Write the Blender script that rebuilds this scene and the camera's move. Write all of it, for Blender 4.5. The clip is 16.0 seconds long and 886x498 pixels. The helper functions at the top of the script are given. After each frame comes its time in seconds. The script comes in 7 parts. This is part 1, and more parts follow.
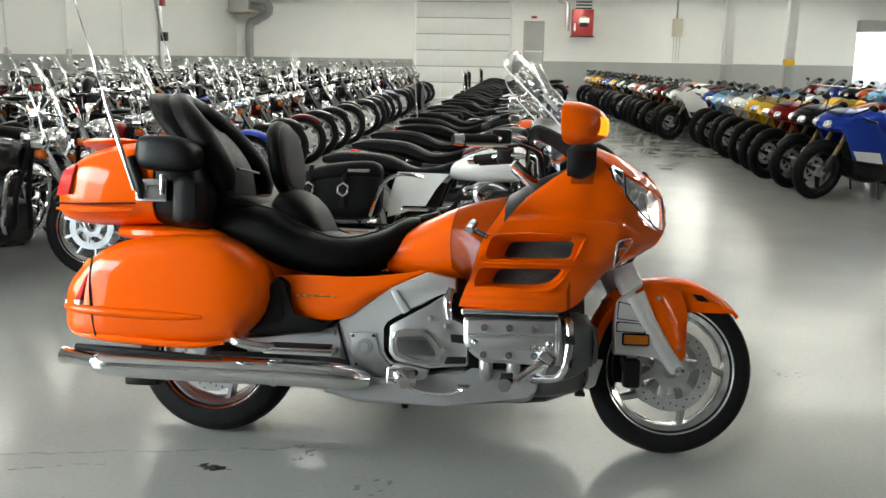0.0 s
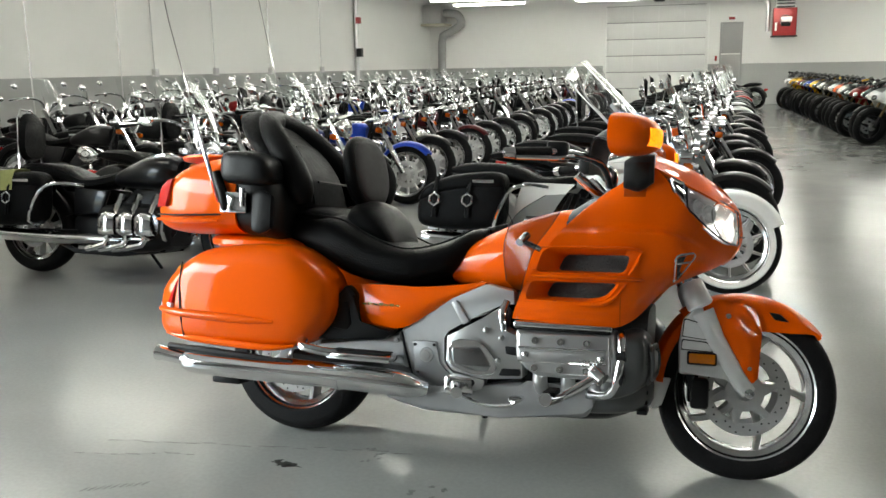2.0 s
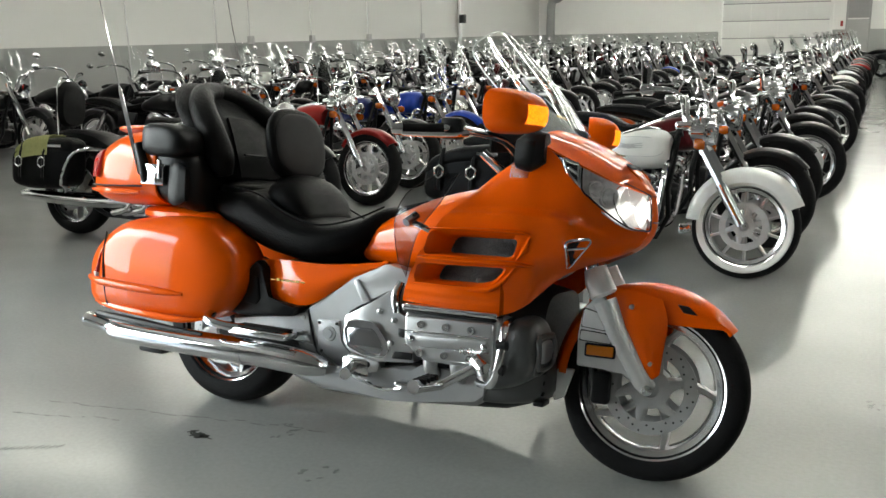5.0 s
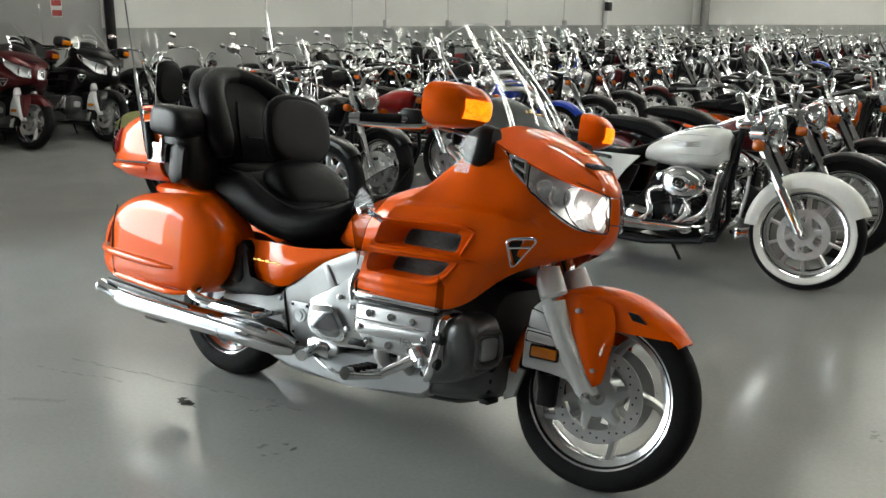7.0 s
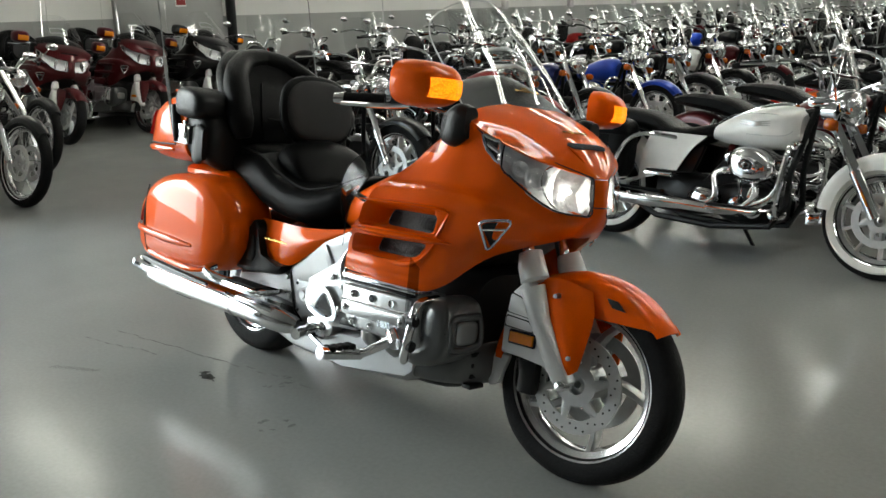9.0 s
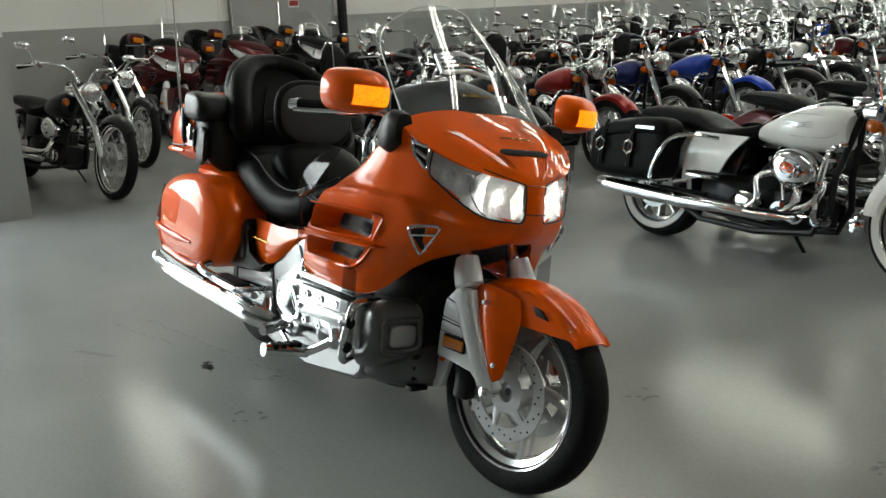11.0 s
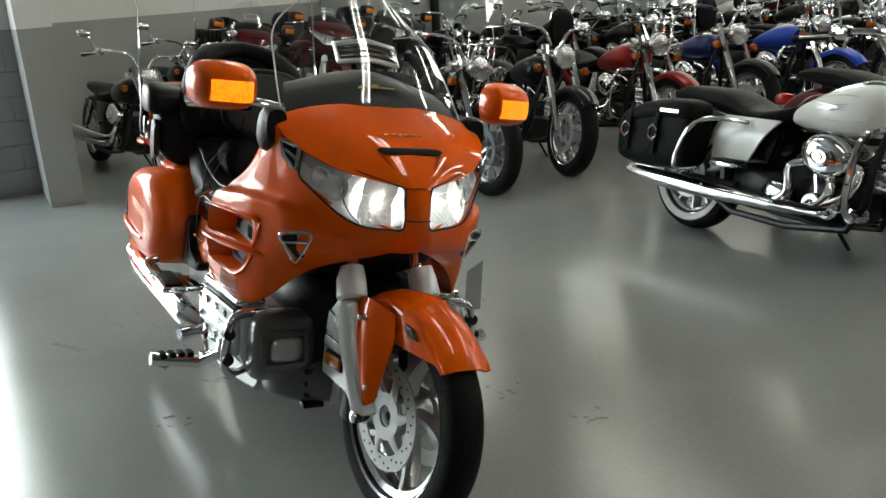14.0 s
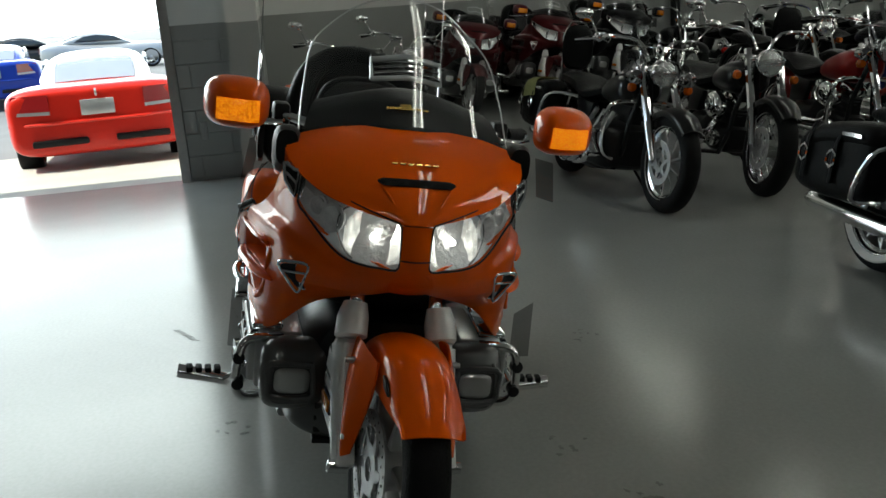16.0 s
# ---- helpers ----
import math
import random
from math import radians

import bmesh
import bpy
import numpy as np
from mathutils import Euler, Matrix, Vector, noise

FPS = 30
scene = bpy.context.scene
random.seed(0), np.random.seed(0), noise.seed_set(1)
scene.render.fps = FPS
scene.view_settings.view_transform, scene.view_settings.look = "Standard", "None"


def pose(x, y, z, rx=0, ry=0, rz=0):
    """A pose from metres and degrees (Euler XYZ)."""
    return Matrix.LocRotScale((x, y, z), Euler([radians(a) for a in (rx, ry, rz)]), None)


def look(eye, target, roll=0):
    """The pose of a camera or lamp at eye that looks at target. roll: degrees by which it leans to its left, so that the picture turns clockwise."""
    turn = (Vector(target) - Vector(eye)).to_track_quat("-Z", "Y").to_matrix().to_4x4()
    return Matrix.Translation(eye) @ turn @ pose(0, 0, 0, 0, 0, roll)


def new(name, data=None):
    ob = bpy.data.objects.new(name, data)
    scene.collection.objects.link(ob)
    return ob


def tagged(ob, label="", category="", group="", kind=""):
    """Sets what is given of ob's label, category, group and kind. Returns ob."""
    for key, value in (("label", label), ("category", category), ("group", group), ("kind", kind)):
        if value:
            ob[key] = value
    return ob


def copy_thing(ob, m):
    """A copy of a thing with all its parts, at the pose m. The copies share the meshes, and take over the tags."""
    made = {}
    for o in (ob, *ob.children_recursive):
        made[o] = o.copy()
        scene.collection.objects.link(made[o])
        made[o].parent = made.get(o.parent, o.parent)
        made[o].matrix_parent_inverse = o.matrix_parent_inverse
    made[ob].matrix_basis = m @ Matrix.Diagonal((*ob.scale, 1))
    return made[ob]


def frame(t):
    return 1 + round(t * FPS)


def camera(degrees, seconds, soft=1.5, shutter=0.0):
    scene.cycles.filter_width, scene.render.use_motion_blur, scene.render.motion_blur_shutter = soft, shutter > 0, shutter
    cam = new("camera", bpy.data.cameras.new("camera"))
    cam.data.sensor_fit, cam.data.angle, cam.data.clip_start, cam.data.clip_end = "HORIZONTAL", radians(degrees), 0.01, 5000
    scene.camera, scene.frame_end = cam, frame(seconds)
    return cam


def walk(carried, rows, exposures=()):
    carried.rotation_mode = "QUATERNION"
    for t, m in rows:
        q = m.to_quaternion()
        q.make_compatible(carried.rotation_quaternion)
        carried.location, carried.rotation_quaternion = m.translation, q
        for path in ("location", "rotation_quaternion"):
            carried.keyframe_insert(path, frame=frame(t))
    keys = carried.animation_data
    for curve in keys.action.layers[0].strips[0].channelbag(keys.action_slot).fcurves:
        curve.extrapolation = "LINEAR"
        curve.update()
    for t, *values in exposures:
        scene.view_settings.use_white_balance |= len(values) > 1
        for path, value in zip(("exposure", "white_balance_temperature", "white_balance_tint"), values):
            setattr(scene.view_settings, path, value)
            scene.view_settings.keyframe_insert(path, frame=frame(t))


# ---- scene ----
cam = camera(52.4, 16.0)
PATH = [
    (0, (1.1, -3.156, 1.38), (0.925, -1.207, 0.965), 0.9),
    (0.5, (1.219, -3.106, 1.377), (0.958, -1.172, 0.94), -1.8),
    (1, (1.357, -3.104, 1.398), (0.896, -1.201, 0.993), -0.6),
    (1.5, (1.505, -3.124, 1.409), (0.929, -1.249, 1.016), -0.5),
    (2, (1.583, -3.094, 1.4), (0.973, -1.231, 1.003), -1.0),
    (2.5, (1.685, -2.971, 1.4), (1.089, -1.109, 0.979), -0.5),
    (3, (1.772, -2.859, 1.402), (1.173, -1.006, 0.948), 0.1),
    (3.5, (1.864, -2.827, 1.403), (1.196, -0.993, 0.968), -2.0),
    (4, (2.048, -2.818, 1.39), (1.302, -1.026, 0.91), -0.0),
    (4.2, (2.099, -2.824, 1.4), (1.323, -1.037, 0.948), 0.2),
    (6.3, (2.54, -2.436, 1.41), (1.497, -0.81, 0.893), -0.4),
    (6.5, (2.612, -2.422, 1.417), (1.522, -0.823, 0.911), 0.4),
    (7, (2.785, -2.391, 1.417), (1.645, -0.822, 0.928), 0.0),
    (7.5, (2.872, -2.332, 1.394), (1.673, -0.808, 0.905), -2.3),
    (8, (2.966, -2.213, 1.387), (1.647, -0.8, 0.875), -0.1),
    (8.5, (3.055, -2.103, 1.395), (1.738, -0.685, 0.892), -0.2),
    (9, (3.132, -2.042, 1.396), (1.763, -0.68, 0.874), -1.5),
    (9.2, (3.193, -2.026, 1.412), (1.792, -0.693, 0.901), -1.2),
    (11.3, (3.603, -1.529, 1.412), (1.986, -0.474, 0.893), -2.6),
    (11.5, (3.641, -1.496, 1.42), (1.998, -0.478, 0.906), -2.4),
    (12, (3.779, -1.387, 1.419), (2.166, -0.321, 0.907), -1.0),
    (12.5, (3.83, -1.311, 1.41), (2.211, -0.253, 0.897), -2.2),
    (13, (3.796, -1.171, 1.393), (2.151, -0.161, 0.869), -1.9),
    (13.5, (3.729, -0.995, 1.388), (2.057, -0.047, 0.834), -2.4),
    (14, (3.704, -0.839, 1.388), (1.985, 0.021, 0.832), -4.5),
    (14.5, (3.708, -0.668, 1.4), (1.936, 0.071, 0.84), -4.5),
    (15, (3.69, -0.531, 1.383), (1.888, 0.136, 0.829), -5.9),
    (15.5, (3.642, -0.316, 1.374), (1.802, 0.217, 0.797), -4.5),
    (16, (3.658, -0.141, 1.405), (1.76, 0.186, 0.867), -4.2),
]
walk(cam, [(t, pose(0, 0, 0.02) @ look(eye, target, roll)) for t, eye, target, roll in PATH],
     exposures=[(0.0, 2.66, 6750, 3), (4.0, 2.48, 6750, 3), (9.0, 2.24, 6750, 2), (12.5, 2.09, 6750, 0), (14.0, 2.09, 6700, 0), (15.2, 1.78, 6650, 0), (16.0, 1.0, 6600, -2)])

# ---- daylight ----
SUN_EL, SUN_AZ = radians(59), radians(172)
world = bpy.data.worlds.new("sky")
scene.world = world
world.use_nodes = True
wn = world.node_tree
sky = wn.nodes.new("ShaderNodeTexSky")
sky.sky_type, sky.sun_disc, sky.sun_elevation, sky.sun_rotation = "NISHITA", False, SUN_EL, SUN_AZ
bg = wn.nodes["Background"]
bg.inputs[1].default_value = 0.15
wn.links.new(sky.outputs[0], bg.inputs[0])
sun = new("sun", bpy.data.lights.new("sun", "SUN"))
sun.data.energy, sun.data.angle, sun.data.color = 4.5, radians(0.5), (1.0, 0.95, 0.88)
sun.matrix_world = look((3, -20, 34), (0, 0, 0))
LAMP_STRENGTH = 4.1
door_light = new("door_skylight", bpy.data.lights.new("door_skylight", "AREA"))
door_light.data.shape, door_light.data.size, door_light.data.size_y = "RECTANGLE", 5.0, 1.0
door_light.data.energy, door_light.data.color = 34.0, (0.93, 0.97, 1.0)
door_light.matrix_world = look((-4.75, -3.6, 2.68), (0.0, -3.0, 1.2))

far_light = new("far_door_skylight", bpy.data.lights.new("far_door_skylight", "AREA"))
far_light.data.shape, far_light.data.size, far_light.data.size_y = "RECTANGLE", 1.2, 2.2
far_light.data.energy, far_light.data.color = 55.0, (0.93, 0.97, 1.0)
far_light.matrix_world = look((12.82, 29.48, 1.25), (11.0, 20.0, 1.2))

# ---- materials ----
def mat(name, col, rough=0.5, metal=0.0, coat=0.0, var=0.15, scale=6.0, bump=0.0, bscale=80.0, rvar=0.1, coords="Object", spec=0.5):
    m = bpy.data.materials.new(name)
    m.use_nodes = True
    t = m.node_tree
    b = t.nodes["Principled BSDF"]
    b.inputs["Metallic"].default_value = metal
    b.inputs["Coat Weight"].default_value = coat
    b.inputs["Coat Roughness"].default_value = 0.04
    b.inputs["Specular IOR Level"].default_value = spec
    tc = t.nodes.new("ShaderNodeTexCoord")
    n1 = t.nodes.new("ShaderNodeTexNoise")
    n1.inputs["Scale"].default_value, n1.inputs["Detail"].default_value = scale, 6
    t.links.new(tc.outputs[coords], n1.inputs["Vector"])
    ramp = t.nodes.new("ShaderNodeMixRGB")
    ramp.inputs[1].default_value = (*[c * (1 - var) for c in col], 1)
    ramp.inputs[2].default_value = (*[min(1, c * (1 + var)) for c in col], 1)
    t.links.new(n1.outputs[0], ramp.inputs[0])
    t.links.new(ramp.outputs[0], b.inputs["Base Color"])
    mr = t.nodes.new("ShaderNodeMapRange")
    mr.inputs[3].default_value, mr.inputs[4].default_value = max(0.02, rough - rvar), min(1, rough + rvar)
    n2 = t.nodes.new("ShaderNodeTexNoise")
    n2.inputs["Scale"].default_value, n2.inputs["Detail"].default_value = scale * 4, 4
    t.links.new(tc.outputs[coords], n2.inputs["Vector"])
    t.links.new(n2.outputs[0], mr.inputs[0])
    t.links.new(mr.outputs[0], b.inputs["Roughness"])
    if bump:
        n3 = t.nodes.new("ShaderNodeTexNoise")
        n3.inputs["Scale"].default_value, n3.inputs["Detail"].default_value = bscale, 5
        t.links.new(tc.outputs[coords], n3.inputs["Vector"])
        bp = t.nodes.new("ShaderNodeBump")
        bp.inputs["Strength"].default_value, bp.inputs["Distance"].default_value = bump, 0.01
        t.links.new(n3.outputs[0], bp.inputs["Height"])
        t.links.new(bp.outputs[0], b.inputs["Normal"])
    return m


def glass(name, tint, base=0.05, rough=0.01, slant=0.9):
    """A thin clear sheet: it lets the light through and shines more at a slant."""
    m = bpy.data.materials.new(name)
    m.use_nodes = True
    t = m.node_tree
    t.nodes.remove(t.nodes["Principled BSDF"])
    tr, gl, mx, lw, pw, mr = (t.nodes.new(k) for k in ("ShaderNodeBsdfTransparent", "ShaderNodeBsdfGlossy", "ShaderNodeMixShader", "ShaderNodeLayerWeight", "ShaderNodeMath", "ShaderNodeMapRange"))
    tr.inputs[0].default_value = (*tint, 1)
    gl.inputs["Roughness"].default_value = rough
    lw.inputs[0].default_value = 0.5
    pw.operation = "POWER"
    pw.inputs[1].default_value = 4.5
    mr.inputs[3].default_value, mr.inputs[4].default_value = base, slant
    t.links.new(lw.outputs["Facing"], pw.inputs[0])
    t.links.new(pw.outputs[0], mr.inputs[0])
    t.links.new(mr.outputs[0], mx.inputs[0])
    t.links.new(tr.outputs[0], mx.inputs[1])
    t.links.new(gl.outputs[0], mx.inputs[2])
    t.links.new(mx.outputs[0], t.nodes["Material Output"].inputs[0])
    return m


def glow(name, col, strength):
    m = bpy.data.materials.new(name)
    m.use_nodes = True
    b = m.node_tree.nodes["Principled BSDF"]
    b.inputs["Base Color"].default_value = (*col, 1)
    b.inputs["Roughness"].default_value = 0.25
    b.inputs["Emission Color"].default_value = (*col, 1)
    b.inputs["Emission Strength"].default_value = strength
    return m


ORANGE = mat("orange pearl paint", (0.78, 0.1, 0.0), 0.45, 0.08, 0.62, 0.14, 420, 0, rvar=0.05, spec=0.04)
ORANGE.node_tree.nodes["Principled BSDF"].inputs["Coat Roughness"].default_value = 0.012
CHROME = mat("chrome", (0.75, 0.75, 0.76), 0.06, 1.0, 0, 0.05, 8, rvar=0.015)
POLISHED = mat("polished rim", (0.82, 0.82, 0.83), 0.16, 1.0, 0, 0.04, 8, rvar=0.02)
STEEL = mat("brushed steel", (0.5, 0.5, 0.5), 0.35, 1.0, 0, 0.15, 20)
SILVER = mat("satin silver paint", (0.7, 0.705, 0.71), 0.4, 0.3, 0.3, 0.06, 60)
ALLOY = mat("satin frame alloy", (0.43, 0.435, 0.44), 0.42, 0.45, 0.15, 0.08, 30, 0.06, 300)
MIRROR_GREY = mat("polished grey casting", (0.42, 0.43, 0.45), 0.12, 1.0, 0, 0.06, 12, rvar=0.02)
DISC = mat("brake disc steel", (0.52, 0.52, 0.52), 0.42, 0.6, 0, 0.2, 30)
GREY = mat("grey painted cowl", (0.085, 0.087, 0.089), 0.32, 0.4, 0.4, 0.1, 30)
RUBBER = mat("tyre rubber", (0.006, 0.006, 0.0065), 0.65, 0, 0, 0.3, 12, 0.3, 120, spec=0.15)
LEATHER = mat("black vinyl", (0.0035, 0.0035, 0.0038), 0.42, 0, 0, 0.25, 9, 0.3, 200, 0.08, spec=0.09)
FABRIC = mat("grey pad fabric", (0.028, 0.028, 0.029), 0.65, 0, 0, 0.15, 9, 0.2, 300, spec=0.2)
PLASTIC = mat("black plastic", (0.006, 0.0062, 0.0068), 0.36, 0, 0, 0.2, 12, 0.15, 250, spec=0.22)
DARK = mat("dark engine metal", (0.008, 0.008, 0.009), 0.4, 0.0, 0, 0.3, 20, spec=0.25)
MESH_GRILLE = mat("black grille", (0.035, 0.035, 0.035), 0.45, 0.4, 0, 0.6, 160, 1.0, 150)
WHITEWALL = mat("whitewall rubber", (0.72, 0.71, 0.68), 0.5, 0, 0, 0.06, 12)
GOLD = mat("gold emblem", (0.75, 0.5, 0.14), 0.25, 1.0)
CLEAR = glass("clear screen", (0.94, 0.95, 0.95), 0.09)
SMOKED = glass("smoked deflector", (0.4, 0.4, 0.4), 0.02, 0.02, 0.12)
EDGE = mat("polished clear edge", (0.7, 0.72, 0.73), 0.2, 0.2, 0.5, 0.05, 40)
LENS = glass("clear lens", (0.96, 0.96, 0.97), 0.06)
AMBER = mat("amber reflector", (0.7, 0.2, 0.006), 0.2, 0, 0.6, 0.15, 160, 0.2, 200)
AMBER_DULL = mat("dull amber lens", (0.36, 0.07, 0.004), 0.2, 0, 0.4, 0.15, 160)
AMBER_LIT = glow("lit amber lamp", (1.0, 0.26, 0.008), 0.42)
HEAD_LIT = glow("lit headlamp", (1.0, 0.96, 0.9), 0.4)
an = AMBER_LIT.node_tree
av = an.nodes.new("ShaderNodeTexVoronoi")
av.inputs["Scale"].default_value = 210
ar = an.nodes.new("ShaderNodeMapRange")
ar.inputs[1].default_value, ar.inputs[2].default_value, ar.inputs[3].default_value, ar.inputs[4].default_value = 0.0, 0.7, 0.72, 0.14
ac = an.nodes.new("ShaderNodeTexCoord")
an.links.new(ac.outputs["Object"], av.inputs["Vector"])
an.links.new(av.outputs[0], ar.inputs[0])
an.links.new(ar.outputs[0], an.nodes["Principled BSDF"].inputs["Emission Strength"])
hn = HEAD_LIT.node_tree
hb_ = hn.nodes["Principled BSDF"]
hb_.inputs["Base Color"].default_value, hb_.inputs["Metallic"].default_value = (0.8, 0.8, 0.8, 1), 0.8
hc = hn.nodes.new("ShaderNodeTexCoord")
hv = hn.nodes.new("ShaderNodeTexVoronoi")
hv.inputs["Scale"].default_value = 46
hm = hn.nodes.new("ShaderNodeMapping")
hm.inputs["Scale"].default_value = (1.0, 1.6, 0.45)
hd = hn.nodes.new("ShaderNodeVectorMath")
hd.operation = "DISTANCE"
habs = hn.nodes.new("ShaderNodeVectorMath")
habs.operation = "ABSOLUTE"
hd.inputs[1].default_value = (1.572, 0.11, 0.868)
hf = hn.nodes.new("ShaderNodeMapRange")
hf.inputs[1].default_value, hf.inputs[2].default_value, hf.inputs[3].default_value, hf.inputs[4].default_value = 0.015, 0.088, 1.3, 0.1
hr = hn.nodes.new("ShaderNodeMapRange")
hr.inputs[1].default_value, hr.inputs[2].default_value, hr.inputs[3].default_value, hr.inputs[4].default_value = 0.1, 0.7, 1.25, 0.45
hx_ = hn.nodes.new("ShaderNodeMath")
hx_.operation = "MULTIPLY"
hn.links.new(hc.outputs["Object"], hm.inputs[0])
hn.links.new(hm.outputs[0], hv.inputs["Vector"])
hn.links.new(hv.outputs[0], hr.inputs[0])
hn.links.new(hc.outputs["Object"], habs.inputs[0])
hn.links.new(habs.outputs[0], hd.inputs[0])
hn.links.new(hd.outputs["Value"], hf.inputs[0])
hn.links.new(hf.outputs[0], hx_.inputs[0])
hn.links.new(hr.outputs[0], hx_.inputs[1])
hn.links.new(hx_.outputs[0], hb_.inputs["Emission Strength"])
BULB = glow("lit bulb", (1.0, 0.96, 0.9), 3.0)
RED = mat("red lens", (0.5, 0.015, 0.012), 0.2, 0, 0.8, 0.15, 120)
PAINT = {k: mat(k + " paint", c, 0.3, mt, 0.4, 0.05, 40, rvar=0.05, spec=0.2) for k, c, mt in (
    ("black", (0.004, 0.004, 0.005), 0.0), ("white", (0.74, 0.74, 0.72), 0.05), ("red", (0.22, 0.008, 0.007), 0.3),
    ("maroon", (0.07, 0.005, 0.007), 0.3), ("blue", (0.012, 0.045, 0.34), 0.3), ("navy", (0.012, 0.02, 0.1), 0.3),
    ("orange", (0.7, 0.1, 0.01), 0.2), ("yellow", (0.75, 0.42, 0.01), 0.05), ("silver", (0.45, 0.46, 0.47), 0.6),
    ("lightblue", (0.2, 0.45, 0.7), 0.1), ("green", (0.2, 0.5, 0.03), 0.1), ("teal", (0.02, 0.2, 0.26), 0.3), ("redcar", (0.55, 0.02, 0.012), 0.1))}


# ---- mesh tools ----
def V(*a):
    return Vector(a)


def finish(name, bm, material, sharp=38):
    bmesh.ops.recalc_face_normals(bm, faces=bm.faces)
    me = bpy.data.meshes.new(name)
    bm.to_mesh(me)
    bm.free()
    me.materials.append(material)
    me.shade_smooth()
    me.set_sharp_from_angle(angle=radians(sharp))
    return me


def part(name, bm, material, parent, label="", sharp=38):
    ob = new(name, finish(name, bm, material, sharp))
    ob.parent = parent
    if label:
        tagged(ob, label)
    return ob


def thing(name, label, category, group="", kind="", m=None):
    ob = tagged(new(name), label, category, group, kind)
    if m is not None:
        ob.matrix_basis = m
    return ob


def solid(name, bm, material, label, category="", group="", kind="", sharp=38):
    return tagged(new(name, finish(name, bm, material, sharp)), label, category, group, kind)


def spline(pts, k):
    """Points of a smooth line through pts, k steps a span."""
    out, n = [], len(pts)
    for i in range(n - 1):
        p = [np.array(pts[max(0, min(n - 1, i + j))], float) for j in (-1, 0, 1, 2)]
        for j in range(k):
            u = j / k
            out.append(0.5 * (2 * p[1] + (p[2] - p[0]) * u + (2 * p[0] - 5 * p[1] + 4 * p[2] - p[3]) * u * u + (3 * p[1] - p[0] - 3 * p[2] + p[3]) * u ** 3))
    return out + [np.array(pts[-1], float)]


def loft(rings, cap=True, close=False):
    bm = bmesh.new()
    vs = [[bm.verts.new(p) for p in r] for r in rings]
    n = len(vs[0])
    pairs = list(zip(vs, vs[1:])) + ([(vs[-1], vs[0])] if close else [])
    for a, b in pairs:
        for i in range(n):
            bm.faces.new((a[i], a[(i + 1) % n], b[(i + 1) % n], b[i]))
    if cap and not close:
        bm.faces.new(vs[0][::-1])
        bm.faces.new(vs[-1])
    return bm


def tube(pts, r, n=10, k=0, cap=True, flat=1.0):
    """A round bar along pts; r one radius or one for each point."""
    rs = r if isinstance(r, (list, tuple)) else [r] * len(pts)
    if k:
        both = spline([(*p, q) for p, q in zip(pts, rs)], k)
        pts, rs = [b[:3] for b in both], [b[3] for b in both]
    P = [Vector([float(c) for c in p]) for p in pts]
    rs = [float(q) for q in rs]
    rings, up = [], None
    for i, p in enumerate(P):
        d = (P[min(i + 1, len(P) - 1)] - P[max(i - 1, 0)]).normalized()
        if up is None:
            up = d.orthogonal().normalized() if abs(d.z) > 0.95 else (V(0, 0, 1) - d * d.z).normalized()
        else:
            up = (up - d * up.dot(d)).normalized()
        side = d.cross(up)
        rings.append([p + rs[i] * (math.cos(a) * side + flat * math.sin(a) * up) for a in (2 * math.pi * j / n for j in range(n))])
    return loft(rings, cap)


def lathe(profile, c=(0, 0, 0), n=40, closed=True, a0=0.0, a1=360.0):
    """Turns a profile of (radius, y) round the y axis through c."""
    c = Vector(c)
    full = a1 - a0 >= 360
    m = n if full else n + 1
    rings = []
    for j in range(m):
        a = radians(a0 + (a1 - a0) * j / n)
        rings.append([c + V(q * math.cos(a), y, q * math.sin(a)) for q, y in profile])
    bm = bmesh.new()
    vs = [[bm.verts.new(p) for p in r] for r in rings]
    k = len(profile)
    for i in range(m if full else m - 1):
        a, b = vs[i], vs[(i + 1) % m]
        for j in range(k if closed else k - 1):
            bm.faces.new((a[j], b[j], b[(j + 1) % k], a[(j + 1) % k]))
    if not full and closed:
        bm.faces.new(vs[0])
        bm.faces.new(vs[-1][::-1])
    return bm


def blob(stations, n=24, k=3, yc=0.0):
    """A body along x: stations of (x, z low, z high, half width, roundness 2..6)."""
    rings = []
    for x, zb, zt, hw, p in spline(stations, k):
        zc, hh, e = (zb + zt) / 2, (zt - zb) / 2, 2 / p
        ring = []
        for j in range(n):
            a = 2 * math.pi * (j + 0.5) / n
            co, si = math.cos(a), math.sin(a)
            ring.append(V(x, yc + hw * math.copysign(abs(co) ** e, co), zc + hh * math.copysign(abs(si) ** e, si)))
        rings.append(ring)
    return loft(rings)


def box(x0, x1, y0, y1, z0, z1, bev=0.0, seg=2):
    bm = bmesh.new()
    bmesh.ops.create_cube(bm, size=1, matrix=Matrix.Translation(((x0 + x1) / 2, (y0 + y1) / 2, (z0 + z1) / 2)) @ Matrix.Diagonal((x1 - x0, y1 - y0, z1 - z0, 1)))
    if bev:
        bmesh.ops.bevel(bm, geom=bm.edges[:], offset=bev, segments=seg, affect="EDGES", profile=0.5)
    return bm


def plate(outline, y0, y1, bev=0.0, seg=2):
    """An outline in x and z, pulled from y0 to y1, with rounded edges."""
    bm = loft([[V(x, y0, z) for x, z in outline], [V(x, y1, z) for x, z in outline]])
    if bev:
        bmesh.ops.bevel(bm, geom=bm.edges[:], offset=bev, segments=seg, affect="EDGES", profile=0.5)
    return bm


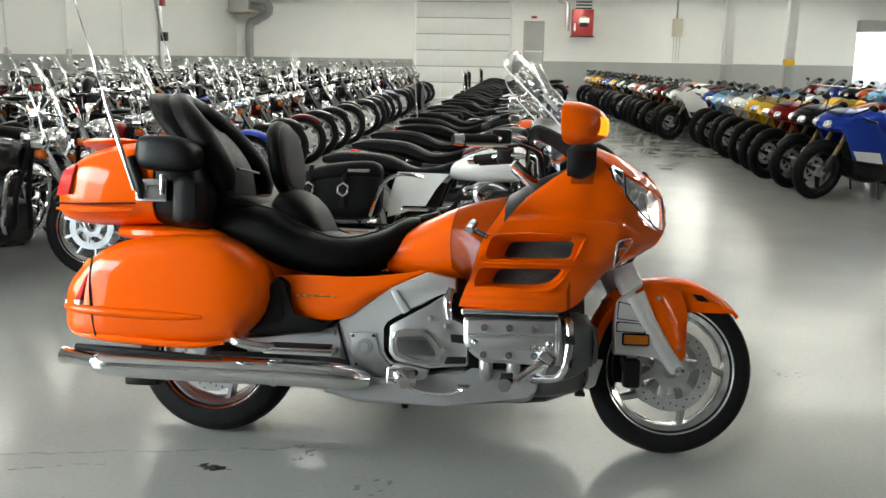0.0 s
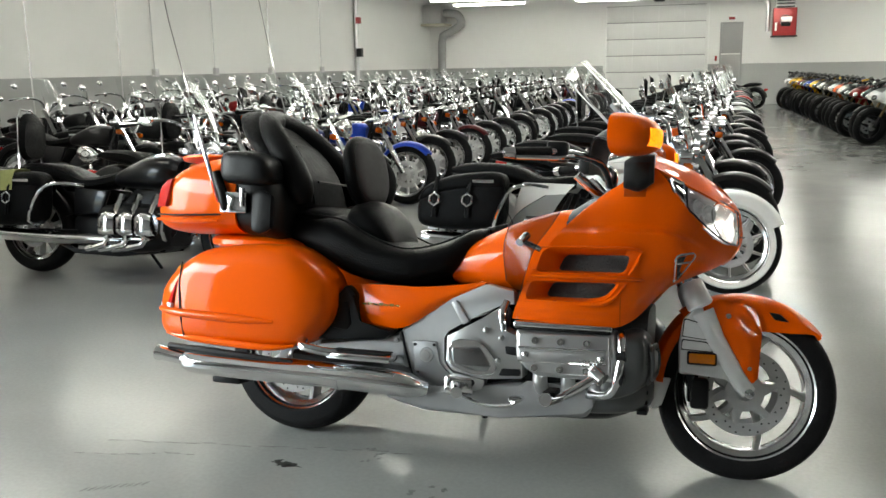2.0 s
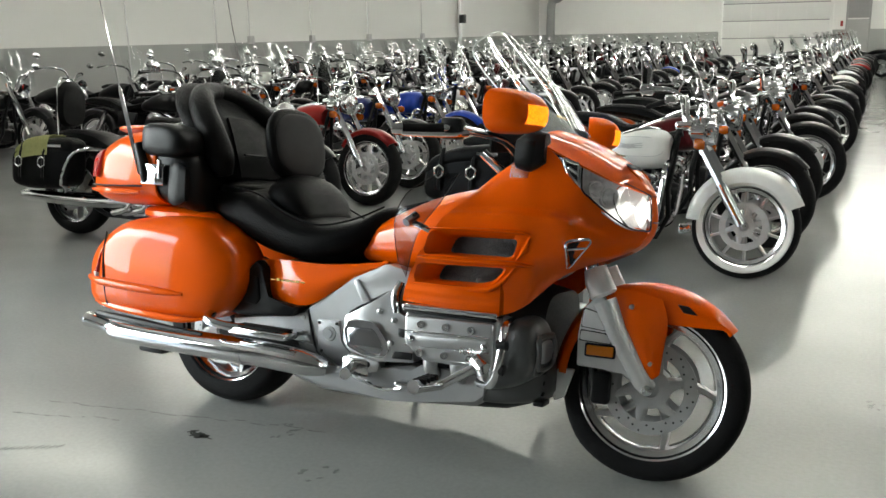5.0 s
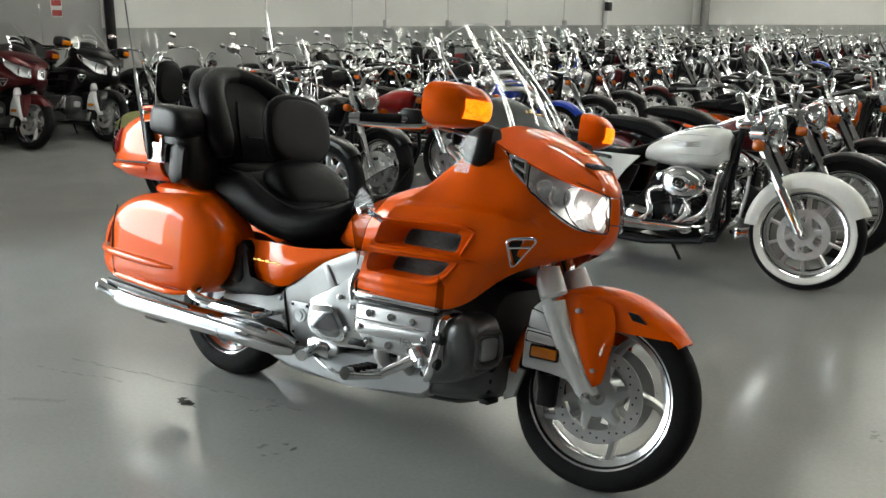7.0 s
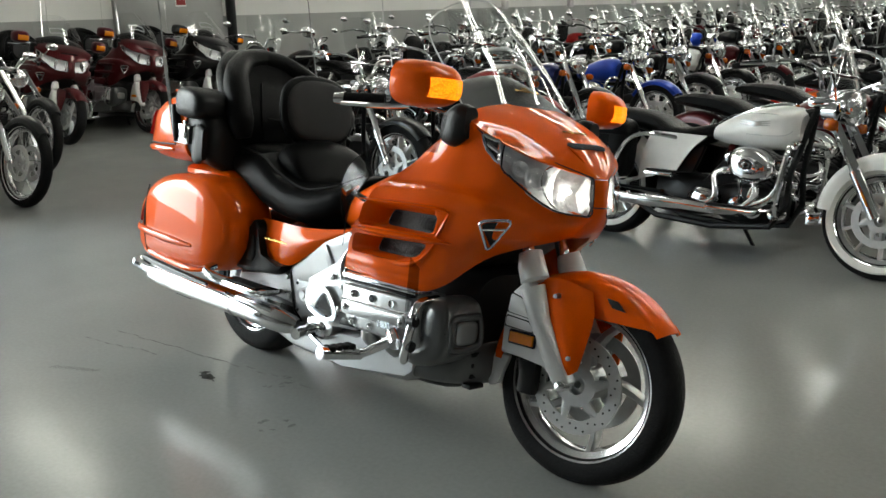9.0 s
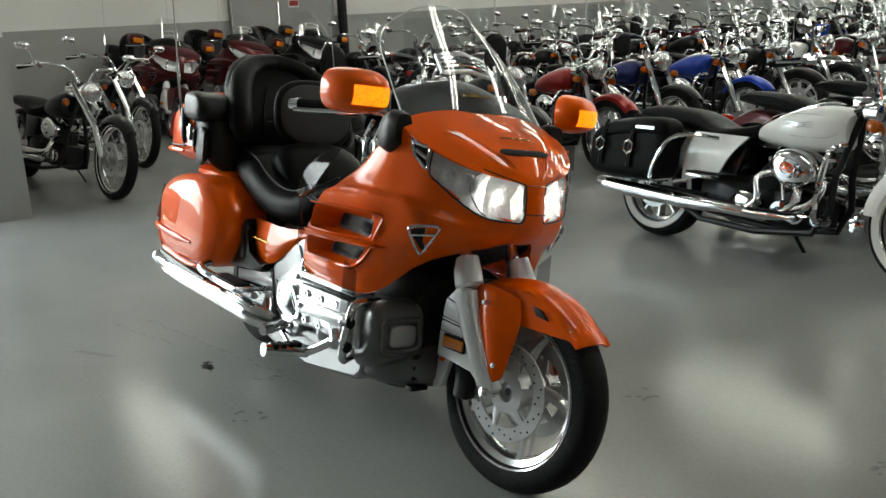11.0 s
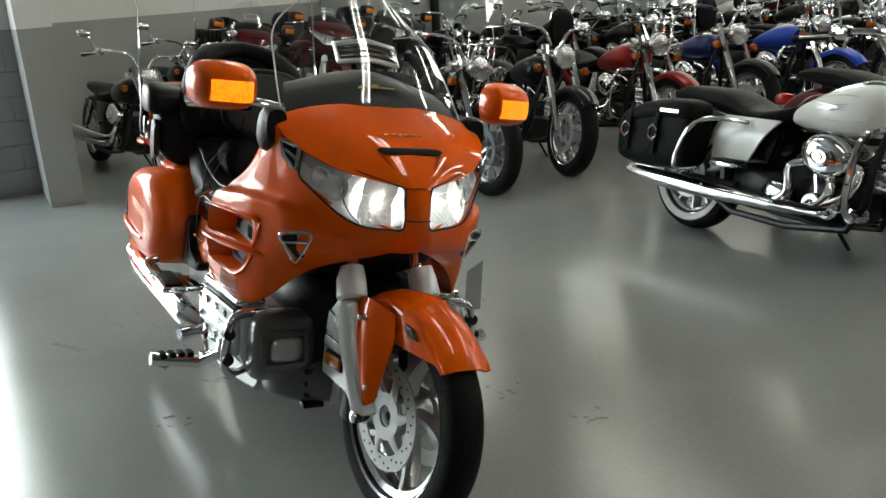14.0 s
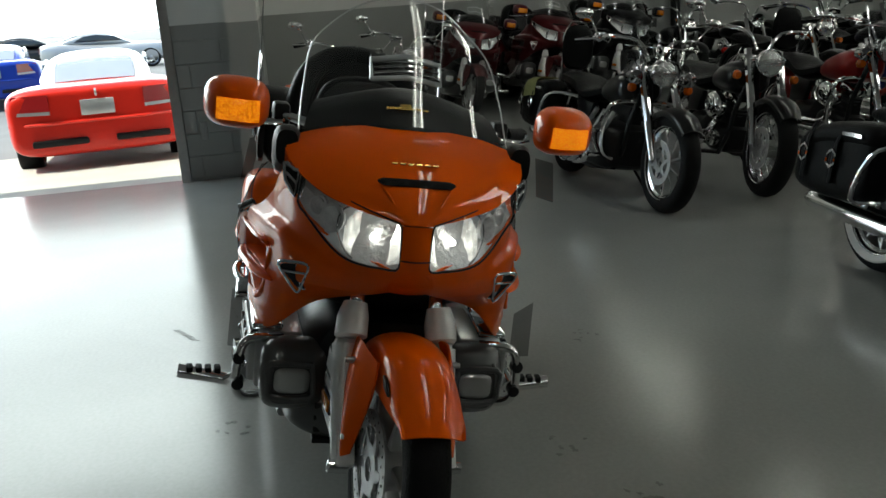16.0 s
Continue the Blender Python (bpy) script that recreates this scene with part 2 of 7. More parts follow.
def rounded(poly, r, k=4):
    """The outline with its corners rounded off."""
    out, n = [], len(poly)
    for i in range(n):
        a, b, c = (Vector((*poly[(i + j) % n], 0)) for j in (-1, 0, 1))
        p, q = b + (a - b).normalized() * r, b + (c - b).normalized() * r
        for j in range(k + 1):
            u = j / k
            w = p * (1 - u) ** 2 + b * 2 * u * (1 - u) + q * u * u
            out.append((w.x, w.y))
    return out


def nearest(x, z, poly):
    best = None
    for (xa, za), (xb, zb) in zip(poly, poly[1:] + poly[:1]):
        u = max(0.0, min(1.0, ((x - xa) * (xb - xa) + (z - za) * (zb - za)) / max(1e-9, (xb - xa) ** 2 + (zb - za) ** 2)))
        px, pz = xa + u * (xb - xa), za + u * (zb - za)
        d = math.hypot(px - x, pz - z)
        if best is None or d < best[0]:
            best = (d, px, pz)
    return best


def net(rows, k=5, thick=0.0, keep=None, snap=(), shape=None):
    """A smooth sheet through rows of points, with thickness."""
    across = [spline(r, k) for r in rows]
    grid = list(zip(*[spline(list(c), k) for c in zip(*across)]))
    bm = bmesh.new()
    vs = [[bm.verts.new(p) for p in r] for r in grid]
    for a, b in zip(vs, vs[1:]):
        for i in range(len(a) - 1):
            mid = (a[i].co + b[i + 1].co) / 2
            if keep is None or keep(mid):
                bm.faces.new((a[i], a[i + 1], b[i + 1], b[i]))
    bmesh.ops.delete(bm, geom=[v for v in bm.verts if not v.link_faces], context="VERTS")
    for v in bm.verts if snap else ():
        if v.is_boundary:
            d, px, pz = min(nearest(v.co.x, v.co.z, q) for q in snap)
            if d < 0.014:
                v.co.x, v.co.z = px, pz
    if shape:
        bmesh.ops.dissolve_degenerate(bm, dist=0.0008, edges=bm.edges[:])
        for v in bm.verts:
            v.co = shape(v.co)
        made = bmesh.ops.extrude_face_region(bm, geom=bm.faces[:], use_keep_orig=True)
        bmesh.ops.translate(bm, vec=(0, thick, 0), verts=[g for g in made["geom"] if isinstance(g, bmesh.types.BMVert)])
    elif thick:
        bmesh.ops.recalc_face_normals(bm, faces=bm.faces)
        bmesh.ops.solidify(bm, geom=bm.faces[:], thickness=thick)
    return bm


def join(*bms):
    out = bmesh.new()
    for b in bms:
        me = bpy.data.meshes.new("tmp")
        b.to_mesh(me)
        b.free()
        out.from_mesh(me)
        bpy.data.meshes.remove(me)
    return out


def flip(bm):
    """The same on the other side (y turned round)."""
    bmesh.ops.scale(bm, vec=(1, -1, 1), verts=bm.verts)
    bmesh.ops.reverse_faces(bm, faces=bm.faces)
    return bm


def moved(bm, m):
    bmesh.ops.transform(bm, matrix=m, verts=bm.verts)
    return bm


def inside(x, z, poly):
    hit = False
    for (xa, za), (xb, zb) in zip(poly, poly[1:] + poly[:1]):
        if (za > z) != (zb > z) and x < (xb - xa) * (z - za) / (zb - za) + xa:
            hit = not hit
    return hit


# ---- wheels ----
def tyre_profile(r, w, rim, round_top=1.0):
    out = []
    for j in range(13):
        a = math.pi * j / 12
        out.append((rim + 0.02 + (r - rim - 0.02) * math.sin(a) ** 0.55, -w / 2 * math.cos(a) * (0.9 + 0.1 * math.sin(a))))
    return out + [(rim, w * 0.36), (rim, -w * 0.36)]


def spoke_arm(r0, r1, a, twist, w0, w1, d, c):
    """A cast spoke from the hub to the rim."""
    rings = []
    for j in range(5):
        u = j / 4
        q, ang, h = r0 + (r1 - r0) * u, radians(a + twist * u), (w0 + (w1 - w0) * u) / 2
        e, t = V(math.cos(ang), 0, math.sin(ang)), V(-math.sin(ang), 0, math.cos(ang))
        rings.append([Vector(c) + e * q + t * sx * h + V(0, sy * d / 2, 0) for sx, sy in ((-1, -0.6), (-0.6, -1), (0.6, -1), (1, -0.6), (1, 0.6), (0.6, 1), (-0.6, 1), (-1, 0.6))])
    return loft(rings)


def wheel(parent, name, c, r, w, rim, style="cast", spokes=5, disc=0.15, discs=(-1,), rimmat=None, n=48, whitewall=False):
    """A wheel: hub with tyre, rim, spokes and brake discs."""
    c = Vector(c)
    rimmat = rimmat or CHROME
    hub = part(name, lathe([(0.03, -w * 0.45), (0.055, -w * 0.42), (0.06, w * 0.42), (0.03, w * 0.45), (0.012, w * 0.5), (0.012, -w * 0.5)], c, 20), STEEL, parent)
    part("tyre", lathe(tyre_profile(r, w, rim), c, n), RUBBER, hub)
    if whitewall:
        for s in (-1, 1):
            part("whitewall", lathe([(rim + 0.014, s * w * 0.44), (rim + 0.042, s * (w * 0.5 + 0.002)), (rim + 0.05, s * (w * 0.5 - 0.001)), (rim + 0.014, s * w * 0.36)], c, n), WHITEWALL, hub)
    e = w * 0.4
    part("rim", lathe([(rim + 0.006, -e), (rim + 0.012, -e - 0.004), (rim + 0.01, -e + 0.008), (rim - 0.018, -e * 0.6), (rim - 0.028, 0), (rim - 0.018, e * 0.6), (rim + 0.01, e - 0.008), (rim + 0.012, e + 0.004), (rim + 0.006, e)], c, n), POLISHED if rimmat == SILVER_RIM else rimmat, hub)
    if style == "wire":
        bms = []
        for i in range(20):
            a, b = radians(i * 18), radians(i * 18 + (28 if i % 2 else -28))
            s = 1 if i % 4 < 2 else -1
            bms.append(tube([c + V(0.045 * math.cos(a), s * w * 0.3, 0.045 * math.sin(a)), c + V((rim - 0.02) * math.cos(b), 0, (rim - 0.02) * math.sin(b))], 0.003, 4))
        part("wire_spokes", join(*bms), CHROME, hub)
    else:
        arms = []
        for i in range(spokes):
            bm = spoke_arm(0.05, rim - 0.015, i * 360 / spokes + 20, -24 if style == "swirl" else 0, {"swirl": 0.034, "thin": 0.022}.get(style, 0.05), {"swirl": 0.024, "thin": 0.016}.get(style, 0.03), w * 0.4, c)
            if style == "swirl" or style == "cast":
                part("spoke", bm, rimmat, hub)
            else:
                arms.append(bm)
        if arms:
            part("spokes", join(*arms), rimmat, hub)
    for s in discs:
        y = s * w * 0.55
        if style == "swirl":
            holes = []
            for i in range(36):
                a, q = radians(i * 10), disc * (0.79 + 0.07 * (i % 3))
                holes.append(lathe([(0.0005, y + s * 0.0042), (0.0036, y + s * 0.0042), (0.0036, y - s * 0.001), (0.0005, y - s * 0.001)], c + V(q * math.cos(a), 0, q * math.sin(a)), 6))
            tagged(part("disc_perforation", join(*holes), DARK, hub), kind="stuff")
        if style == "swirl":
            part("brake_disc", lathe([(disc * 0.72, y - 0.003), (disc, y - 0.003), (disc, y + 0.003), (disc * 0.72, y + 0.003)], c, 40), DISC, hub)
            part("disc_carrier", lathe([(0.03, y - 0.004), (disc * 0.44, y - 0.004), (disc * 0.44, y + 0.004), (0.03, y + 0.004)], c, 24), DISC, hub)
            for i in range(6):
                part("disc_arm", spoke_arm(disc * 0.42, disc * 0.75, i * 60 + 10, 8, 0.034, 0.018, 0.008, c + V(0, y, 0)), DISC, hub)
            continue
        part("brake_disc", join(lathe([(disc * 0.72, y - 0.003), (disc, y - 0.003), (disc, y + 0.003), (disc * 0.72, y + 0.003)], c, 40),
                                lathe([(0.03, y - 0.004), (disc * 0.44, y - 0.004), (disc * 0.44, y + 0.004), (0.03, y + 0.004)], c, 24),
                                *[spoke_arm(disc * 0.42, disc * 0.75, i * 60 + 10, 8, 0.034, 0.018, 0.008, c + V(0, y, 0)) for i in range(6)]), DISC, hub)
    return hub


# ---- the hall ----
GROUND = -0.17
XW, XE, YN, YS, H = -9.45, 16.3, 29.5, -7.5, 4.1
BAND = 1.35
XD = -4.55          # wall with the open door
FLOOR = mat("grey sealed concrete", (0.265, 0.27, 0.26), 0.19, 0, 0, 0.13, 0.9, 0.035, 4, 0.03, spec=0.24)
fl_ = FLOOR.node_tree
fb = fl_.nodes["Principled BSDF"]
fc_ = fl_.nodes.new("ShaderNodeTexCoord")
pits = fl_.nodes.new("ShaderNodeTexNoise")
pits.inputs["Scale"].default_value, pits.inputs["Detail"].default_value, pits.inputs["Roughness"].default_value = 2.2, 9, 0.7
pr = fl_.nodes.new("ShaderNodeMapRange")
pr.inputs[1].default_value, pr.inputs[2].default_value, pr.inputs[3].default_value, pr.inputs[4].default_value = 0.35, 0.75, -0.02, 0.05
wear = fl_.nodes.new("ShaderNodeTexNoise")
wear.inputs["Scale"].default_value, wear.inputs["Detail"].default_value, wear.inputs["Distortion"].default_value = 0.8, 7, 0.8
wr = fl_.nodes.new("ShaderNodeMapRange")
wr.inputs[1].default_value, wr.inputs[2].default_value, wr.inputs[3].default_value, wr.inputs[4].default_value = 0.3, 0.7, 0.93, 1.06
speck = fl_.nodes.new("ShaderNodeTexNoise")
speck.inputs["Scale"].default_value, speck.inputs["Detail"].default_value = 60, 6
sr = fl_.nodes.new("ShaderNodeMapRange")
sr.inputs[1].default_value, sr.inputs[2].default_value, sr.inputs[3].default_value, sr.inputs[4].default_value = 0.3, 0.7, 0.95, 1.04
for node in (pits, wear, speck):
    fl_.links.new(fc_.outputs["Object"], node.inputs["Vector"])
for a, b in ((pits, pr), (wear, wr), (speck, sr)):
    fl_.links.new(a.outputs[0], b.inputs[0])
ra_ = fl_.nodes.new("ShaderNodeMath")
ra_.operation = "ADD"
old_rough, old_col = fb.inputs["Roughness"].links[0].from_socket, fb.inputs["Base Color"].links[0].from_socket
fl_.links.new(old_rough, ra_.inputs[0])
fl_.links.new(pr.outputs[0], ra_.inputs[1])
fl_.links.new(ra_.outputs[0], fb.inputs["Roughness"])
mm = fl_.nodes.new("ShaderNodeMath")
mm.operation = "MULTIPLY"
fl_.links.new(wr.outputs[0], mm.inputs[0])
fl_.links.new(sr.outputs[0], mm.inputs[1])
vs_ = fl_.nodes.new("ShaderNodeVectorMath")
vs_.operation = "SCALE"
fl_.links.new(old_col, vs_.inputs[0])
fl_.links.new(mm.outputs[0], vs_.inputs["Scale"])
fl_.links.new(vs_.outputs[0], fb.inputs["Base Color"])
# for the unseen east and south walls; dark so little light bounces back
DARKWALL = mat("dark wall paint", (0.1, 0.1, 0.098), 0.6, 0, 0, 0.08, 1.2, 0.1, 30)
WHITE = mat("white wall paint", (0.72, 0.72, 0.7), 0.6, 0, 0, 0.04, 0.8, 0.05, 40)
BANDM = mat("grey wall paint", (0.33, 0.335, 0.325), 0.55, 0, 0, 0.08, 1.2, 0.1, 30)
CEIL = mat("white deck", (0.3, 0.3, 0.295), 0.8, 0, 0, 0.1, 2)
TUBE = glow("lamp tube", (1.0, 0.985, 0.95), LAMP_STRENGTH)
ASPHALT = mat("sun bleached asphalt", (0.13, 0.134, 0.14), 0.85, 0, 0, 0.25, 1.5, 0.3, 90)
DOORM = mat("white door panel", (0.66, 0.66, 0.645), 0.5, 0, 0, 0.05, 2)
HAZE = glow("bright hazy sky", (0.93, 0.97, 1.0), 2.2)
GREYDOOR = mat("grey door paint", (0.3, 0.3, 0.295), 0.45, 0, 0, 0.06, 3)

solid("floor", box(XD - 0.1, XE, YS, YN, -0.2, 0.0), FLOOR, "grey sealed concrete floor with faint stains", kind="structure")
solid("floor_west", box(XW, XD - 0.1, -0.3, YN, -0.2, 0.0), FLOOR, "grey sealed concrete floor with faint stains", kind="structure")


def walls(name, segs):
    """Two-tone wall: grey below, white above."""
    solid(name + "_lower", join(*[box(*s, 0, BAND, 0) for s in segs]), BANDM, "wall painted grey below", kind="structure")
    solid(name, join(*[box(*s, BAND, H, 0) for s in segs]), WHITE, "wall painted white above", kind="structure")


walls("wall_west", [(XW - 0.2, XW, -0.3, YN + 0.2)])
GD0, GD1, GDH = -3.0, 0.5, 3.36          # closed overhead door
OP0, OP1, OPH = 12.2, 13.45, 2.45          # open door at the far corner
solid("wall_north_lower", join(box(XW, GD0, YN, YN + 0.2, 0, BAND), box(GD1, OP0, YN, YN + 0.2, 0, BAND), box(OP1, XE, YN, YN + 0.2, 0, BAND)), BANDM, "wall painted grey below", kind="structure")
solid("wall_north", join(box(XW, GD0, YN, YN + 0.2, BAND, H), box(GD1, OP0, YN, YN + 0.2, BAND, H), box(OP1, XE, YN, YN + 0.2, BAND, H), box(GD0, GD1, YN, YN + 0.2, GDH, H), box(OP0, OP1, YN, YN + 0.2, OPH, H)), WHITE, "wall painted white above", kind="structure")
solid("wall_east", box(XE, XE + 0.2, YS, YN + 0.2, 0, H), DARKWALL, "plain unseen wall, dark to hold back bounce light", kind="structure")
solid("wall_south", box(XD - 0.2, XE + 0.2, YS - 0.2, YS, 0, H), DARKWALL, "plain unseen wall, dark to hold back bounce light", kind="structure")
DY0, DY1, DH = -6.2, -0.98, 3.4           # open door, daylight
solid("wall_door_lower", join(box(XD - 0.15, XD, DY1, -0.45, 0, BAND), box(XD - 0.15, XD, YS, DY0, 0, BAND)), BANDM, "block wall painted grey beside the open door", kind="structure")
solid("wall_door", join(box(XD - 0.15, XD, DY1, -0.45, BAND, H), box(XD - 0.15, XD, YS, DY0, BAND, H), box(XD - 0.15, XD, DY0, DY1, DH, H)), WHITE, "wall painted white above the open door", kind="structure")
solid("wall_step_lower", box(XW, -3.77, -0.45, -0.2, 0, BAND), BANDM, "end of partition painted grey", kind="structure")
solid("wall_step", box(XW, -3.77, -0.45, -0.2, BAND, H), WHITE, "partition painted white above", kind="structure")
solid("ceiling", join(box(XW - 0.2, XE + 0.2, -0.3, YN + 0.2, H, H + 0.2), box(XD - 0.2, XE + 0.2, YS - 0.2, -0.3, H, H + 0.2)), CEIL, "white painted roof deck", kind="structure")
solid("ground", box(-400, 400, -400, 400, GROUND - 0.3, GROUND), ASPHALT, "grey asphalt yard outside", kind="structure")
arc = [(-150 * math.cos(radians(10 * i)), -4 - 150 * math.sin(radians(10 * i))) for i in range(-4, 5)]
solid("backdrop", net([[(x, y, z) for x, y in arc] for z in (-0.4, 50, 95)], 2), HAZE, "white hazy sky over the yard", kind="structure")
solid("apron", loft([[V(x, -9, z) for x, z in ((XD - 0.1, -0.012), (XD - 0.1, GROUND), (-8.5, GROUND), (-8.5, GROUND + 0.004))], [V(x, 2, z) for x, z in ((XD - 0.1, -0.012), (XD - 0.1, GROUND), (-8.5, GROUND), (-8.5, GROUND + 0.004))]]), mat("pale concrete", (0.34, 0.33, 0.3), 0.8, 0, 0, 0.15, 2, 0.2, 40), "pale concrete apron before the door", kind="structure")
jamb = solid("door_jamb", join(box(XD - 0.16, XD + 0.03, DY1 - 0.05, DY1 + 0.03, 0, DH)), STEEL, "steel jamb of the open overhead door", kind="structure")

solid("door_hood", box(OP0 - 0.05, OP1 + 0.05, YN - 0.32, YN - 0.004, OPH, OPH + 0.42, 0.05, 3), BANDM, "grey hood of the rolled-up door at the far corner", kind="structure")

# lamps in rows under the deck
fix = thing("strip_light", "white twin tube strip light hung under the deck", "ceiling light", "strip lights")
part("lamp_body", box(-0.16, 0.16, -1.2, 1.2, 0.045, 0.1, 0.012), WHITE, fix)
for x in (-0.095, 0.095):
    part("lamp_tube", tube([(x, -1.18, 0.01), (x, 1.18, 0.01)], 0.03, 8), TUBE, fix)
part("lamp_cable", tube([(0, 0, 0.08), (0, 0, 0.702)], 0.008, 5), CEIL, fix)
# the first three spots are unseen, added to light the bike's front
spots = [(6.0, -1.8), (10.1, -1.8), (10.1, -5.0)] + [(x, y) for x in (-6.4, -2.3, 1.9, 6.0, 10.1) for y in (1.3, 4.2, 7.0, 9.8, 12.8, 16.0, 19.2, 21.6, 24.2, 26.6) if (x < 10 or y > 8) and (x != 6.0 or y in (4.2, 9.8, 12.8, 19.2, 24.2, 26.6))]
fix.matrix_basis = pose(spots[0][0], spots[0][1], 3.4, 0, 0, 90)
for x, y in spots[1:]:
    copy_thing(fix, pose(x, y, 3.4, 0, 0, 90))

# ---- the touring motorcycle ----
def arc_fender(c, r, a0, a1, hw, drop, k=18, taper=0.0, thick=0.006, level=0.0):
    """A mudguard round the wheel's axle, with sides that hang down by drop."""
    rows = []
    for j in range(k + 1):
        u = j / k
        a = radians(a0 + (a1 - a0) * u)
        h = hw * (1 - taper * abs(2 * u - 1) ** 3)
        e = V(math.cos(a), 0, math.sin(a))
        if level:
            drop = min(0.12, max(0.016, r - level / max(0.3, math.sin(a))))
        rows.append([Vector(c) + e * (r - d) + V(0, y * h, 0) for y, d in ((-1, drop), (-1, drop * 0.4), (-0.88, 0.012), (-0.5, -0.004), (0, -0.01), (0.5, -0.004), (0.88, 0.012), (1, drop * 0.4), (1, drop))])
    return net(rows, 2, thick)


def touring_motorcycle(name, label, paint, group="", m=None, lit_lamps=True):
    """Faces +x, rear axle over the origin; leaning is left to its pose."""
    T = thing(name, label, "motorcycle", group)
    both = ((1, lambda b: b), (-1, flip))
    fa, ra = (1.67, 0, 0.305), (-0.035, 0, 0.30)
    wheel(T, "front_wheel", fa, 0.306, 0.125, 0.222, "swirl", 5, 0.148, (-1, 1), SILVER_RIM, 64)
    wheel(T, "rear_wheel", ra, 0.303, 0.185, 0.2, "swirl", 5, 0.14, (-1, 1), SILVER_RIM, 64)
    # front end
    for s, f in both:
        fork = part("fork_leg", f(tube([(1.668, -0.146, 0.312), (1.655, -0.152, 0.33), (1.56, -0.154, 0.48), (1.515, -0.15, 0.572)], [0.014, 0.018, 0.02, 0.024], 20, 0, True, 1.65)), SILVER, T)
        part("fork_collar", f(tube([(1.512, -0.13, 0.585), (1.508, -0.13, 0.592), (1.485, -0.125, 0.635), (1.466, -0.12, 0.67)], [0.036, 0.045, 0.044, 0.033], 16)), SILVER, fork)
        part("fork_tube", f(tube([(1.47, -0.112, 0.64), (1.36, -0.11, 0.84)], 0.022, 12)), CHROME, fork)
        part("fork_guard", f(plate([(1.455, 0.545), (1.505, 0.60), (1.56, 0.50), (1.695, 0.325), (1.665, 0.30), (1.60, 0.36), (1.445, 0.36), (1.44, 0.46)], -0.166, -0.115, 0.008)), SILVER, fork)
        part("axle_nut", f(lathe([(0.002, -0.186), (0.016, -0.182), (0.018, -0.13), (0.002, -0.13)], (1.672, 0, 0.312), 12)), CHROME, fork)
        part("brake_caliper", f(join(box(1.49, 1.55, -0.118, -0.07, 0.24, 0.345, 0.012), tube([(1.5, -0.1, 0.3), (1.47, -0.1, 0.42)], 0.014, 8))), DARK, fork)
        for q in ([(1.457, 0.545), (1.50, 0.535), (1.53, 0.48), (1.452, 0.487)], [(1.452, 0.475), (1.533, 0.47), (1.552, 0.44), (1.45, 0.444)]):
            part("guard_panel", f(plate(rounded(q, 0.008, 2), -0.171, -0.164, 0.003)), SILVER, fork)
            ln = [(x, -0.1675, z) for x, z in q]
            part("guard_groove", f(tube(ln + ln[:1], 0.003, 5)), DARK, fork)
        part("side_reflector", f(box(1.475, 1.56, -0.18, -0.164, 0.40, 0.432, 0.004)), AMBER, fork, "amber side reflector")
        part("reflector_rim", f(box(1.469, 1.566, -0.174, -0.164, 0.394, 0.438, 0.006)), PLASTIC, fork)
    fen = part("front_fender", arc_fender((1.655, 0, 0.30), 0.332, 39, 128, 0.088, 0.055, 18, 0.1, level=0.215), paint, T)
    for s, f in both:
        part("fender_skirt", f(net([[(1.53, -0.118, 0.602), (1.595, -0.122, 0.612), (1.69, -0.098, 0.592)],
                                    [(1.575, -0.142, 0.52), (1.635, -0.145, 0.52), (1.712, -0.108, 0.52)],
                                    [(1.622, -0.152, 0.43), (1.665, -0.154, 0.43), (1.708, -0.122, 0.44)],
                                    [(1.66, -0.156, 0.35), (1.682, -0.156, 0.345), (1.702, -0.14, 0.36)]], 5, 0.006)), paint, fen)
        for bx, bz in ((1.60, 0.562), (1.672, 0.392)):
            part("fender_bolt", f(lathe([(0.001, -0.16), (0.007, -0.159), (0.009, -0.13), (0.001, -0.13)], (bx, 0, bz), 10)), STEEL, fen)
        part("fender_vent", f(plate([(1.735, 0.582), (1.77, 0.578), (1.80, 0.552), (1.755, 0.557)], -0.096, -0.086, 0.003)), PLASTIC, fen)
    part("fender_rear_piece", arc_fender((1.66, 0, 0.30), 0.325, 128, 176, 0.075, 0.05, 10), paint, fen)
    part("fender_flap", plate([(1.35, 0.335), (1.42, 0.335), (1.385, 0.24), (1.345, 0.225), (1.33, 0.26)], -0.075, 0.075, 0.006), SILVER, fen)
    # fairing
    slots = ([(1.0, 0.775), (1.287, 0.777), (1.264, 0.7), (0.975, 0.697)], [(0.96, 0.668), (1.25, 0.674), (1.21, 0.62), (1.16, 0.605), (0.94, 0.604)])
    grilles = ([(1.062, 0.755), (1.274, 0.763), (1.258, 0.706), (1.036, 0.703)], [(1.022, 0.662), (1.237, 0.67), (1.2, 0.628), (1.155, 0.616), (1.0, 0.614)])
    slots = [rounded(q, 0.022) for q in slots]
    grilles = [rounded(q, 0.018) for q in grilles]
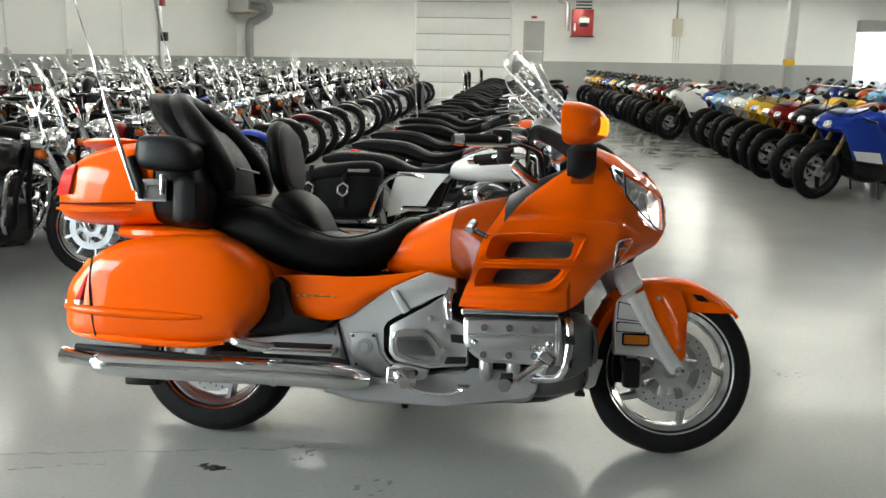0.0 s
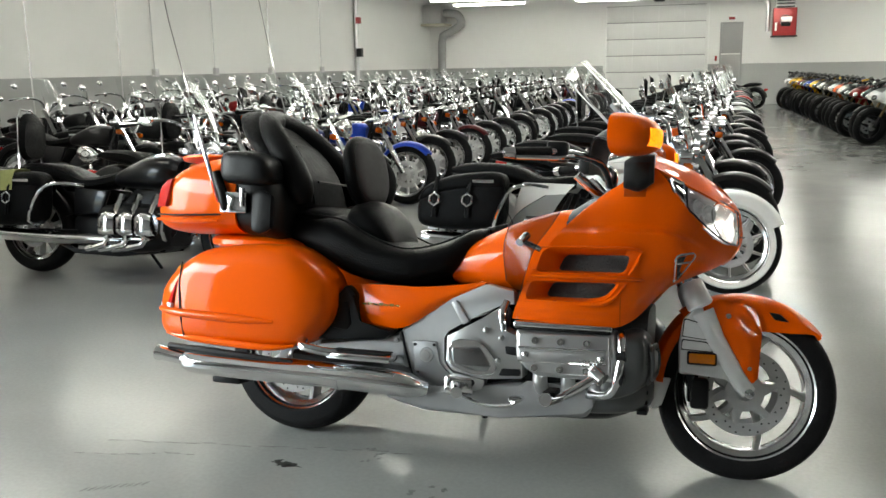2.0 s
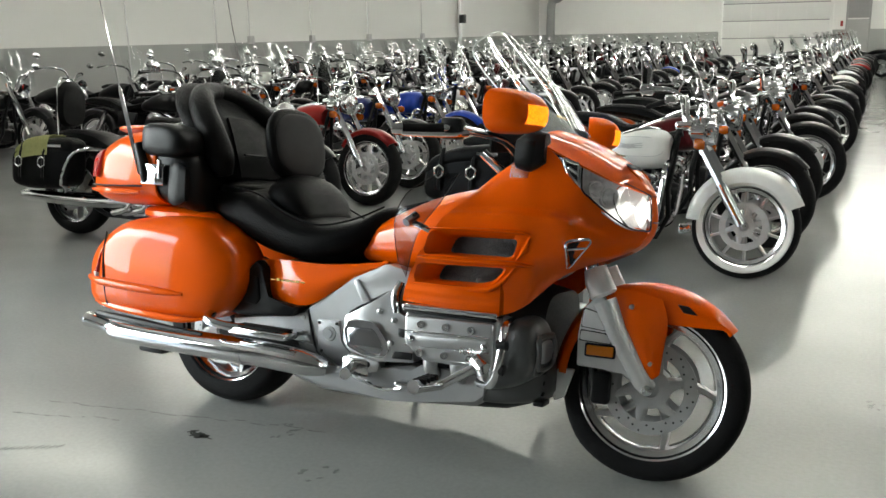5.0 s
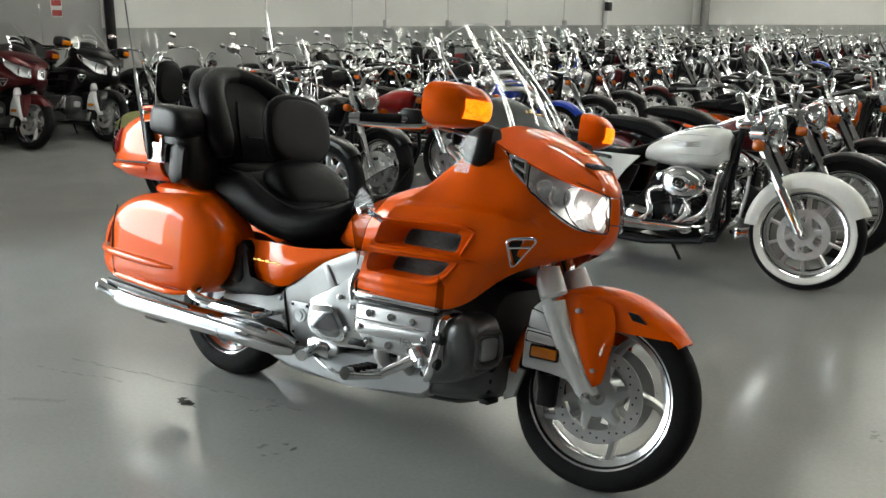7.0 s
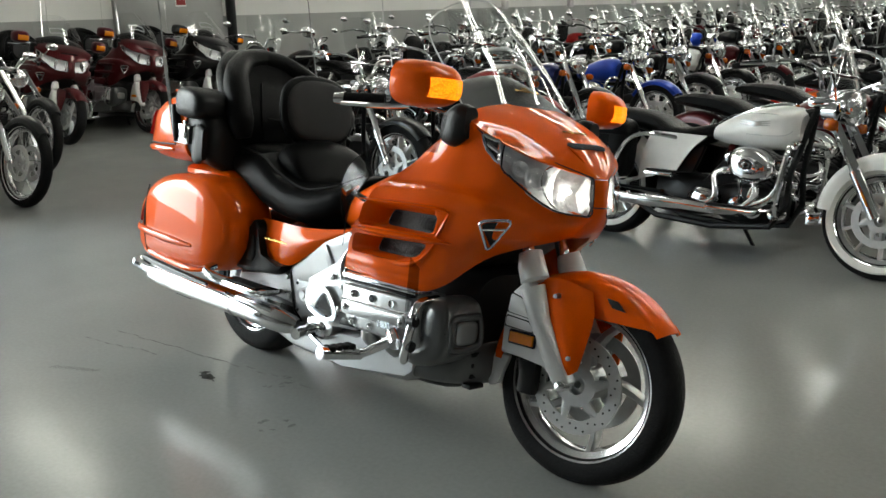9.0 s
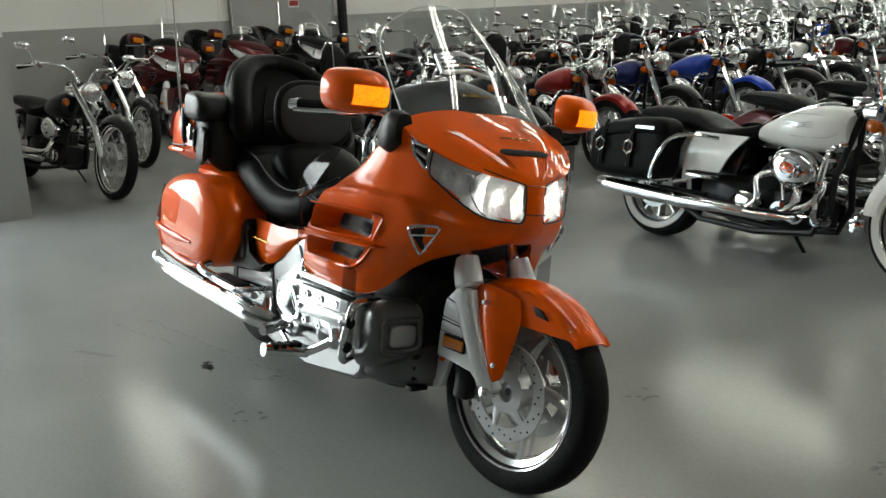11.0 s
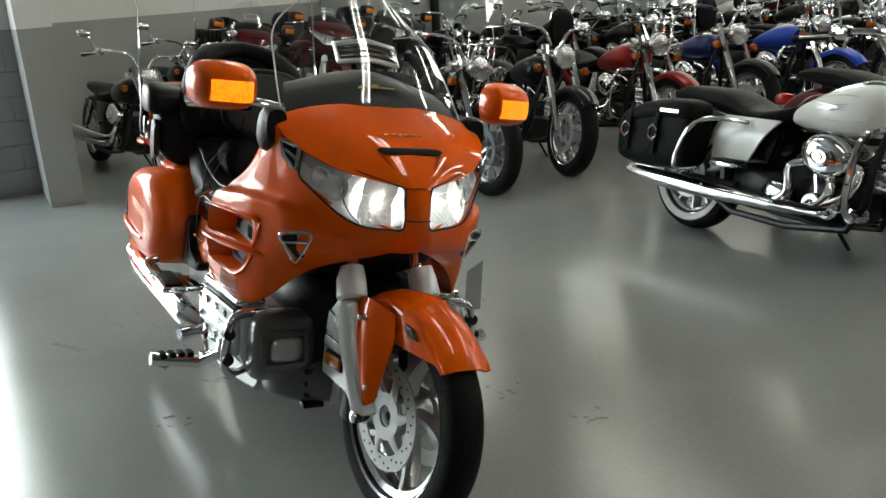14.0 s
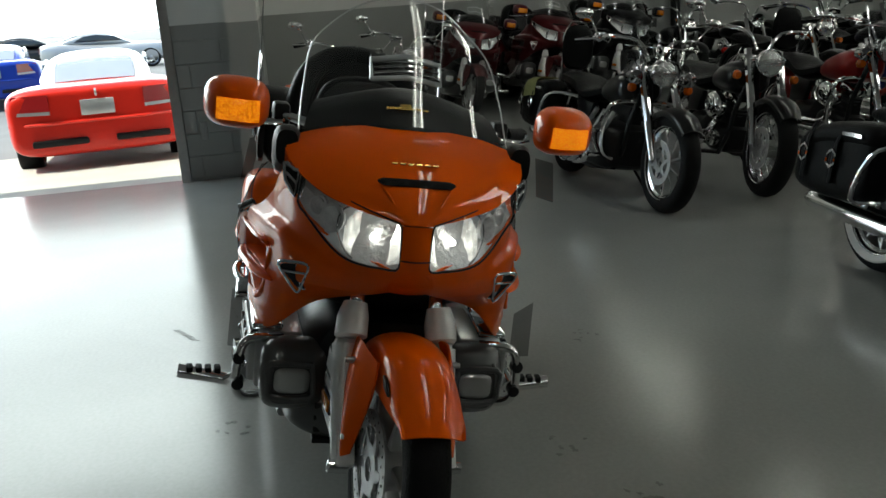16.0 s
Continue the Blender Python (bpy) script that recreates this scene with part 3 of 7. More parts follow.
    side_rows = [[(0.895, -0.36, 0.535), (1.08, -0.385, 0.532), (1.25, -0.35, 0.53), (1.40, -0.235, 0.65), (1.55, -0.055, 0.737)],
                 [(0.93, -0.395, 0.63), (1.10, -0.405, 0.63), (1.29, -0.352, 0.655), (1.43, -0.262, 0.70), (1.568, -0.055, 0.75)],
                 [(0.985, -0.412, 0.735), (1.13, -0.405, 0.745), (1.31, -0.352, 0.775), (1.45, -0.278, 0.765), (1.585, -0.055, 0.768)],
                 [(1.055, -0.385, 0.84), (1.18, -0.365, 0.87), (1.32, -0.335, 0.90), (1.455, -0.27, 0.845), (1.6, -0.045, 0.79)],
                 [(1.11, -0.33, 0.905), (1.215, -0.335, 0.985), (1.335, -0.335, 1.045), (1.462, -0.272, 0.9), (1.606, -0.036, 0.8)]]
    def grille_y(x):
        return -0.338 - (x - 1.03) * 0.115

    skin = [p for r in zip(*[spline(list(c), 12) for c in zip(*[spline(r, 12) for r in side_rows])]) for p in r]

    def bulge(p):
        """The shoulder line across the side: full below it, hollow above."""
        zc = float(np.interp(p.x, (1.0, 1.07, 1.24, 1.375, 1.45, 1.52), (0.815, 0.826, 0.838, 0.836, 0.812, 0.772)))
        d, fade = p.z - zc, min(1.0, max(0.0, (1.53 - p.x) / 0.12))
        out = 0.016 * math.exp(-(d / 0.05) ** 2) if d < 0 else 0.016 * math.exp(-(d / 0.012) ** 2) - 0.012 * (1 - math.exp(-(d / 0.012) ** 2)) * math.exp(-(d / 0.07) ** 2)
        lip = sum(0.007 * math.exp(-((p.z - zl) / 0.012) ** 2) for zl in (0.575, 0.55)) * min(1.0, max(0.0, (1.28 - p.x) / 0.1))
        return Vector((p.x, p.y - (out * fade + lip), p.z))

    def skin_y(x, z):
        q = min(skin, key=lambda q: (q[0] - x) ** 2 + (q[2] - z) ** 2)
        return bulge(Vector(q)).y

    fog = rounded([(1.411, 0.768), (1.476, 0.779), (1.423, 0.674)], 0.02, 4)

    def fog_y(x, z):
        return -0.324 + 1.48 * (x - 1.42) - 0.52 * (z - 0.765)

    def open_(p):
        lamp_low = float(np.interp(p.y, (-0.33, -0.268, -0.172, -0.036), (0.975, 0.895, 0.82, 0.808)))
        return not any(inside(p.x, p.z, q) for q in slots) and not (p.x > 1.425 and p.z > lamp_low + 0.004)
    fairing = part("fairing", blob([(1.02, 0.60, 0.90, 0.22, 3), (1.15, 0.58, 0.98, 0.27, 3), (1.3, 0.62, 1.03, 0.29, 3), (1.42, 0.74, 0.97, 0.26, 3), (1.52, 0.78, 0.9, 0.12, 3)]), DARK, T)
    for s, f in both:
        part("fairing_side", f(net(side_rows, 20, 0.006, open_, slots, bulge)), paint, fairing)
        for q, g in zip(slots, grilles):
            grille = part("intake_grille", f(loft([[V(x, grille_y(x) + d, z) for x, z in g] for d in (0, 0.02)])), MESH_GRILLE, fairing)
            gx0, gx1, gz0, gz1 = min(p[0] for p in g), max(p[0] for p in g), min(p[1] for p in g), max(p[1] for p in g)
            wires = []
            for sl in (-1, 1):
                for i in range(46):
                    a = gx0 - 0.06 + i * 0.0085
                    pts = [(a + sl * 0.9 * (u - 0.5) * (gz1 - gz0) + 0.03, gz0 + u * (gz1 - gz0)) for u in (0, 0.2, 0.4, 0.6, 0.8, 1)]
                    pts = [p for p in pts if inside(*p, g)]
                    if len(pts) > 1:
                        wires.append(tube([(x, grille_y(x) - 0.001, z) for x, z in (pts[0], pts[-1])], 0.0012, 4))
            tagged(part("grille_wire", f(join(*wires)), DARK, grille), kind="stuff")
            part("intake_frame", f(loft([[V(x, skin_y(x, z) + 0.001, z) for x, z in q],
                                         [V(x * 0.25 + u * 0.75, skin_y(x, z) * 0.45 + grille_y(u) * 0.55, z * 0.25 + w * 0.75) for (x, z), (u, w) in zip(q, g)],
                                         [V(u, grille_y(u) - 0.0005, w) for u, w in g]], False)), paint, fairing)
        for pts, rad in (([(0.968, 0.686), (1.06, 0.686), (1.18, 0.687), (1.27, 0.686), (1.325, 0.684)], [0.012, 0.02, 0.022, 0.02, 0.004]),
                         ([(0.99, 0.779), (1.1, 0.783), (1.2, 0.785), (1.28, 0.785), (1.312, 0.776)], [0.006, 0.012, 0.013, 0.012, 0.004])):
            part("intake_vane", f(tube([(x, skin_y(x, z) - 0.006, z) for x, z in pts], rad, 12, 5, True, 0.42)), paint, fairing)
        part("intake_lip", f(tube([(1.306, skin_y(1.306, 0.77) - 0.001, 0.77), (1.292, skin_y(1.292, 0.735) - 0.001, 0.735), (1.272, skin_y(1.272, 0.70) - 0.001, 0.70)], [0.004, 0.007, 0.003], 8, 4)), paint, fairing)
        part("intake_lip", f(tube([(1.264, skin_y(1.264, 0.672) - 0.001, 0.672), (1.225, skin_y(1.225, 0.625) - 0.001, 0.622), (1.16, skin_y(1.16, 0.598) - 0.001, 0.597), (0.94, skin_y(0.94, 0.6) - 0.001, 0.6)], [0.003, 0.007, 0.007, 0.003], 8, 4)), paint, fairing)
        fy = [fog_y(x, z) - 0.003 for x, z in fog]
        small = [(1.437 + (x - 1.437) * 0.8, 0.742 + (z - 0.742) * 0.8) for x, z in fog]
        part("fog_lamp", f(loft([[V(x, y + 0.03, z) for (x, z), y in zip(small, fy)], [V(x, y + 0.003, z) for (x, z), y in zip(small, fy)]])), PLASTIC, fairing)
        fl = [(x, y - 0.002, z) for (x, z), y in zip(fog, fy)]
        part("fog_lamp_ring", f(tube(fl + fl[:1], 0.0045, 8)), CHROME, fairing)
        ins = [(1.434, 0.764), (1.465, 0.77), (1.428, 0.692)]
        part("fog_lamp_insert", f(loft([[V(x, fog_y(x, z) + d, z) for x, z in ins] for d in (0.02, -0.001)])), CHROME, fairing)
        part("fog_lamp_bar", f(tube([(x, fog_y(x, z) - 0.004, z) for x, z in ((1.415, 0.742), (1.457, 0.748))], 0.0045, 8)), CHROME, fairing)
        # headlamp: bowl, inner reflector, lit projector and clear cover
        top = [(1.39, -0.335, 1.015), (1.455, -0.265, 0.988), (1.537, -0.165, 0.955), (1.598, -0.041, 0.92)]
        low = [(1.405, -0.33, 0.975), (1.47, -0.268, 0.895), (1.56, -0.172, 0.82), (1.606, -0.036, 0.808)]
        ts, ls = spline(top, 8), spline(low, 8)
        vent = [ts[0], ts[2], ts[4], ts[5], ls[4] * 0.5 + ts[5] * 0.5, ls[4], ls[2], ls[0]]
        ctr = sum(vent) / len(vent) + np.array((-0.02, 0.012, 0))
        cv = part("corner_vent", f(loft([[Vector(p) for p in vent], [Vector(p * 0.85 + ctr * 0.15 + np.array((-0.014, 0.01, 0))) for p in vent]])), PLASTIC, fairing)
        part("vent_ring", f(tube(vent + vent[:2], 0.0055, 6, 2)), CHROME, cv)
        part("vent_bar", f(tube([ts[1] * 0.5 + ls[1] * 0.5, ts[5] * 0.5 + ls[4] * 0.5], 0.006, 6)), CHROME, cv)
        back = np.array((0.034, -0.012, 0))
        A, B = [ts[i] for i in range(6, 23, 2)] + [ts[23], ts[24] * 0.93 + ls[24] * 0.07], [ls[i] for i in range(5, 22, 2)] + [ls[23], ls[24] * 0.78 + ts[24] * 0.22]
        lamp = part("headlamp", f(net([[p - back * 0.4 for p in A], [a * 0.5 + b * 0.5 - back * 1.15 for a, b in zip(A, B)], [p - back * 0.4 for p in B]], 3, 0.004)), BOWL, fairing)
        mid = [(a + b) / 2 + np.array((0.012, -0.008, 0.004)) for a, b in zip(A, B)]
        part("headlamp_cover", f(net([A, mid, B], 3)), LENS, lamp).visible_shadow = False
        edge = A + B[::-1]
        part("headlamp_trim", f(tube(edge + edge[:1], 0.003, 6, 2)), PLASTIC, lamp)
        def on_lamp(u, v):
            w = u * 17 + 7
            i = min(23, int(w))
            a, b = (c[i] * (1 - w + i) + c[i + 1] * (w - i) for c in (ts, ls))
            return a * (1 - v) + b * v
        mid_lamp, lamp_r = on_lamp(0.72, 0.5), 0.078
        lit = loft([[Vector(on_lamp(u, v)) for u in np.linspace(0.3, 0.985, 40)] for v in np.linspace(0.05, 0.93, 24)], False)
        bmesh.ops.delete(lit, geom=[fc for fc in lit.faces if (fc.calc_center_median() - Vector(mid_lamp)).length > lamp_r or fc.calc_area() > 0.0004], context="FACES")
        for v in lit.verts:
            v.co -= Vector(back) * (0.35 + 1.1 * max(0.0, 1 - ((v.co - Vector(mid_lamp)).length / lamp_r) ** 2))
        part("lamp_reflector", f(lit), HEAD_LIT if lit_lamps else BOWL, lamp)
        ring = [on_lamp(0.71 + 0.31 * math.cos(a), 0.5 + 0.52 * math.sin(a)) - back * 0.3 for a in np.linspace(radians(115), radians(245), 9)]
        part("reflector_lip", f(tube(ring, 0.003, 6, 2)), CHROME, lamp)
        part("beam_bulb", f(tube([mid_lamp - back * 1.2, mid_lamp - back * 0.5], [0.011, 0.008], 10)), BULB if lit_lamps else CHROME, lamp)
        for i, br in ((10, 0.027), (13, 0.035)):
            c = Vector((ts[i] * 0.5 + ls[i] * 0.5) - back * 0.55)
            d = V(0.75, -0.6, 0.1).normalized().to_track_quat("Y", "Z").to_matrix().to_4x4()
            hb = part("high_beam", f(moved(lathe([(br, 0.0), (br * 1.05, 0.012), (br * 0.85, 0.012), (br * 0.3, -0.012), (0.002, -0.014)], (0, 0, 0), 20, closed=False), Matrix.Translation(c) @ d)), BOWL, lamp)
        # mirror with its signal lamp
        def pod_x(y, z):
            q = min(1.0, (abs((y + 0.472) / 0.09) ** 3 + abs((z - 1.141) / 0.066) ** 3) ** (1 / 3))
            return 1.25 + 0.105 * math.sqrt(1 - q ** 3) + 0.28 * (y + 0.472)
        rings = []
        for q in (0.93, 1.0, 0.999, 0.985, 0.95, 0.88, 0.78, 0.65, 0.5, 0.35, 0.2, 0.06):
            ring = []
            for a in (2 * math.pi * j / 28 for j in range(28)):
                y = -0.472 + q * 0.09 * math.copysign(abs(math.cos(a)) ** 0.667, math.cos(a))
                z = 1.141 + q * 0.066 * math.copysign(abs(math.sin(a)) ** 0.667, math.sin(a))
                ring.append(V(1.232 + 0.28 * (y + 0.472) if len(rings) < 2 else pod_x(y, z), y, z - 0.012 * (1 - q)))
            rings.append(ring)
        mir = part("mirror_pod", f(loft(rings)), paint, T)
        part("mirror_glass", f(loft([[V(x - 0.002 * k, -0.472 + (p.y + 0.472) * 0.94, 1.141 + (p.z - 1.141) * 0.92) for p in rings[0] for x in (p.x,)] for k in (-1, 1)])), CHROME, mir)
        part("turn_signal", f(net([[(pod_x(y, z + 0.004) + 0.003, y, z) for y in (-0.522, -0.495, -0.465, -0.435, -0.408)] for z in (1.158, 1.145, 1.13, 1.115, 1.102)], 3, 0.008)), AMBER_LIT if lit_lamps else AMBER, mir, "lit amber turn signal")
        part("mirror_stalk", f(blob([(1.24, 0.98, 1.07, 0.03, 3), (1.29, 0.97, 1.10, 0.04, 3), (1.335, 1.0, 1.09, 0.03, 3)], 16, 3, -0.33)), PLASTIC, mir)
        part("mirror_deflector", f(net([[(1.255, -0.40, 1.06), (1.33, -0.43, 1.06)], [(1.25, -0.42, 0.95), (1.32, -0.45, 0.95)]], 3)), SMOKED, mir)
    hood = [[(1.30, y, z) for y, z in ((-0.335, 1.068), (-0.2, 1.105), (0, 1.12), (0.2, 1.105), (0.335, 1.068))],
            [(x, y, z) for x, y, z in ((1.40, -0.318, 1.018), (1.42, -0.18, 1.058), (1.43, 0, 1.07), (1.42, 0.18, 1.058), (1.40, 0.318, 1.018))],
            [(x, y, z) for x, y, z in ((1.498, -0.24, 0.968), (1.522, -0.12, 1.0), (1.53, 0, 1.01), (1.522, 0.12, 1.0), (1.498, 0.24, 0.968))],
            [(x, y, z) for x, y, z in ((1.555, -0.145, 0.94), (1.575, -0.07, 0.955), (1.58, 0, 0.96), (1.575, 0.07, 0.955), (1.555, 0.145, 0.94))],
            [(x, y, z) for x, y, z in ((1.598, -0.04, 0.92), (1.604, -0.022, 0.921), (1.606, 0, 0.922), (1.604, 0.022, 0.921), (1.598, 0.04, 0.92))]]
    part("hood", net(hood, 8, 0.006), paint, fairing)
    part("nose", net([[(1.598, -0.04, 0.917), (1.607, 0, 0.918), (1.598, 0.04, 0.917)], [(1.607, -0.038, 0.83), (1.618, 0, 0.83), (1.607, 0.038, 0.83)], [(1.586, -0.06, 0.77), (1.594, 0, 0.768), (1.586, 0.06, 0.77)], [(1.55, -0.06, 0.738), (1.557, 0, 0.735), (1.55, 0.06, 0.738)]], 5, 0.006), paint, fairing)
    part("nose_seam", tube([(1.61, -0.04, 0.835), (1.6205, 0, 0.835), (1.61, 0.04, 0.835)], 0.002, 5, 3), DARK, fairing)
    part("hood_slot", moved(blob([(-0.01, -0.002, 0.001, 0.09, 2.5), (0, -0.006, 0.003, 0.105, 2.5), (0.014, -0.004, 0.001, 0.09, 2.5)], 20, 3), Matrix.Translation((1.53, 0, 1.012)) @ pose(0, 0, 0, 0, 35, 0)), RUBBER, fairing)
    for sy in (-1, 1):
        part("hood_crease", tube([(1.528, sy * 0.098, 1.006), (1.56, sy * 0.07, 0.975), (1.588, sy * 0.036, 0.925)], [0.002, 0.0045, 0.002], 6, 4), paint, fairing)
    for i in range(6):
        part("emblem", moved(box(-0.003, 0.003, -0.008, 0.008, 0, 0.004, 0.001, 1), Matrix.Translation((1.478, -0.055 + i * 0.022, 1.046)) @ pose(0, 0, 0, 0, 35, 0)), GOLD, fairing, "small gold emblem bars")
    # screen and cockpit
    screen = [[(1.275, -0.30, 1.085), (1.33, -0.16, 1.115), (1.345, 0, 1.125), (1.33, 0.16, 1.115), (1.275, 0.30, 1.085)],
              [(1.17, -0.29, 1.20), (1.235, -0.155, 1.235), (1.255, 0, 1.25), (1.235, 0.155, 1.235), (1.17, 0.29, 1.20)],
              [(1.07, -0.265, 1.30), (1.13, -0.14, 1.345), (1.15, 0, 1.36), (1.13, 0.14, 1.345), (1.07, 0.265, 1.30)],
              [(1.015, -0.20, 1.37), (1.04, -0.11, 1.43), (1.055, 0, 1.45), (1.04, 0.11, 1.43), (1.015, 0.20, 1.37)]]
    wind = part("windshield", net(screen, 6), CLEAR, T, "clear curved windshield")
    wind.visible_shadow = False
    rim_line = [r[0] for r in screen] + screen[3][1:4] + [r[4] for r in screen[::-1]]
    part("windshield_edge", tube(rim_line, 0.0026, 6, 4), EDGE, wind)
    vf = [(1.205, -0.1, 1.23), (1.16, -0.102, 1.28), (1.168, 0, 1.297), (1.16, 0.102, 1.28), (1.205, 0.1, 1.23), (1.218, 0, 1.243)]
    wv = part("windshield_vent", tube(vf + vf[:1], 0.0075, 8), EDGE, wind, "clear sliding screen vent")
    for u in (0.3, 0.55, 0.8):
        part("vent_slat", tube([(1.213 - 0.045 * u, -0.095, 1.232 + 0.05 * u), (1.228 - 0.05 * u, 0, 1.245 + 0.052 * u), (1.213 - 0.045 * u, 0.095, 1.232 + 0.05 * u)], 0.0035, 6, 3), CHROME, wv)
    part("vent_seal", join(box(1.17, 1.19, -0.095, 0.095, 1.245, 1.25, 0.002), box(1.14, 1.16, -0.09, 0.09, 1.275, 1.28, 0.002), tube([(1.2, -0.1, 1.238), (1.15, -0.1, 1.29), (1.15, 0.1, 1.29), (1.2, 0.1, 1.238), (1.2, -0.1, 1.238)], 0.005, 6)), PLASTIC, wind)
    part("gauge_hood", net([[(1.29, -0.29, 1.075), (1.32, 0, 1.115), (1.29, 0.29, 1.075)], [(1.20, -0.27, 1.135), (1.23, 0, 1.187), (1.20, 0.27, 1.135)], [(1.12, -0.24, 1.15), (1.13, 0, 1.20), (1.12, 0.24, 1.15)], [(1.10, -0.22, 1.03), (1.11, 0, 1.04), (1.10, 0.22, 1.03)]], 6, 0.006), PLASTIC, T)
    part("dash_emblem", moved(join(box(-0.004, 0.004, -0.06, 0.06, 0, 0.003), box(-0.02, 0.0, -0.02, 0.012, 0, 0.003)), Matrix.Translation((1.275, 0.0, 1.162)) @ pose(0, 0, 0, 0, 33, 0)), GOLD, T, "gold wing shaped dash emblem")
    for s, f in both:
        bar = part("handlebar", f(tube([(1.16, -0.05, 1.0), (1.14, -0.2, 1.07), (1.04, -0.33, 1.095), (0.97, -0.37, 1.09)], 0.013, 10, 4)), CHROME, T)
        part("grip", f(tube([(1.0, -0.363, 1.09), (0.893, -0.432, 1.082)], [0.02, 0.019], 14)), RUBBER, bar)
        part("grip_end", f(tube([(0.895, -0.431, 1.082), (0.866, -0.447, 1.08)], [0.021, 0.017], 14)), CHROME, bar)
        part("lever", f(tube([(1.07, -0.33, 1.08), (1.02, -0.40, 1.07), (0.91, -0.46, 1.065)], [0.009, 0.008, 0.007], 8, 4)), CHROME, bar)
        part("switch_box", f(box(0.985, 1.055, -0.36, -0.31, 1.06, 1.13, 0.012)), PLASTIC, bar)
        part("fork_brace", f(tube([(1.17, -0.13, 0.93), (1.06, -0.17, 1.03)], 0.017, 10)), CHROME, bar)
        d = part("knee_deflector", f(net([[(0.87, -0.36, 0.66), (0.93, -0.42, 0.62)], [(0.865, -0.39, 0.78), (0.97, -0.44, 0.76)], [(0.90, -0.39, 0.88), (1.03, -0.42, 0.86)], [(0.99, -0.36, 0.95), (1.075, -0.385, 0.955)]], 4)), SMOKED, T, "smoked plastic wind deflector")
        part("deflector_edge", f(tube([(0.93, -0.42, 0.62), (0.97, -0.44, 0.76), (1.03, -0.42, 0.86), (1.075, -0.385, 0.955)], 0.0013, 6, 4)), PLASTIC, d)
        part("deflector_edge", f(tube([(0.87, -0.36, 0.66), (0.865, -0.39, 0.78), (0.90, -0.39, 0.88), (0.99, -0.36, 0.95)], 0.0013, 6, 4)), PLASTIC, d)
        part("deflector_clamp", f(join(tube([(0.92, -0.41, 0.80), (0.985, -0.385, 0.77)], 0.009, 8), tube([(0.925, -0.43, 0.79), (0.94, -0.39, 0.815)], 0.014, 10))), CHROME, d)
        part("leg_deflector", f(net([[(1.255, -0.40, 0.47), (1.262, -0.46, 0.475)], [(1.25, -0.40, 0.60), (1.258, -0.455, 0.64)]], 3)), SMOKED, T)
    # tank, seat, backrests
    part("tank", blob([(0.62, 0.62, 0.76, 0.16, 3), (0.74, 0.61, 0.815, 0.19, 3), (0.86, 0.60, 0.87, 0.215, 2.8), (0.98, 0.60, 0.905, 0.225, 2.8), (1.1, 0.62, 0.92, 0.22, 3), (1.18, 0.66, 0.92, 0.18, 3)]), paint, T)
    part("tank_lid", blob([(0.71, 0.80, 0.835, 0.04, 4), (0.75, 0.81, 0.845, 0.05, 4), (0.79, 0.82, 0.855, 0.04, 4)], 16), PLASTIC, T)
    seat = part("seat", blob([(-0.1, 0.77, 0.85, 0.17, 3), (-0.02, 0.74, 0.868, 0.235, 3.2), (0.1, 0.70, 0.865, 0.26, 3.2), (0.2, 0.64, 0.86, 0.27, 3), (0.3, 0.615, 0.80, 0.27, 3), (0.4, 0.605, 0.765, 0.265, 3), (0.5, 0.605, 0.76, 0.25, 3), (0.6, 0.635, 0.785, 0.215, 3), (0.67, 0.69, 0.825, 0.17, 3), (0.725, 0.75, 0.83, 0.11, 3)], 28, 4), LEATHER, T)
    part("passenger_cushion", blob([(-0.02, 0.80, 0.86, 0.15, 3), (0.02, 0.79, 0.885, 0.22, 3), (0.08, 0.79, 0.892, 0.23, 3), (0.14, 0.79, 0.878, 0.21, 3), (0.175, 0.79, 0.855, 0.15, 3)], 24, 4), LEATHER, seat)
    for sy in (-1, 1):
        part("seat_welt", tube([(-0.02, sy * 0.205, 0.868), (0.1, sy * 0.232, 0.858), (0.22, sy * 0.245, 0.842), (0.32, sy * 0.24, 0.79), (0.45, sy * 0.222, 0.748), (0.58, sy * 0.19, 0.772), (0.68, sy * 0.13, 0.826)], 0.004, 6, 4), PLASTIC, seat)
    part("seat_bolster", blob([(0.17, 0.77, 0.86, 0.12, 2.3), (0.2, 0.76, 0.91, 0.17, 2.3), (0.25, 0.75, 0.922, 0.19, 2.3), (0.305, 0.74, 0.9, 0.19, 2.4), (0.35, 0.73, 0.85, 0.175, 2.5), (0.385, 0.72, 0.775, 0.14, 2.5)], 24, 4), LEATHER, seat)
    rings = []
    for z, xc, dx, hw in spline([(0.85, -0.03, 0.05, 0.20), (0.90, -0.035, 0.08, 0.25), (0.98, -0.06, 0.085, 0.27), (1.07, -0.105, 0.08, 0.255), (1.15, -0.18, 0.075, 0.225), (1.215, -0.235, 0.062, 0.175), (1.25, -0.262, 0.047, 0.12), (1.265, -0.275, 0.02, 0.06)], 4):
        rings.append([V(xc + dx * math.copysign(abs(math.cos(a)) ** 0.7, math.cos(a)), hw * math.copysign(abs(math.sin(a)) ** 0.7, math.sin(a)), z) for a in (2 * math.pi * (q + 0.5) / 28 for q in range(28))])
    pb = part("passenger_backrest", loft(rings), LEATHER, T, "padded black vinyl passenger backrest")
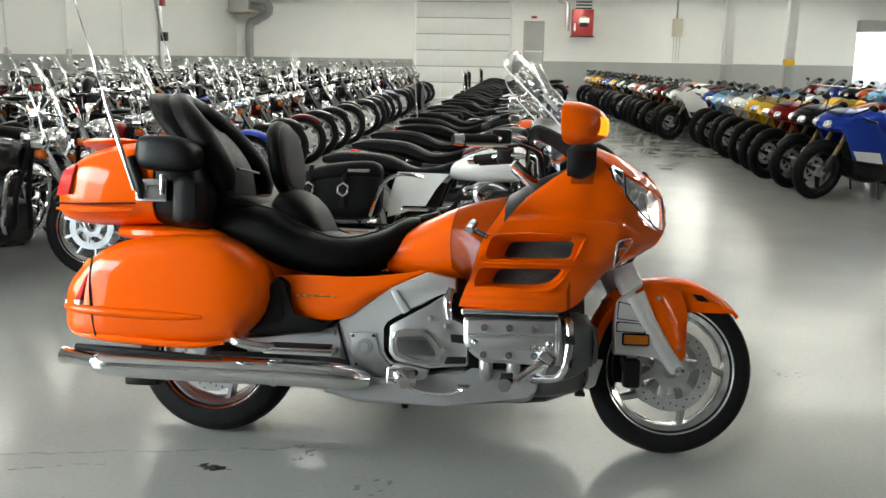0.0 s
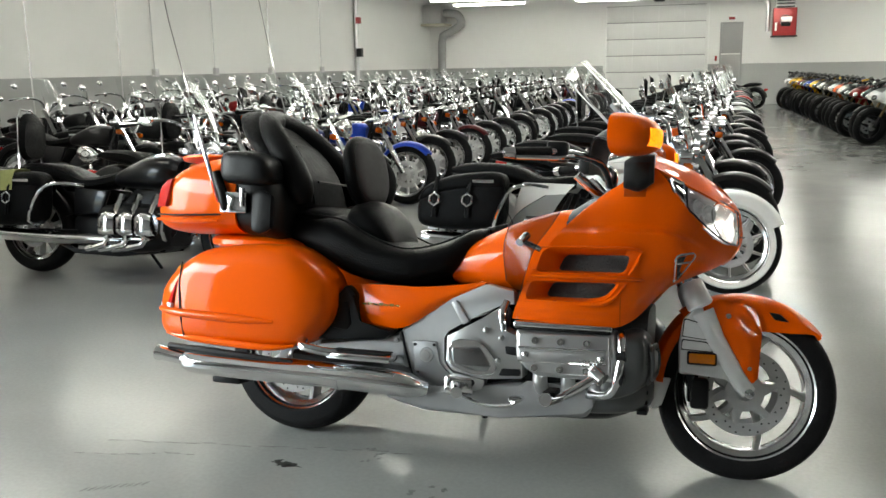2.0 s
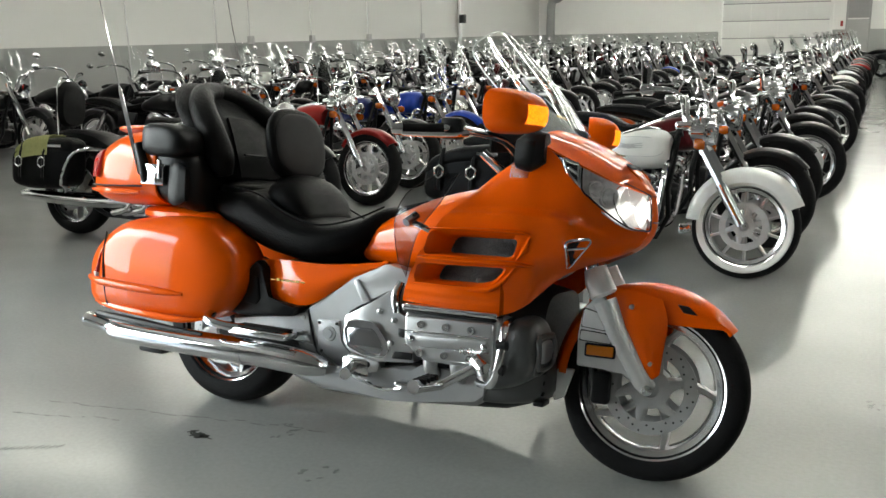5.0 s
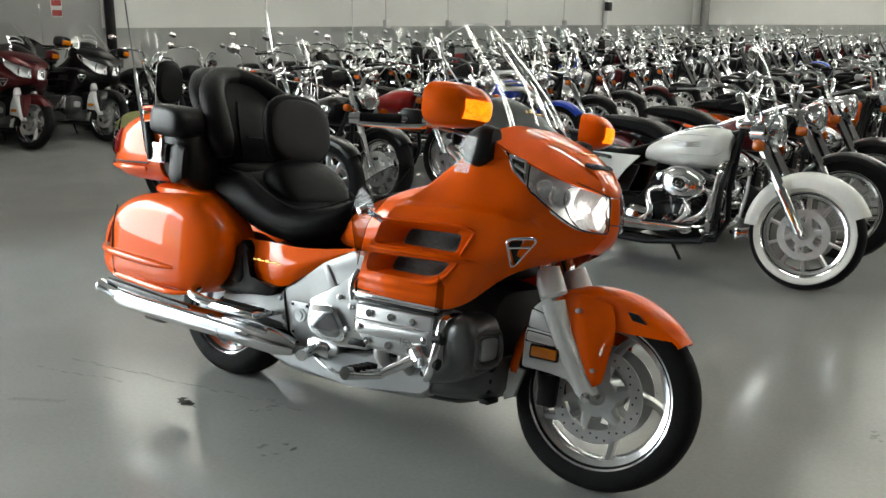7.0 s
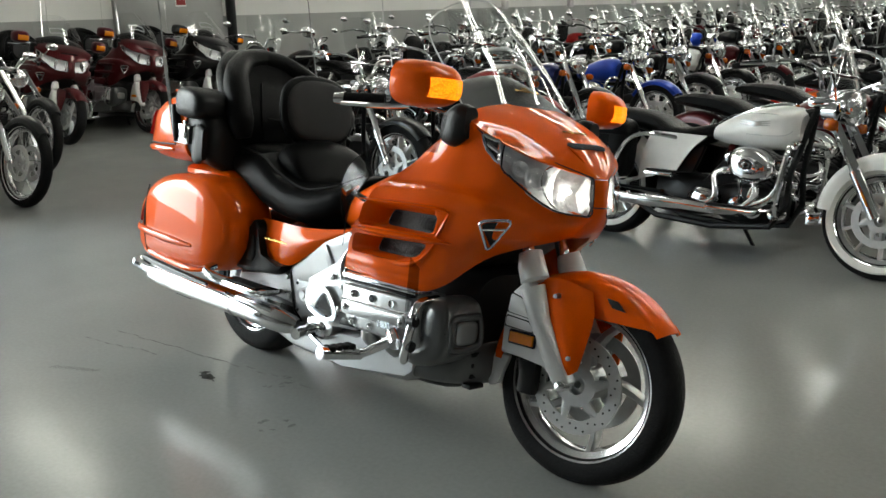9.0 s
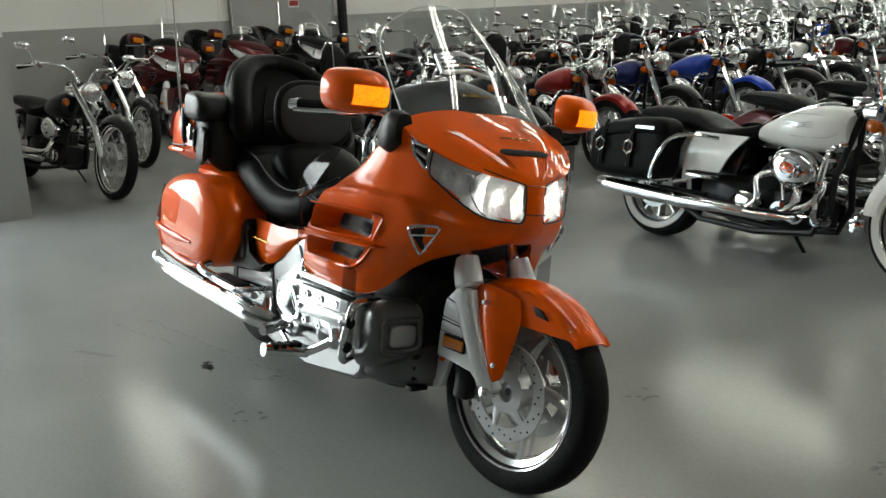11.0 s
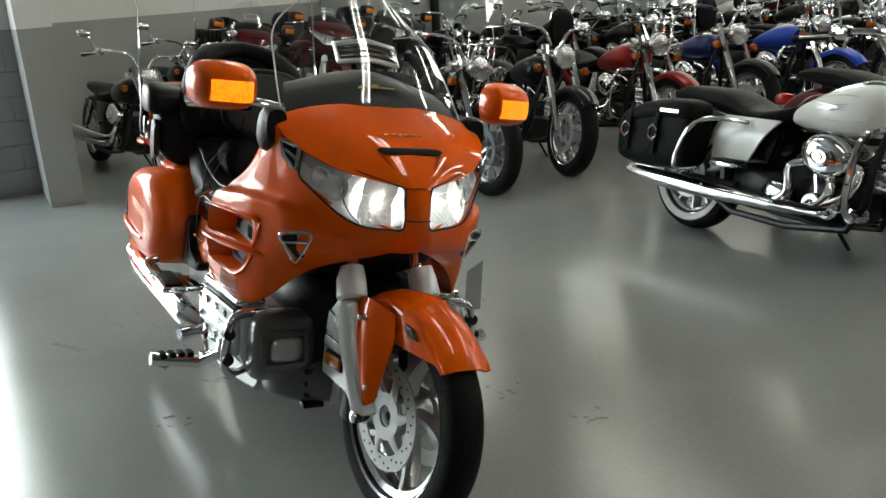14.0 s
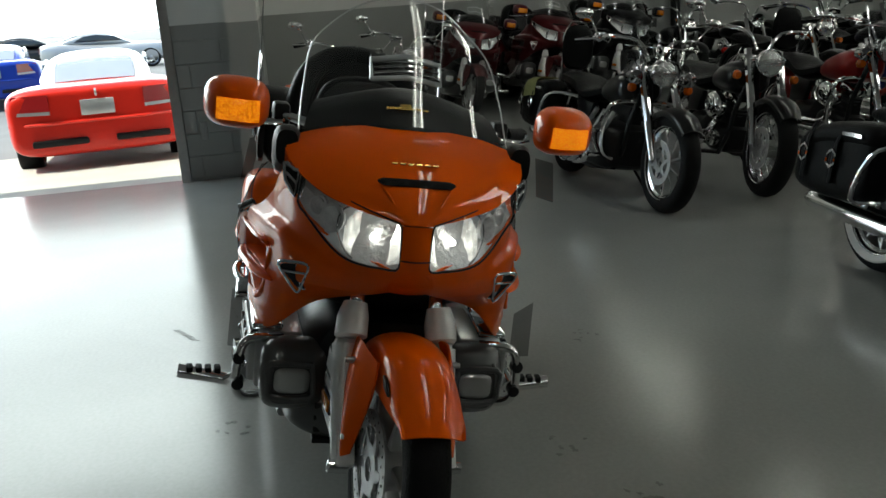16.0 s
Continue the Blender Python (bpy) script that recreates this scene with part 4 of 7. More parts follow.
    part("back_panel", net([[(0.045, y, 0.90) for y in (-0.13, 0, 0.13)], [(x, y, 0.985) for x, y in ((0.03, -0.14), (0.04, 0, ), (0.03, 0.14))], [(x, y, 1.07) for x, y in ((-0.015, -0.12), (-0.005, 0), (-0.015, 0.12))], [(x, y, 1.13) for x, y in ((-0.065, -0.09), (-0.055, 0), (-0.065, 0.09))]], 5, 0.03), LEATHER, pb)
    part("panel_seam", tube([(0.056, -0.13, 0.985), (0.06, 0, 0.985), (0.056, 0.13, 0.985)], 0.005, 6, 3), PLASTIC, pb)
    for s, f in both:
        part("back_roll", f(tube([(0.05, -0.235, 0.90), (0.035, -0.24, 0.96), (-0.02, -0.228, 1.05), (-0.11, -0.185, 1.15), (-0.18, -0.105, 1.212), (-0.205, 0, 1.232)], [0.03, 0.05, 0.052, 0.05, 0.045, 0.043], 14, 4)), LEATHER, pb)
        part("armrest", f(join(blob([(-0.225, 0.985, 1.06, 0.05, 4), (-0.195, 0.962, 1.08, 0.075, 4.5), (-0.1, 0.955, 1.08, 0.08, 4.5), (-0.04, 0.96, 1.06, 0.075, 4), (-0.015, 0.975, 1.03, 0.05, 3)], 24, 3, -0.325))), PLASTIC, T)
    tilt = Matrix.Translation((0.215, 0, 0.9)) @ pose(0, 0, 0, 0, -10, 0) @ Matrix.Diagonal((0.72, 1.06, 1.06, 1)) @ Matrix.Translation((-0.205, 0, -0.9))
    rb = part("rider_backrest", moved(blob([(0.168, 0.93, 1.10, 0.11, 2.6), (0.18, 0.90, 1.145, 0.15, 2.6), (0.215, 0.888, 1.16, 0.168, 2.6), (0.242, 0.895, 1.152, 0.162, 2.6), (0.252, 0.91, 1.135, 0.148, 2.6)], 32, 3), tilt), LEATHER, T, "black padded rider backrest with grey face")
    part("backrest_face", moved(blob([(0.246, 0.905, 1.14, 0.153, 2.6), (0.262, 0.915, 1.13, 0.143, 2.6), (0.272, 0.95, 1.09, 0.11, 2.6)], 32, 3), tilt), FABRIC, rb)
    part("backrest_post", tube([(0.2, 0, 0.80), (0.2, 0, 1.0)], 0.018, 8), DARK, rb)
    # trunk and bags
    trunk = part("trunk", blob([(-0.545, 0.79, 0.87, 0.25, 3.5), (-0.525, 0.775, 0.94, 0.31, 3.5), (-0.46, 0.765, 1.01, 0.345, 4.4), (-0.35, 0.765, 1.055, 0.365, 4.8), (-0.2, 0.77, 1.075, 0.37, 4.8), (-0.165, 0.77, 1.08, 0.368, 5)], 32, 4), paint, T)
    part("trunk_front", blob([(-0.172, 0.765, 1.08, 0.36, 4), (-0.1, 0.755, 1.07, 0.365, 4), (-0.02, 0.745, 0.99, 0.35, 4), (0.01, 0.76, 0.93, 0.3, 4)], 28, 3), PLASTIC, trunk)
    part("trunk_spoiler", blob([(-0.50, 1.045, 1.062, 0.2, 2.5), (-0.46, 1.045, 1.08, 0.26, 2.5), (-0.36, 1.05, 1.085, 0.28, 2.5), (-0.27, 1.06, 1.075, 0.27, 2.5)], 24, 3), paint, trunk)
    part("trunk_lid_seam", tube([(-0.535, -0.31, 0.838), (-0.4, -0.366, 0.838), (-0.22, -0.377, 0.845)], 0.004, 6, 4), DARK, trunk)
    part("trunk_plinth", blob([(-0.36, 0.715, 0.77, 0.2, 3), (-0.25, 0.71, 0.775, 0.3, 3), (0.0, 0.71, 0.775, 0.3, 3), (0.08, 0.71, 0.74, 0.2, 3)], 24, 3), paint, trunk)
    for s, f in both:
        part("trunk_trim", f(tube([(-0.53, -0.318, 0.82), (-0.4, -0.37, 0.818), (-0.23, -0.378, 0.822)], [0.004, 0.013, 0.006], 8, 4)), paint, trunk)
        part("tail_lamp", f(net([[(-0.535, -0.315, 0.865), (-0.47, -0.358, 0.87)], [(-0.51, -0.33, 0.935), (-0.455, -0.355, 0.94)], [(-0.485, -0.325, 0.97), (-0.45, -0.345, 0.975)]], 4, 0.012)), RED, trunk, "red tail lamp")
        part("trunk_latch", f(box(-0.215, -0.105, -0.392, -0.366, 0.852, 0.93, 0.006)), CHROME, trunk)
        part("latch_lever", f(box(-0.125, -0.11, -0.404, -0.39, 0.875, 0.945, 0.004)), CHROME, trunk)
        part("latch_plate", f(blob([(-0.085, 0.79, 0.93, 0.012, 4), (-0.05, 0.78, 0.94, 0.016, 4), (-0.01, 0.80, 0.92, 0.012, 4)], 16, 3, -0.37)), PLASTIC, trunk)
        ant = part("antenna", f(tube([(-0.22, -0.385, 0.89), (-0.325, -0.39, 1.18), (-0.335, -0.39, 1.21)], [0.0085, 0.007, 0.004], 8)), CHROME, T)
        part("antenna_whip", f(tube([(-0.332, -0.39, 1.2), (-0.455, -0.395, 1.56), (-0.58, -0.40, 2.0)], [0.0032, 0.0026, 0.0016], 6)), CHROME, ant)
        part("antenna_base", f(tube([(-0.245, -0.375, 1.0), (-0.20, -0.385, 0.90), (-0.195, -0.385, 0.86)], [0.018, 0.02, 0.012], 10, 3)), PLASTIC, ant)
        bag = part("saddlebag", f(blob([(-0.465, 0.42, 0.52, 0.07, 3.6), (-0.445, 0.39, 0.58, 0.105, 4.2), (-0.38, 0.37, 0.65, 0.13, 4.6), (-0.27, 0.365, 0.715, 0.145, 4.6), (-0.1, 0.365, 0.742, 0.15, 4.6), (0.06, 0.37, 0.74, 0.145, 4.4), (0.15, 0.40, 0.70, 0.13, 3.8), (0.215, 0.47, 0.645, 0.1, 3), (0.235, 0.53, 0.60, 0.06, 2.5)], 32, 4, -0.285)), paint, T)
        part("bag_trim", f(tube([(-0.45, -0.385, 0.485), (-0.35, -0.424, 0.478), (-0.1, -0.436, 0.472), (0.04, -0.43, 0.47)], [0.012, 0.016, 0.016, 0.006], 10, 4)), paint, bag)
        part("bag_foot", f(tube([(-0.43, -0.375, 0.395), (-0.3, -0.405, 0.385), (0.0, -0.42, 0.375), (0.11, -0.40, 0.385)], [0.006, 0.014, 0.012, 0.005], 8, 4)), paint, bag)
        part("bag_seam", f(tube([(-0.352, -0.408, 0.665), (-0.355, -0.42, 0.58), (-0.345, -0.424, 0.48), (-0.335, -0.41, 0.39)], 0.0035, 6, 4)), DARK, bag)
        part("bag_lamp", f(net([[(-0.462, -0.372, 0.505), (-0.385, -0.424, 0.51)], [(-0.442, -0.375, 0.57), (-0.37, -0.42, 0.575)], [(-0.398, -0.375, 0.63), (-0.35, -0.412, 0.635)]], 4, 0.012)), RED, bag, "red corner lamp")
        part("bag_signal", f(net([[(-0.402, -0.378, 0.627), (-0.352, -0.414, 0.632)], [(-0.385, -0.375, 0.65), (-0.345, -0.405, 0.655)]], 3, 0.012)), AMBER, bag, "amber signal lens")
        part("bag_reverse_lens", f(net([[(-0.466, -0.366, 0.475), (-0.39, -0.42, 0.48)], [(-0.463, -0.373, 0.506), (-0.386, -0.426, 0.511)]], 3, 0.012)), WHITEWALL, bag, "pale lower lens")
        part("bag_bracket", f(plate([(0.13, 0.41), (0.22, 0.56), (0.26, 0.61), (0.30, 0.58), (0.31, 0.47), (0.46, 0.46), (0.42, 0.42), (0.2, 0.40)], -0.30, -0.24, 0.012)), PLASTIC, T)
        part("bracket_hollow", f(plate([(0.215, 0.45), (0.25, 0.55), (0.275, 0.55), (0.29, 0.47), (0.27, 0.445)], -0.306, -0.29, 0.008)), DARK, T)
        cover = part("side_cover", f(net([[(0.31, -0.255, 0.465), (0.42, -0.275, 0.46), (0.50, -0.275, 0.475), (0.60, -0.265, 0.54), (0.755, -0.24, 0.63)], [(0.285, -0.265, 0.53), (0.42, -0.29, 0.53), (0.52, -0.29, 0.54), (0.62, -0.275, 0.58), (0.765, -0.24, 0.637)], [(0.25, -0.25, 0.61), (0.4, -0.27, 0.615), (0.52, -0.27, 0.615), (0.64, -0.255, 0.625), (0.77, -0.235, 0.645)]], 5, 0.02)), paint, T)
        for i in range(7):
            part("badge", f(box(0.325 + i * 0.021, 0.342 + i * 0.021, -0.293, -0.287, 0.541, 0.547 + 0.003 * (i % 2), 0.001, 1)), GOLD, cover, "small gold badge bars")
    # engine and frame
    part("engine_core", blob([(0.25, 0.32, 0.6, 0.14, 4), (0.5, 0.2, 0.62, 0.2, 4), (0.9, 0.17, 0.62, 0.24, 4), (1.2, 0.18, 0.6, 0.25, 4), (1.33, 0.25, 0.58, 0.2, 4)], 24), DARK, T)
    part("swingarm", blob([(-0.03, 0.26, 0.34, 0.13, 3), (0.2, 0.25, 0.36, 0.16, 3), (0.45, 0.26, 0.40, 0.15, 3)], 16), DARK, T)
    part("belly_pan", plate([(0.42, 0.216), (0.44, 0.235), (0.534, 0.284), (0.63, 0.255), (0.80, 0.29), (0.91, 0.315), (0.94, 0.302), (1.19, 0.33), (1.165, 0.25), (1.146, 0.208), (0.85, 0.185), (0.57, 0.181)], -0.298, 0.298, 0.018, 3), BELLY, T)
    part("belly_nose", blob([(1.15, 0.21, 0.33, 0.288, 4.5), (1.22, 0.212, 0.37, 0.28, 4.5), (1.29, 0.22, 0.38, 0.25, 4), (1.34, 0.235, 0.36, 0.2, 3.6), (1.362, 0.26, 0.32, 0.15, 3)], 32, 3), GREY, T)
    for s, f in both:
        spar = part("frame_spar", f(plate([(0.47, 0.46), (0.584, 0.53), (0.655, 0.581), (0.775, 0.639), (0.878, 0.62), (0.88, 0.57), (0.829, 0.573), (0.77, 0.529), (0.71, 0.505), (0.639, 0.469), (0.624, 0.442), (0.627, 0.357), (0.646, 0.329), (0.699, 0.309), (0.659, 0.265), (0.597, 0.253), (0.513, 0.307), (0.496, 0.356), (0.478, 0.416)], -0.265, -0.20, 0.007)), ALLOY, T)
        part("frame_rib", f(plate([(0.653, 0.568), (0.673, 0.577), (0.724, 0.507), (0.698, 0.491)], -0.274, -0.25, 0.005)), ALLOY, spar)
        part("frame_seam", f(tube([(0.472, -0.262, 0.45), (0.482, -0.268, 0.41), (0.50, -0.268, 0.352), (0.517, -0.268, 0.303), (0.597, -0.268, 0.25)], 0.0045, 6)), DARK, spar)
        piv = part("pivot_plate", f(plate(rounded([(0.514, 0.422), (0.608, 0.426), (0.614, 0.354), (0.657, 0.318), (0.658, 0.282), (0.616, 0.266), (0.53, 0.306)], 0.008, 2), -0.272, -0.26, 0.003)), GREYPLATE, T)
        part("pivot_bolt", f(lathe([(0.001, -0.281), (0.014, -0.281), (0.016, -0.276), (0.025, -0.276), (0.027, -0.27), (0.001, -0.27)], (0.569, 0, 0.376), 20)), STEELHEAD, piv)
        for bx, bz in ((0.526, 0.41), (0.597, 0.413), (0.54, 0.312), (0.646, 0.296)):
            part("plate_bolt", f(lathe([(0.001, -0.276), (0.005, -0.276), (0.006, -0.27), (0.001, -0.27)], (bx, 0, bz), 8)), DARK, piv)
        brk = part("peg_bracket", f(plate([(0.14, 0.393), (0.396, 0.405), (0.468, 0.458), (0.476, 0.41), (0.50, 0.318), (0.421, 0.345), (0.143, 0.335)], -0.262, -0.20, 0.012)), ALLOY, T)
        for bx, bz in ((0.452, 0.418), (0.472, 0.352)):
            part("bracket_bolt", f(lathe([(0.001, -0.27), (0.009, -0.269), (0.01, -0.258), (0.001, -0.258)], (bx, 0, bz), 10)), STEELHEAD, brk)
        holed = part("lever_bracket", f(plate(rounded([(0.667, 0.318), (0.691, 0.328), (0.80, 0.312), (0.79, 0.278), (0.714, 0.262), (0.669, 0.266)], 0.01, 2), -0.315, -0.27, 0.003)), STEELHEAD, T)
        for bx, bz in ((0.69, 0.298), (0.722, 0.302), (0.752, 0.299)):
            part("bracket_hole", f(lathe([(0.001, -0.317), (0.011, -0.317), (0.011, -0.31), (0.001, -0.31)], (bx, 0, bz), 12)), DARK, holed)
        case = part("crankcase_cover", f(plate(rounded([(0.663, 0.457), (0.785, 0.525), (0.85, 0.57), (0.87, 0.551), (0.855, 0.491), (0.92, 0.47), (0.93, 0.33), (0.795, 0.318), (0.683, 0.34), (0.661, 0.368)], 0.004, 1), -0.33, -0.24, 0.003, 2)), STEELHEAD, T)
        part("case_boss", f(plate(rounded([(0.674, 0.43), (0.70, 0.452), (0.785, 0.45), (0.83, 0.40), (0.85, 0.362), (0.825, 0.332), (0.749, 0.334), (0.676, 0.362)], 0.016, 3), -0.345, -0.32, 0.0025, 2)), CHROME, case)
        part("case_inset", f(plate(rounded([(0.684, 0.421), (0.781, 0.43), (0.81, 0.394), (0.826, 0.367), (0.81, 0.346), (0.749, 0.348), (0.689, 0.372)], 0.014, 3), -0.348, -0.34, 0.0015)), MIRROR_GREY, case)
        part("case_slot", f(plate([(0.85, 0.335), (0.925, 0.338), (0.925, 0.362), (0.86, 0.36)], -0.334, -0.32, 0.004)), DARK, case)
        part("case_slot", f(plate([(0.872, 0.41), (0.918, 0.405), (0.92, 0.435), (0.868, 0.437)], -0.334, -0.32, 0.004)), DARK, case)
        for bx, bz in ((0.80, 0.487), (0.855, 0.463), (0.846, 0.385)):
            part("case_bolt", f(lathe([(0.001, -0.344), (0.009, -0.342), (0.01, -0.325), (0.001, -0.325)], (bx, 0, bz), 10)), STEEL, case)
        part("case_trim", f(tube([(0.868, -0.325, 0.59), (0.858, -0.34, 0.545), (0.866, -0.345, 0.49)], [0.012, 0.016, 0.011], 10, 4)), CHROME, case)
        head = part("cylinder_head", f(plate([(0.912, 0.504), (1.235, 0.51), (1.252, 0.348), (0.986, 0.351), (0.947, 0.375), (0.916, 0.41)], -0.38, -0.24, 0.012, 3)), STEELHEAD, T)
        part("head_cover", f(plate([(0.924, 0.496), (1.222, 0.50), (1.232, 0.36), (0.99, 0.362), (0.955, 0.385), (0.926, 0.415)], -0.402, -0.37, 0.009, 3)), STEELHEAD, head)
        part("head_strip", f(plate(rounded([(0.932, 0.438), (1.21, 0.445), (1.214, 0.41), (0.94, 0.40)], 0.012, 3), -0.409, -0.395, 0.002)), STEELHEAD, head)
        for bz in (0.004, -0.04):
            part("head_rib", f(tube([(0.93, -0.404, 0.443 + bz), (1.215, -0.404, 0.449 + bz)], 0.0035, 6)), CHROME, head)
        part("head_rail", f(box(0.905, 1.228, -0.392, -0.30, 0.508, 0.532, 0.009, 3)), CHROME, head)
        part("rail_shadow", f(box(0.915, 1.225, -0.396, -0.36, 0.5035, 0.508, 0.001)), DARK, head)
        for bx in (0.985, 1.068, 1.152):
            for bz in (0.472, 0.382):
                bo = part("head_bolt", f(lathe([(0.001, -0.406), (0.0055, -0.406), (0.006, -0.411), (0.012, -0.411), (0.013, -0.40), (0.001, -0.40)], (bx, 0, bz), 12)), CHROME, head)
        for bx in (0.955, 1.20):
            part("head_bolt", f(lathe([(0.001, -0.418), (0.006, -0.417), (0.011, -0.413), (0.011, -0.40), (0.001, -0.40)], (bx, 0, 0.424), 12)), CHROME, head)
        for bx in (0.992, 1.085, 1.175):
            part("exhaust_stub", f(tube([(bx, -0.335, 0.36), (bx, -0.33, 0.325), (bx, -0.29, 0.29)], [0.024, 0.024, 0.02], 12, 3)), STEELHEAD, head)
        guard = part("engine_guard", f(tube([(1.25, -0.30, 0.50), (1.262, -0.40, 0.495), (1.265, -0.425, 0.44), (1.25, -0.43, 0.35), (1.22, -0.40, 0.31), (1.16, -0.33, 0.30)], 0.014, 10, 4)), CHROME, T)
        part("guard_clamp", f(tube([(1.25, -0.425, 0.44), (1.28, -0.425, 0.445)], 0.018, 10)), DARK, guard)
        part("guard_clamp", f(tube([(1.245, -0.425, 0.37), (1.275, -0.425, 0.365)], 0.018, 10)), DARK, guard)
        cowl = part("lower_cowl", f(blob([(1.14, 0.27, 0.36, 0.04, 4), (1.2, 0.275, 0.47, 0.085, 4), (1.27, 0.295, 0.515, 0.1, 4), (1.325, 0.325, 0.512, 0.095, 4), (1.358, 0.35, 0.485, 0.078, 3.5), (1.37, 0.37, 0.46, 0.055, 3)], 24, 3, -0.265)), GREY, T)
        part("cowl_vent", f(blob([(1.35, 0.375, 0.455, 0.055, 4), (1.376, 0.38, 0.45, 0.05, 4), (1.383, 0.39, 0.44, 0.035, 4)], 16, 2, -0.272)), STEELHEAD, cowl)
        vl = [(1.372, -0.215, 0.462), (1.366, -0.335, 0.462), (1.372, -0.34, 0.418), (1.37, -0.33, 0.368), (1.376, -0.22, 0.37), (1.384, -0.21, 0.415)]
        part("cowl_frame", f(tube(vl + vl[:1], 0.01, 8, 3)), GREY, cowl)
        part("cowl_rib", f(tube([(1.352, -0.325, 0.478), (1.372, -0.335, 0.42), (1.352, -0.32, 0.35), (1.362, -0.22, 0.355)], 0.008, 8, 4)), GREY, cowl)
        for i in range(4):
            part("cowl_slat", f(box(1.30, 1.345, -0.2, -0.13, 0.22 + i * 0.035, 0.236 + i * 0.035, 0.004)), PLASTIC, cowl)
        ped = part("highway_peg", f(tube([(1.19, -0.42, 0.37), (1.10, -0.45, 0.31), (1.075, -0.465, 0.30)], [0.017, 0.014, 0.014], 10, 3)), CHROME, T)
        part("peg_clamp", f(tube([(1.175, -0.41, 0.385), (1.21, -0.425, 0.36)], 0.026, 12)), CHROME, ped)
        pg = part("peg_rod", f(tube([(1.08, -0.45, 0.30), (1.06, -0.60, 0.315)], [0.018, 0.021], 14)), CHROME, ped)
        for i in range(4):
            part("peg_rubber", f(box(1.045, 1.085, -0.492 - i * 0.028, -0.472 - i * 0.028, 0.316, 0.335, 0.005)), RUBBER, pg)
        part("brake_pedal", f(join(tube([(0.66, -0.32, 0.27), (0.8, -0.34, 0.235), (0.9, -0.36, 0.245), (0.93, -0.37, 0.27)], 0.0075, 8, 4), box(0.90, 0.945, -0.40, -0.345, 0.262, 0.276, 0.005))), CHROME, T)
        part("foot_peg", f(join(tube([(0.68, -0.26, 0.29), (0.73, -0.42, 0.28)], 0.02, 10), box(0.65, 0.76, -0.32, -0.26, 0.25, 0.32, 0.015))), CHROME, T)
        boardm = part("passenger_board", f(join(box(0.25, 0.49, -0.43, -0.345, 0.356, 0.382, 0.008), box(0.29, 0.46, -0.35, -0.26, 0.352, 0.375, 0.008))), CHROME, T)
        part("board_rubber", f(box(0.265, 0.475, -0.42, -0.355, 0.383, 0.389, 0.003)), RUBBER, boardm)
        part("bag_guard", f(tube([(0.14, -0.38, 0.41), (0.16, -0.43, 0.395), (0.24, -0.425, 0.38), (0.30, -0.40, 0.375)], 0.016, 10, 4)), CHROME, T)
        muff = part("muffler", f(tube([(0.58, -0.30, 0.262), (0.53, -0.33, 0.272), (0.46, -0.347, 0.28), (0.3, -0.357, 0.286), (0.0, -0.365, 0.288), (-0.28, -0.37, 0.291), (-0.34, -0.37, 0.295), (-0.36, -0.37, 0.298)], [0.03, 0.042, 0.046, 0.046, 0.046, 0.044, 0.038, 0.026], 24, 3)), CHROME, T)
        part("muffler_tip", f(tube([(-0.34, -0.37, 0.298), (-0.445, -0.374, 0.312), (-0.452, -0.374, 0.313), (-0.47, -0.375, 0.315)], [0.025, 0.026, 0.03, 0.03], 16)), CHROME, muff)
        part("muffler_outlet", f(tube([(-0.468, -0.375, 0.315), (-0.472, -0.375, 0.3155)], 0.024, 16)), DARK, muff)
        part("muffler_ring", f(tube([(0.268, -0.358, 0.2855), (0.282, -0.3575, 0.285)], 0.0485, 24)), CHROME, muff)
        part("muffler_shield", f(tube([(-0.42, -0.375, 0.345), (-0.2, -0.385, 0.335), (0.1, -0.385, 0.325)], [0.012, 0.016, 0.008], 8, 3)), DARK, muff)
    part("hanger", box(-0.28, -0.16, -0.30, -0.20, 0.205, 0.25, 0.01), DARK, T)
    txt = bpy.data.curves.new("lettering", "FONT")
    txt.body, txt.size, txt.extrude = "1800", 0.03, 0.001
    txt.materials.append(CHROME)
    ob = new("lettering", txt)
    ob.parent = T
    ob.matrix_basis = Matrix.Translation((1.13, -0.4185, 0.402)) @ pose(0, 0, 0, 90, 0, 0)
    stand = part("side_stand", tube([(0.62, 0.22, 0.22), (0.66, 0.33, -0.04)], 0.013, 8), DARK, T)
    for o in T.children_recursive:
        if o.type == "MESH":
            for v in o.data.vertices:
                u = min(1.0, max(0.0, (v.co.x - 0.85) / 0.3))
                v.co.y *= 1 - 0.06 * u
                v.co.x -= 0.03 * min(1.0, max(0.0, (v.co.x - 1.3) / 0.15)) * min(1.0, max(0.0, (0.72 - v.co.z) / 0.06))
    steer = Matrix.Translation((1.36, 0, 0.84)) @ Matrix.Rotation(radians(7), 4, Vector((-0.31, 0, 0.54)).normalized()) @ Matrix.Translation((-1.36, 0, -0.84))
    for o in T.children:
        if o.name.split(".")[0] in ("front_wheel", "fork_leg", "front_fender"):
            o.matrix_basis = steer
    if m is not None:
        T.matrix_basis = m
    return T


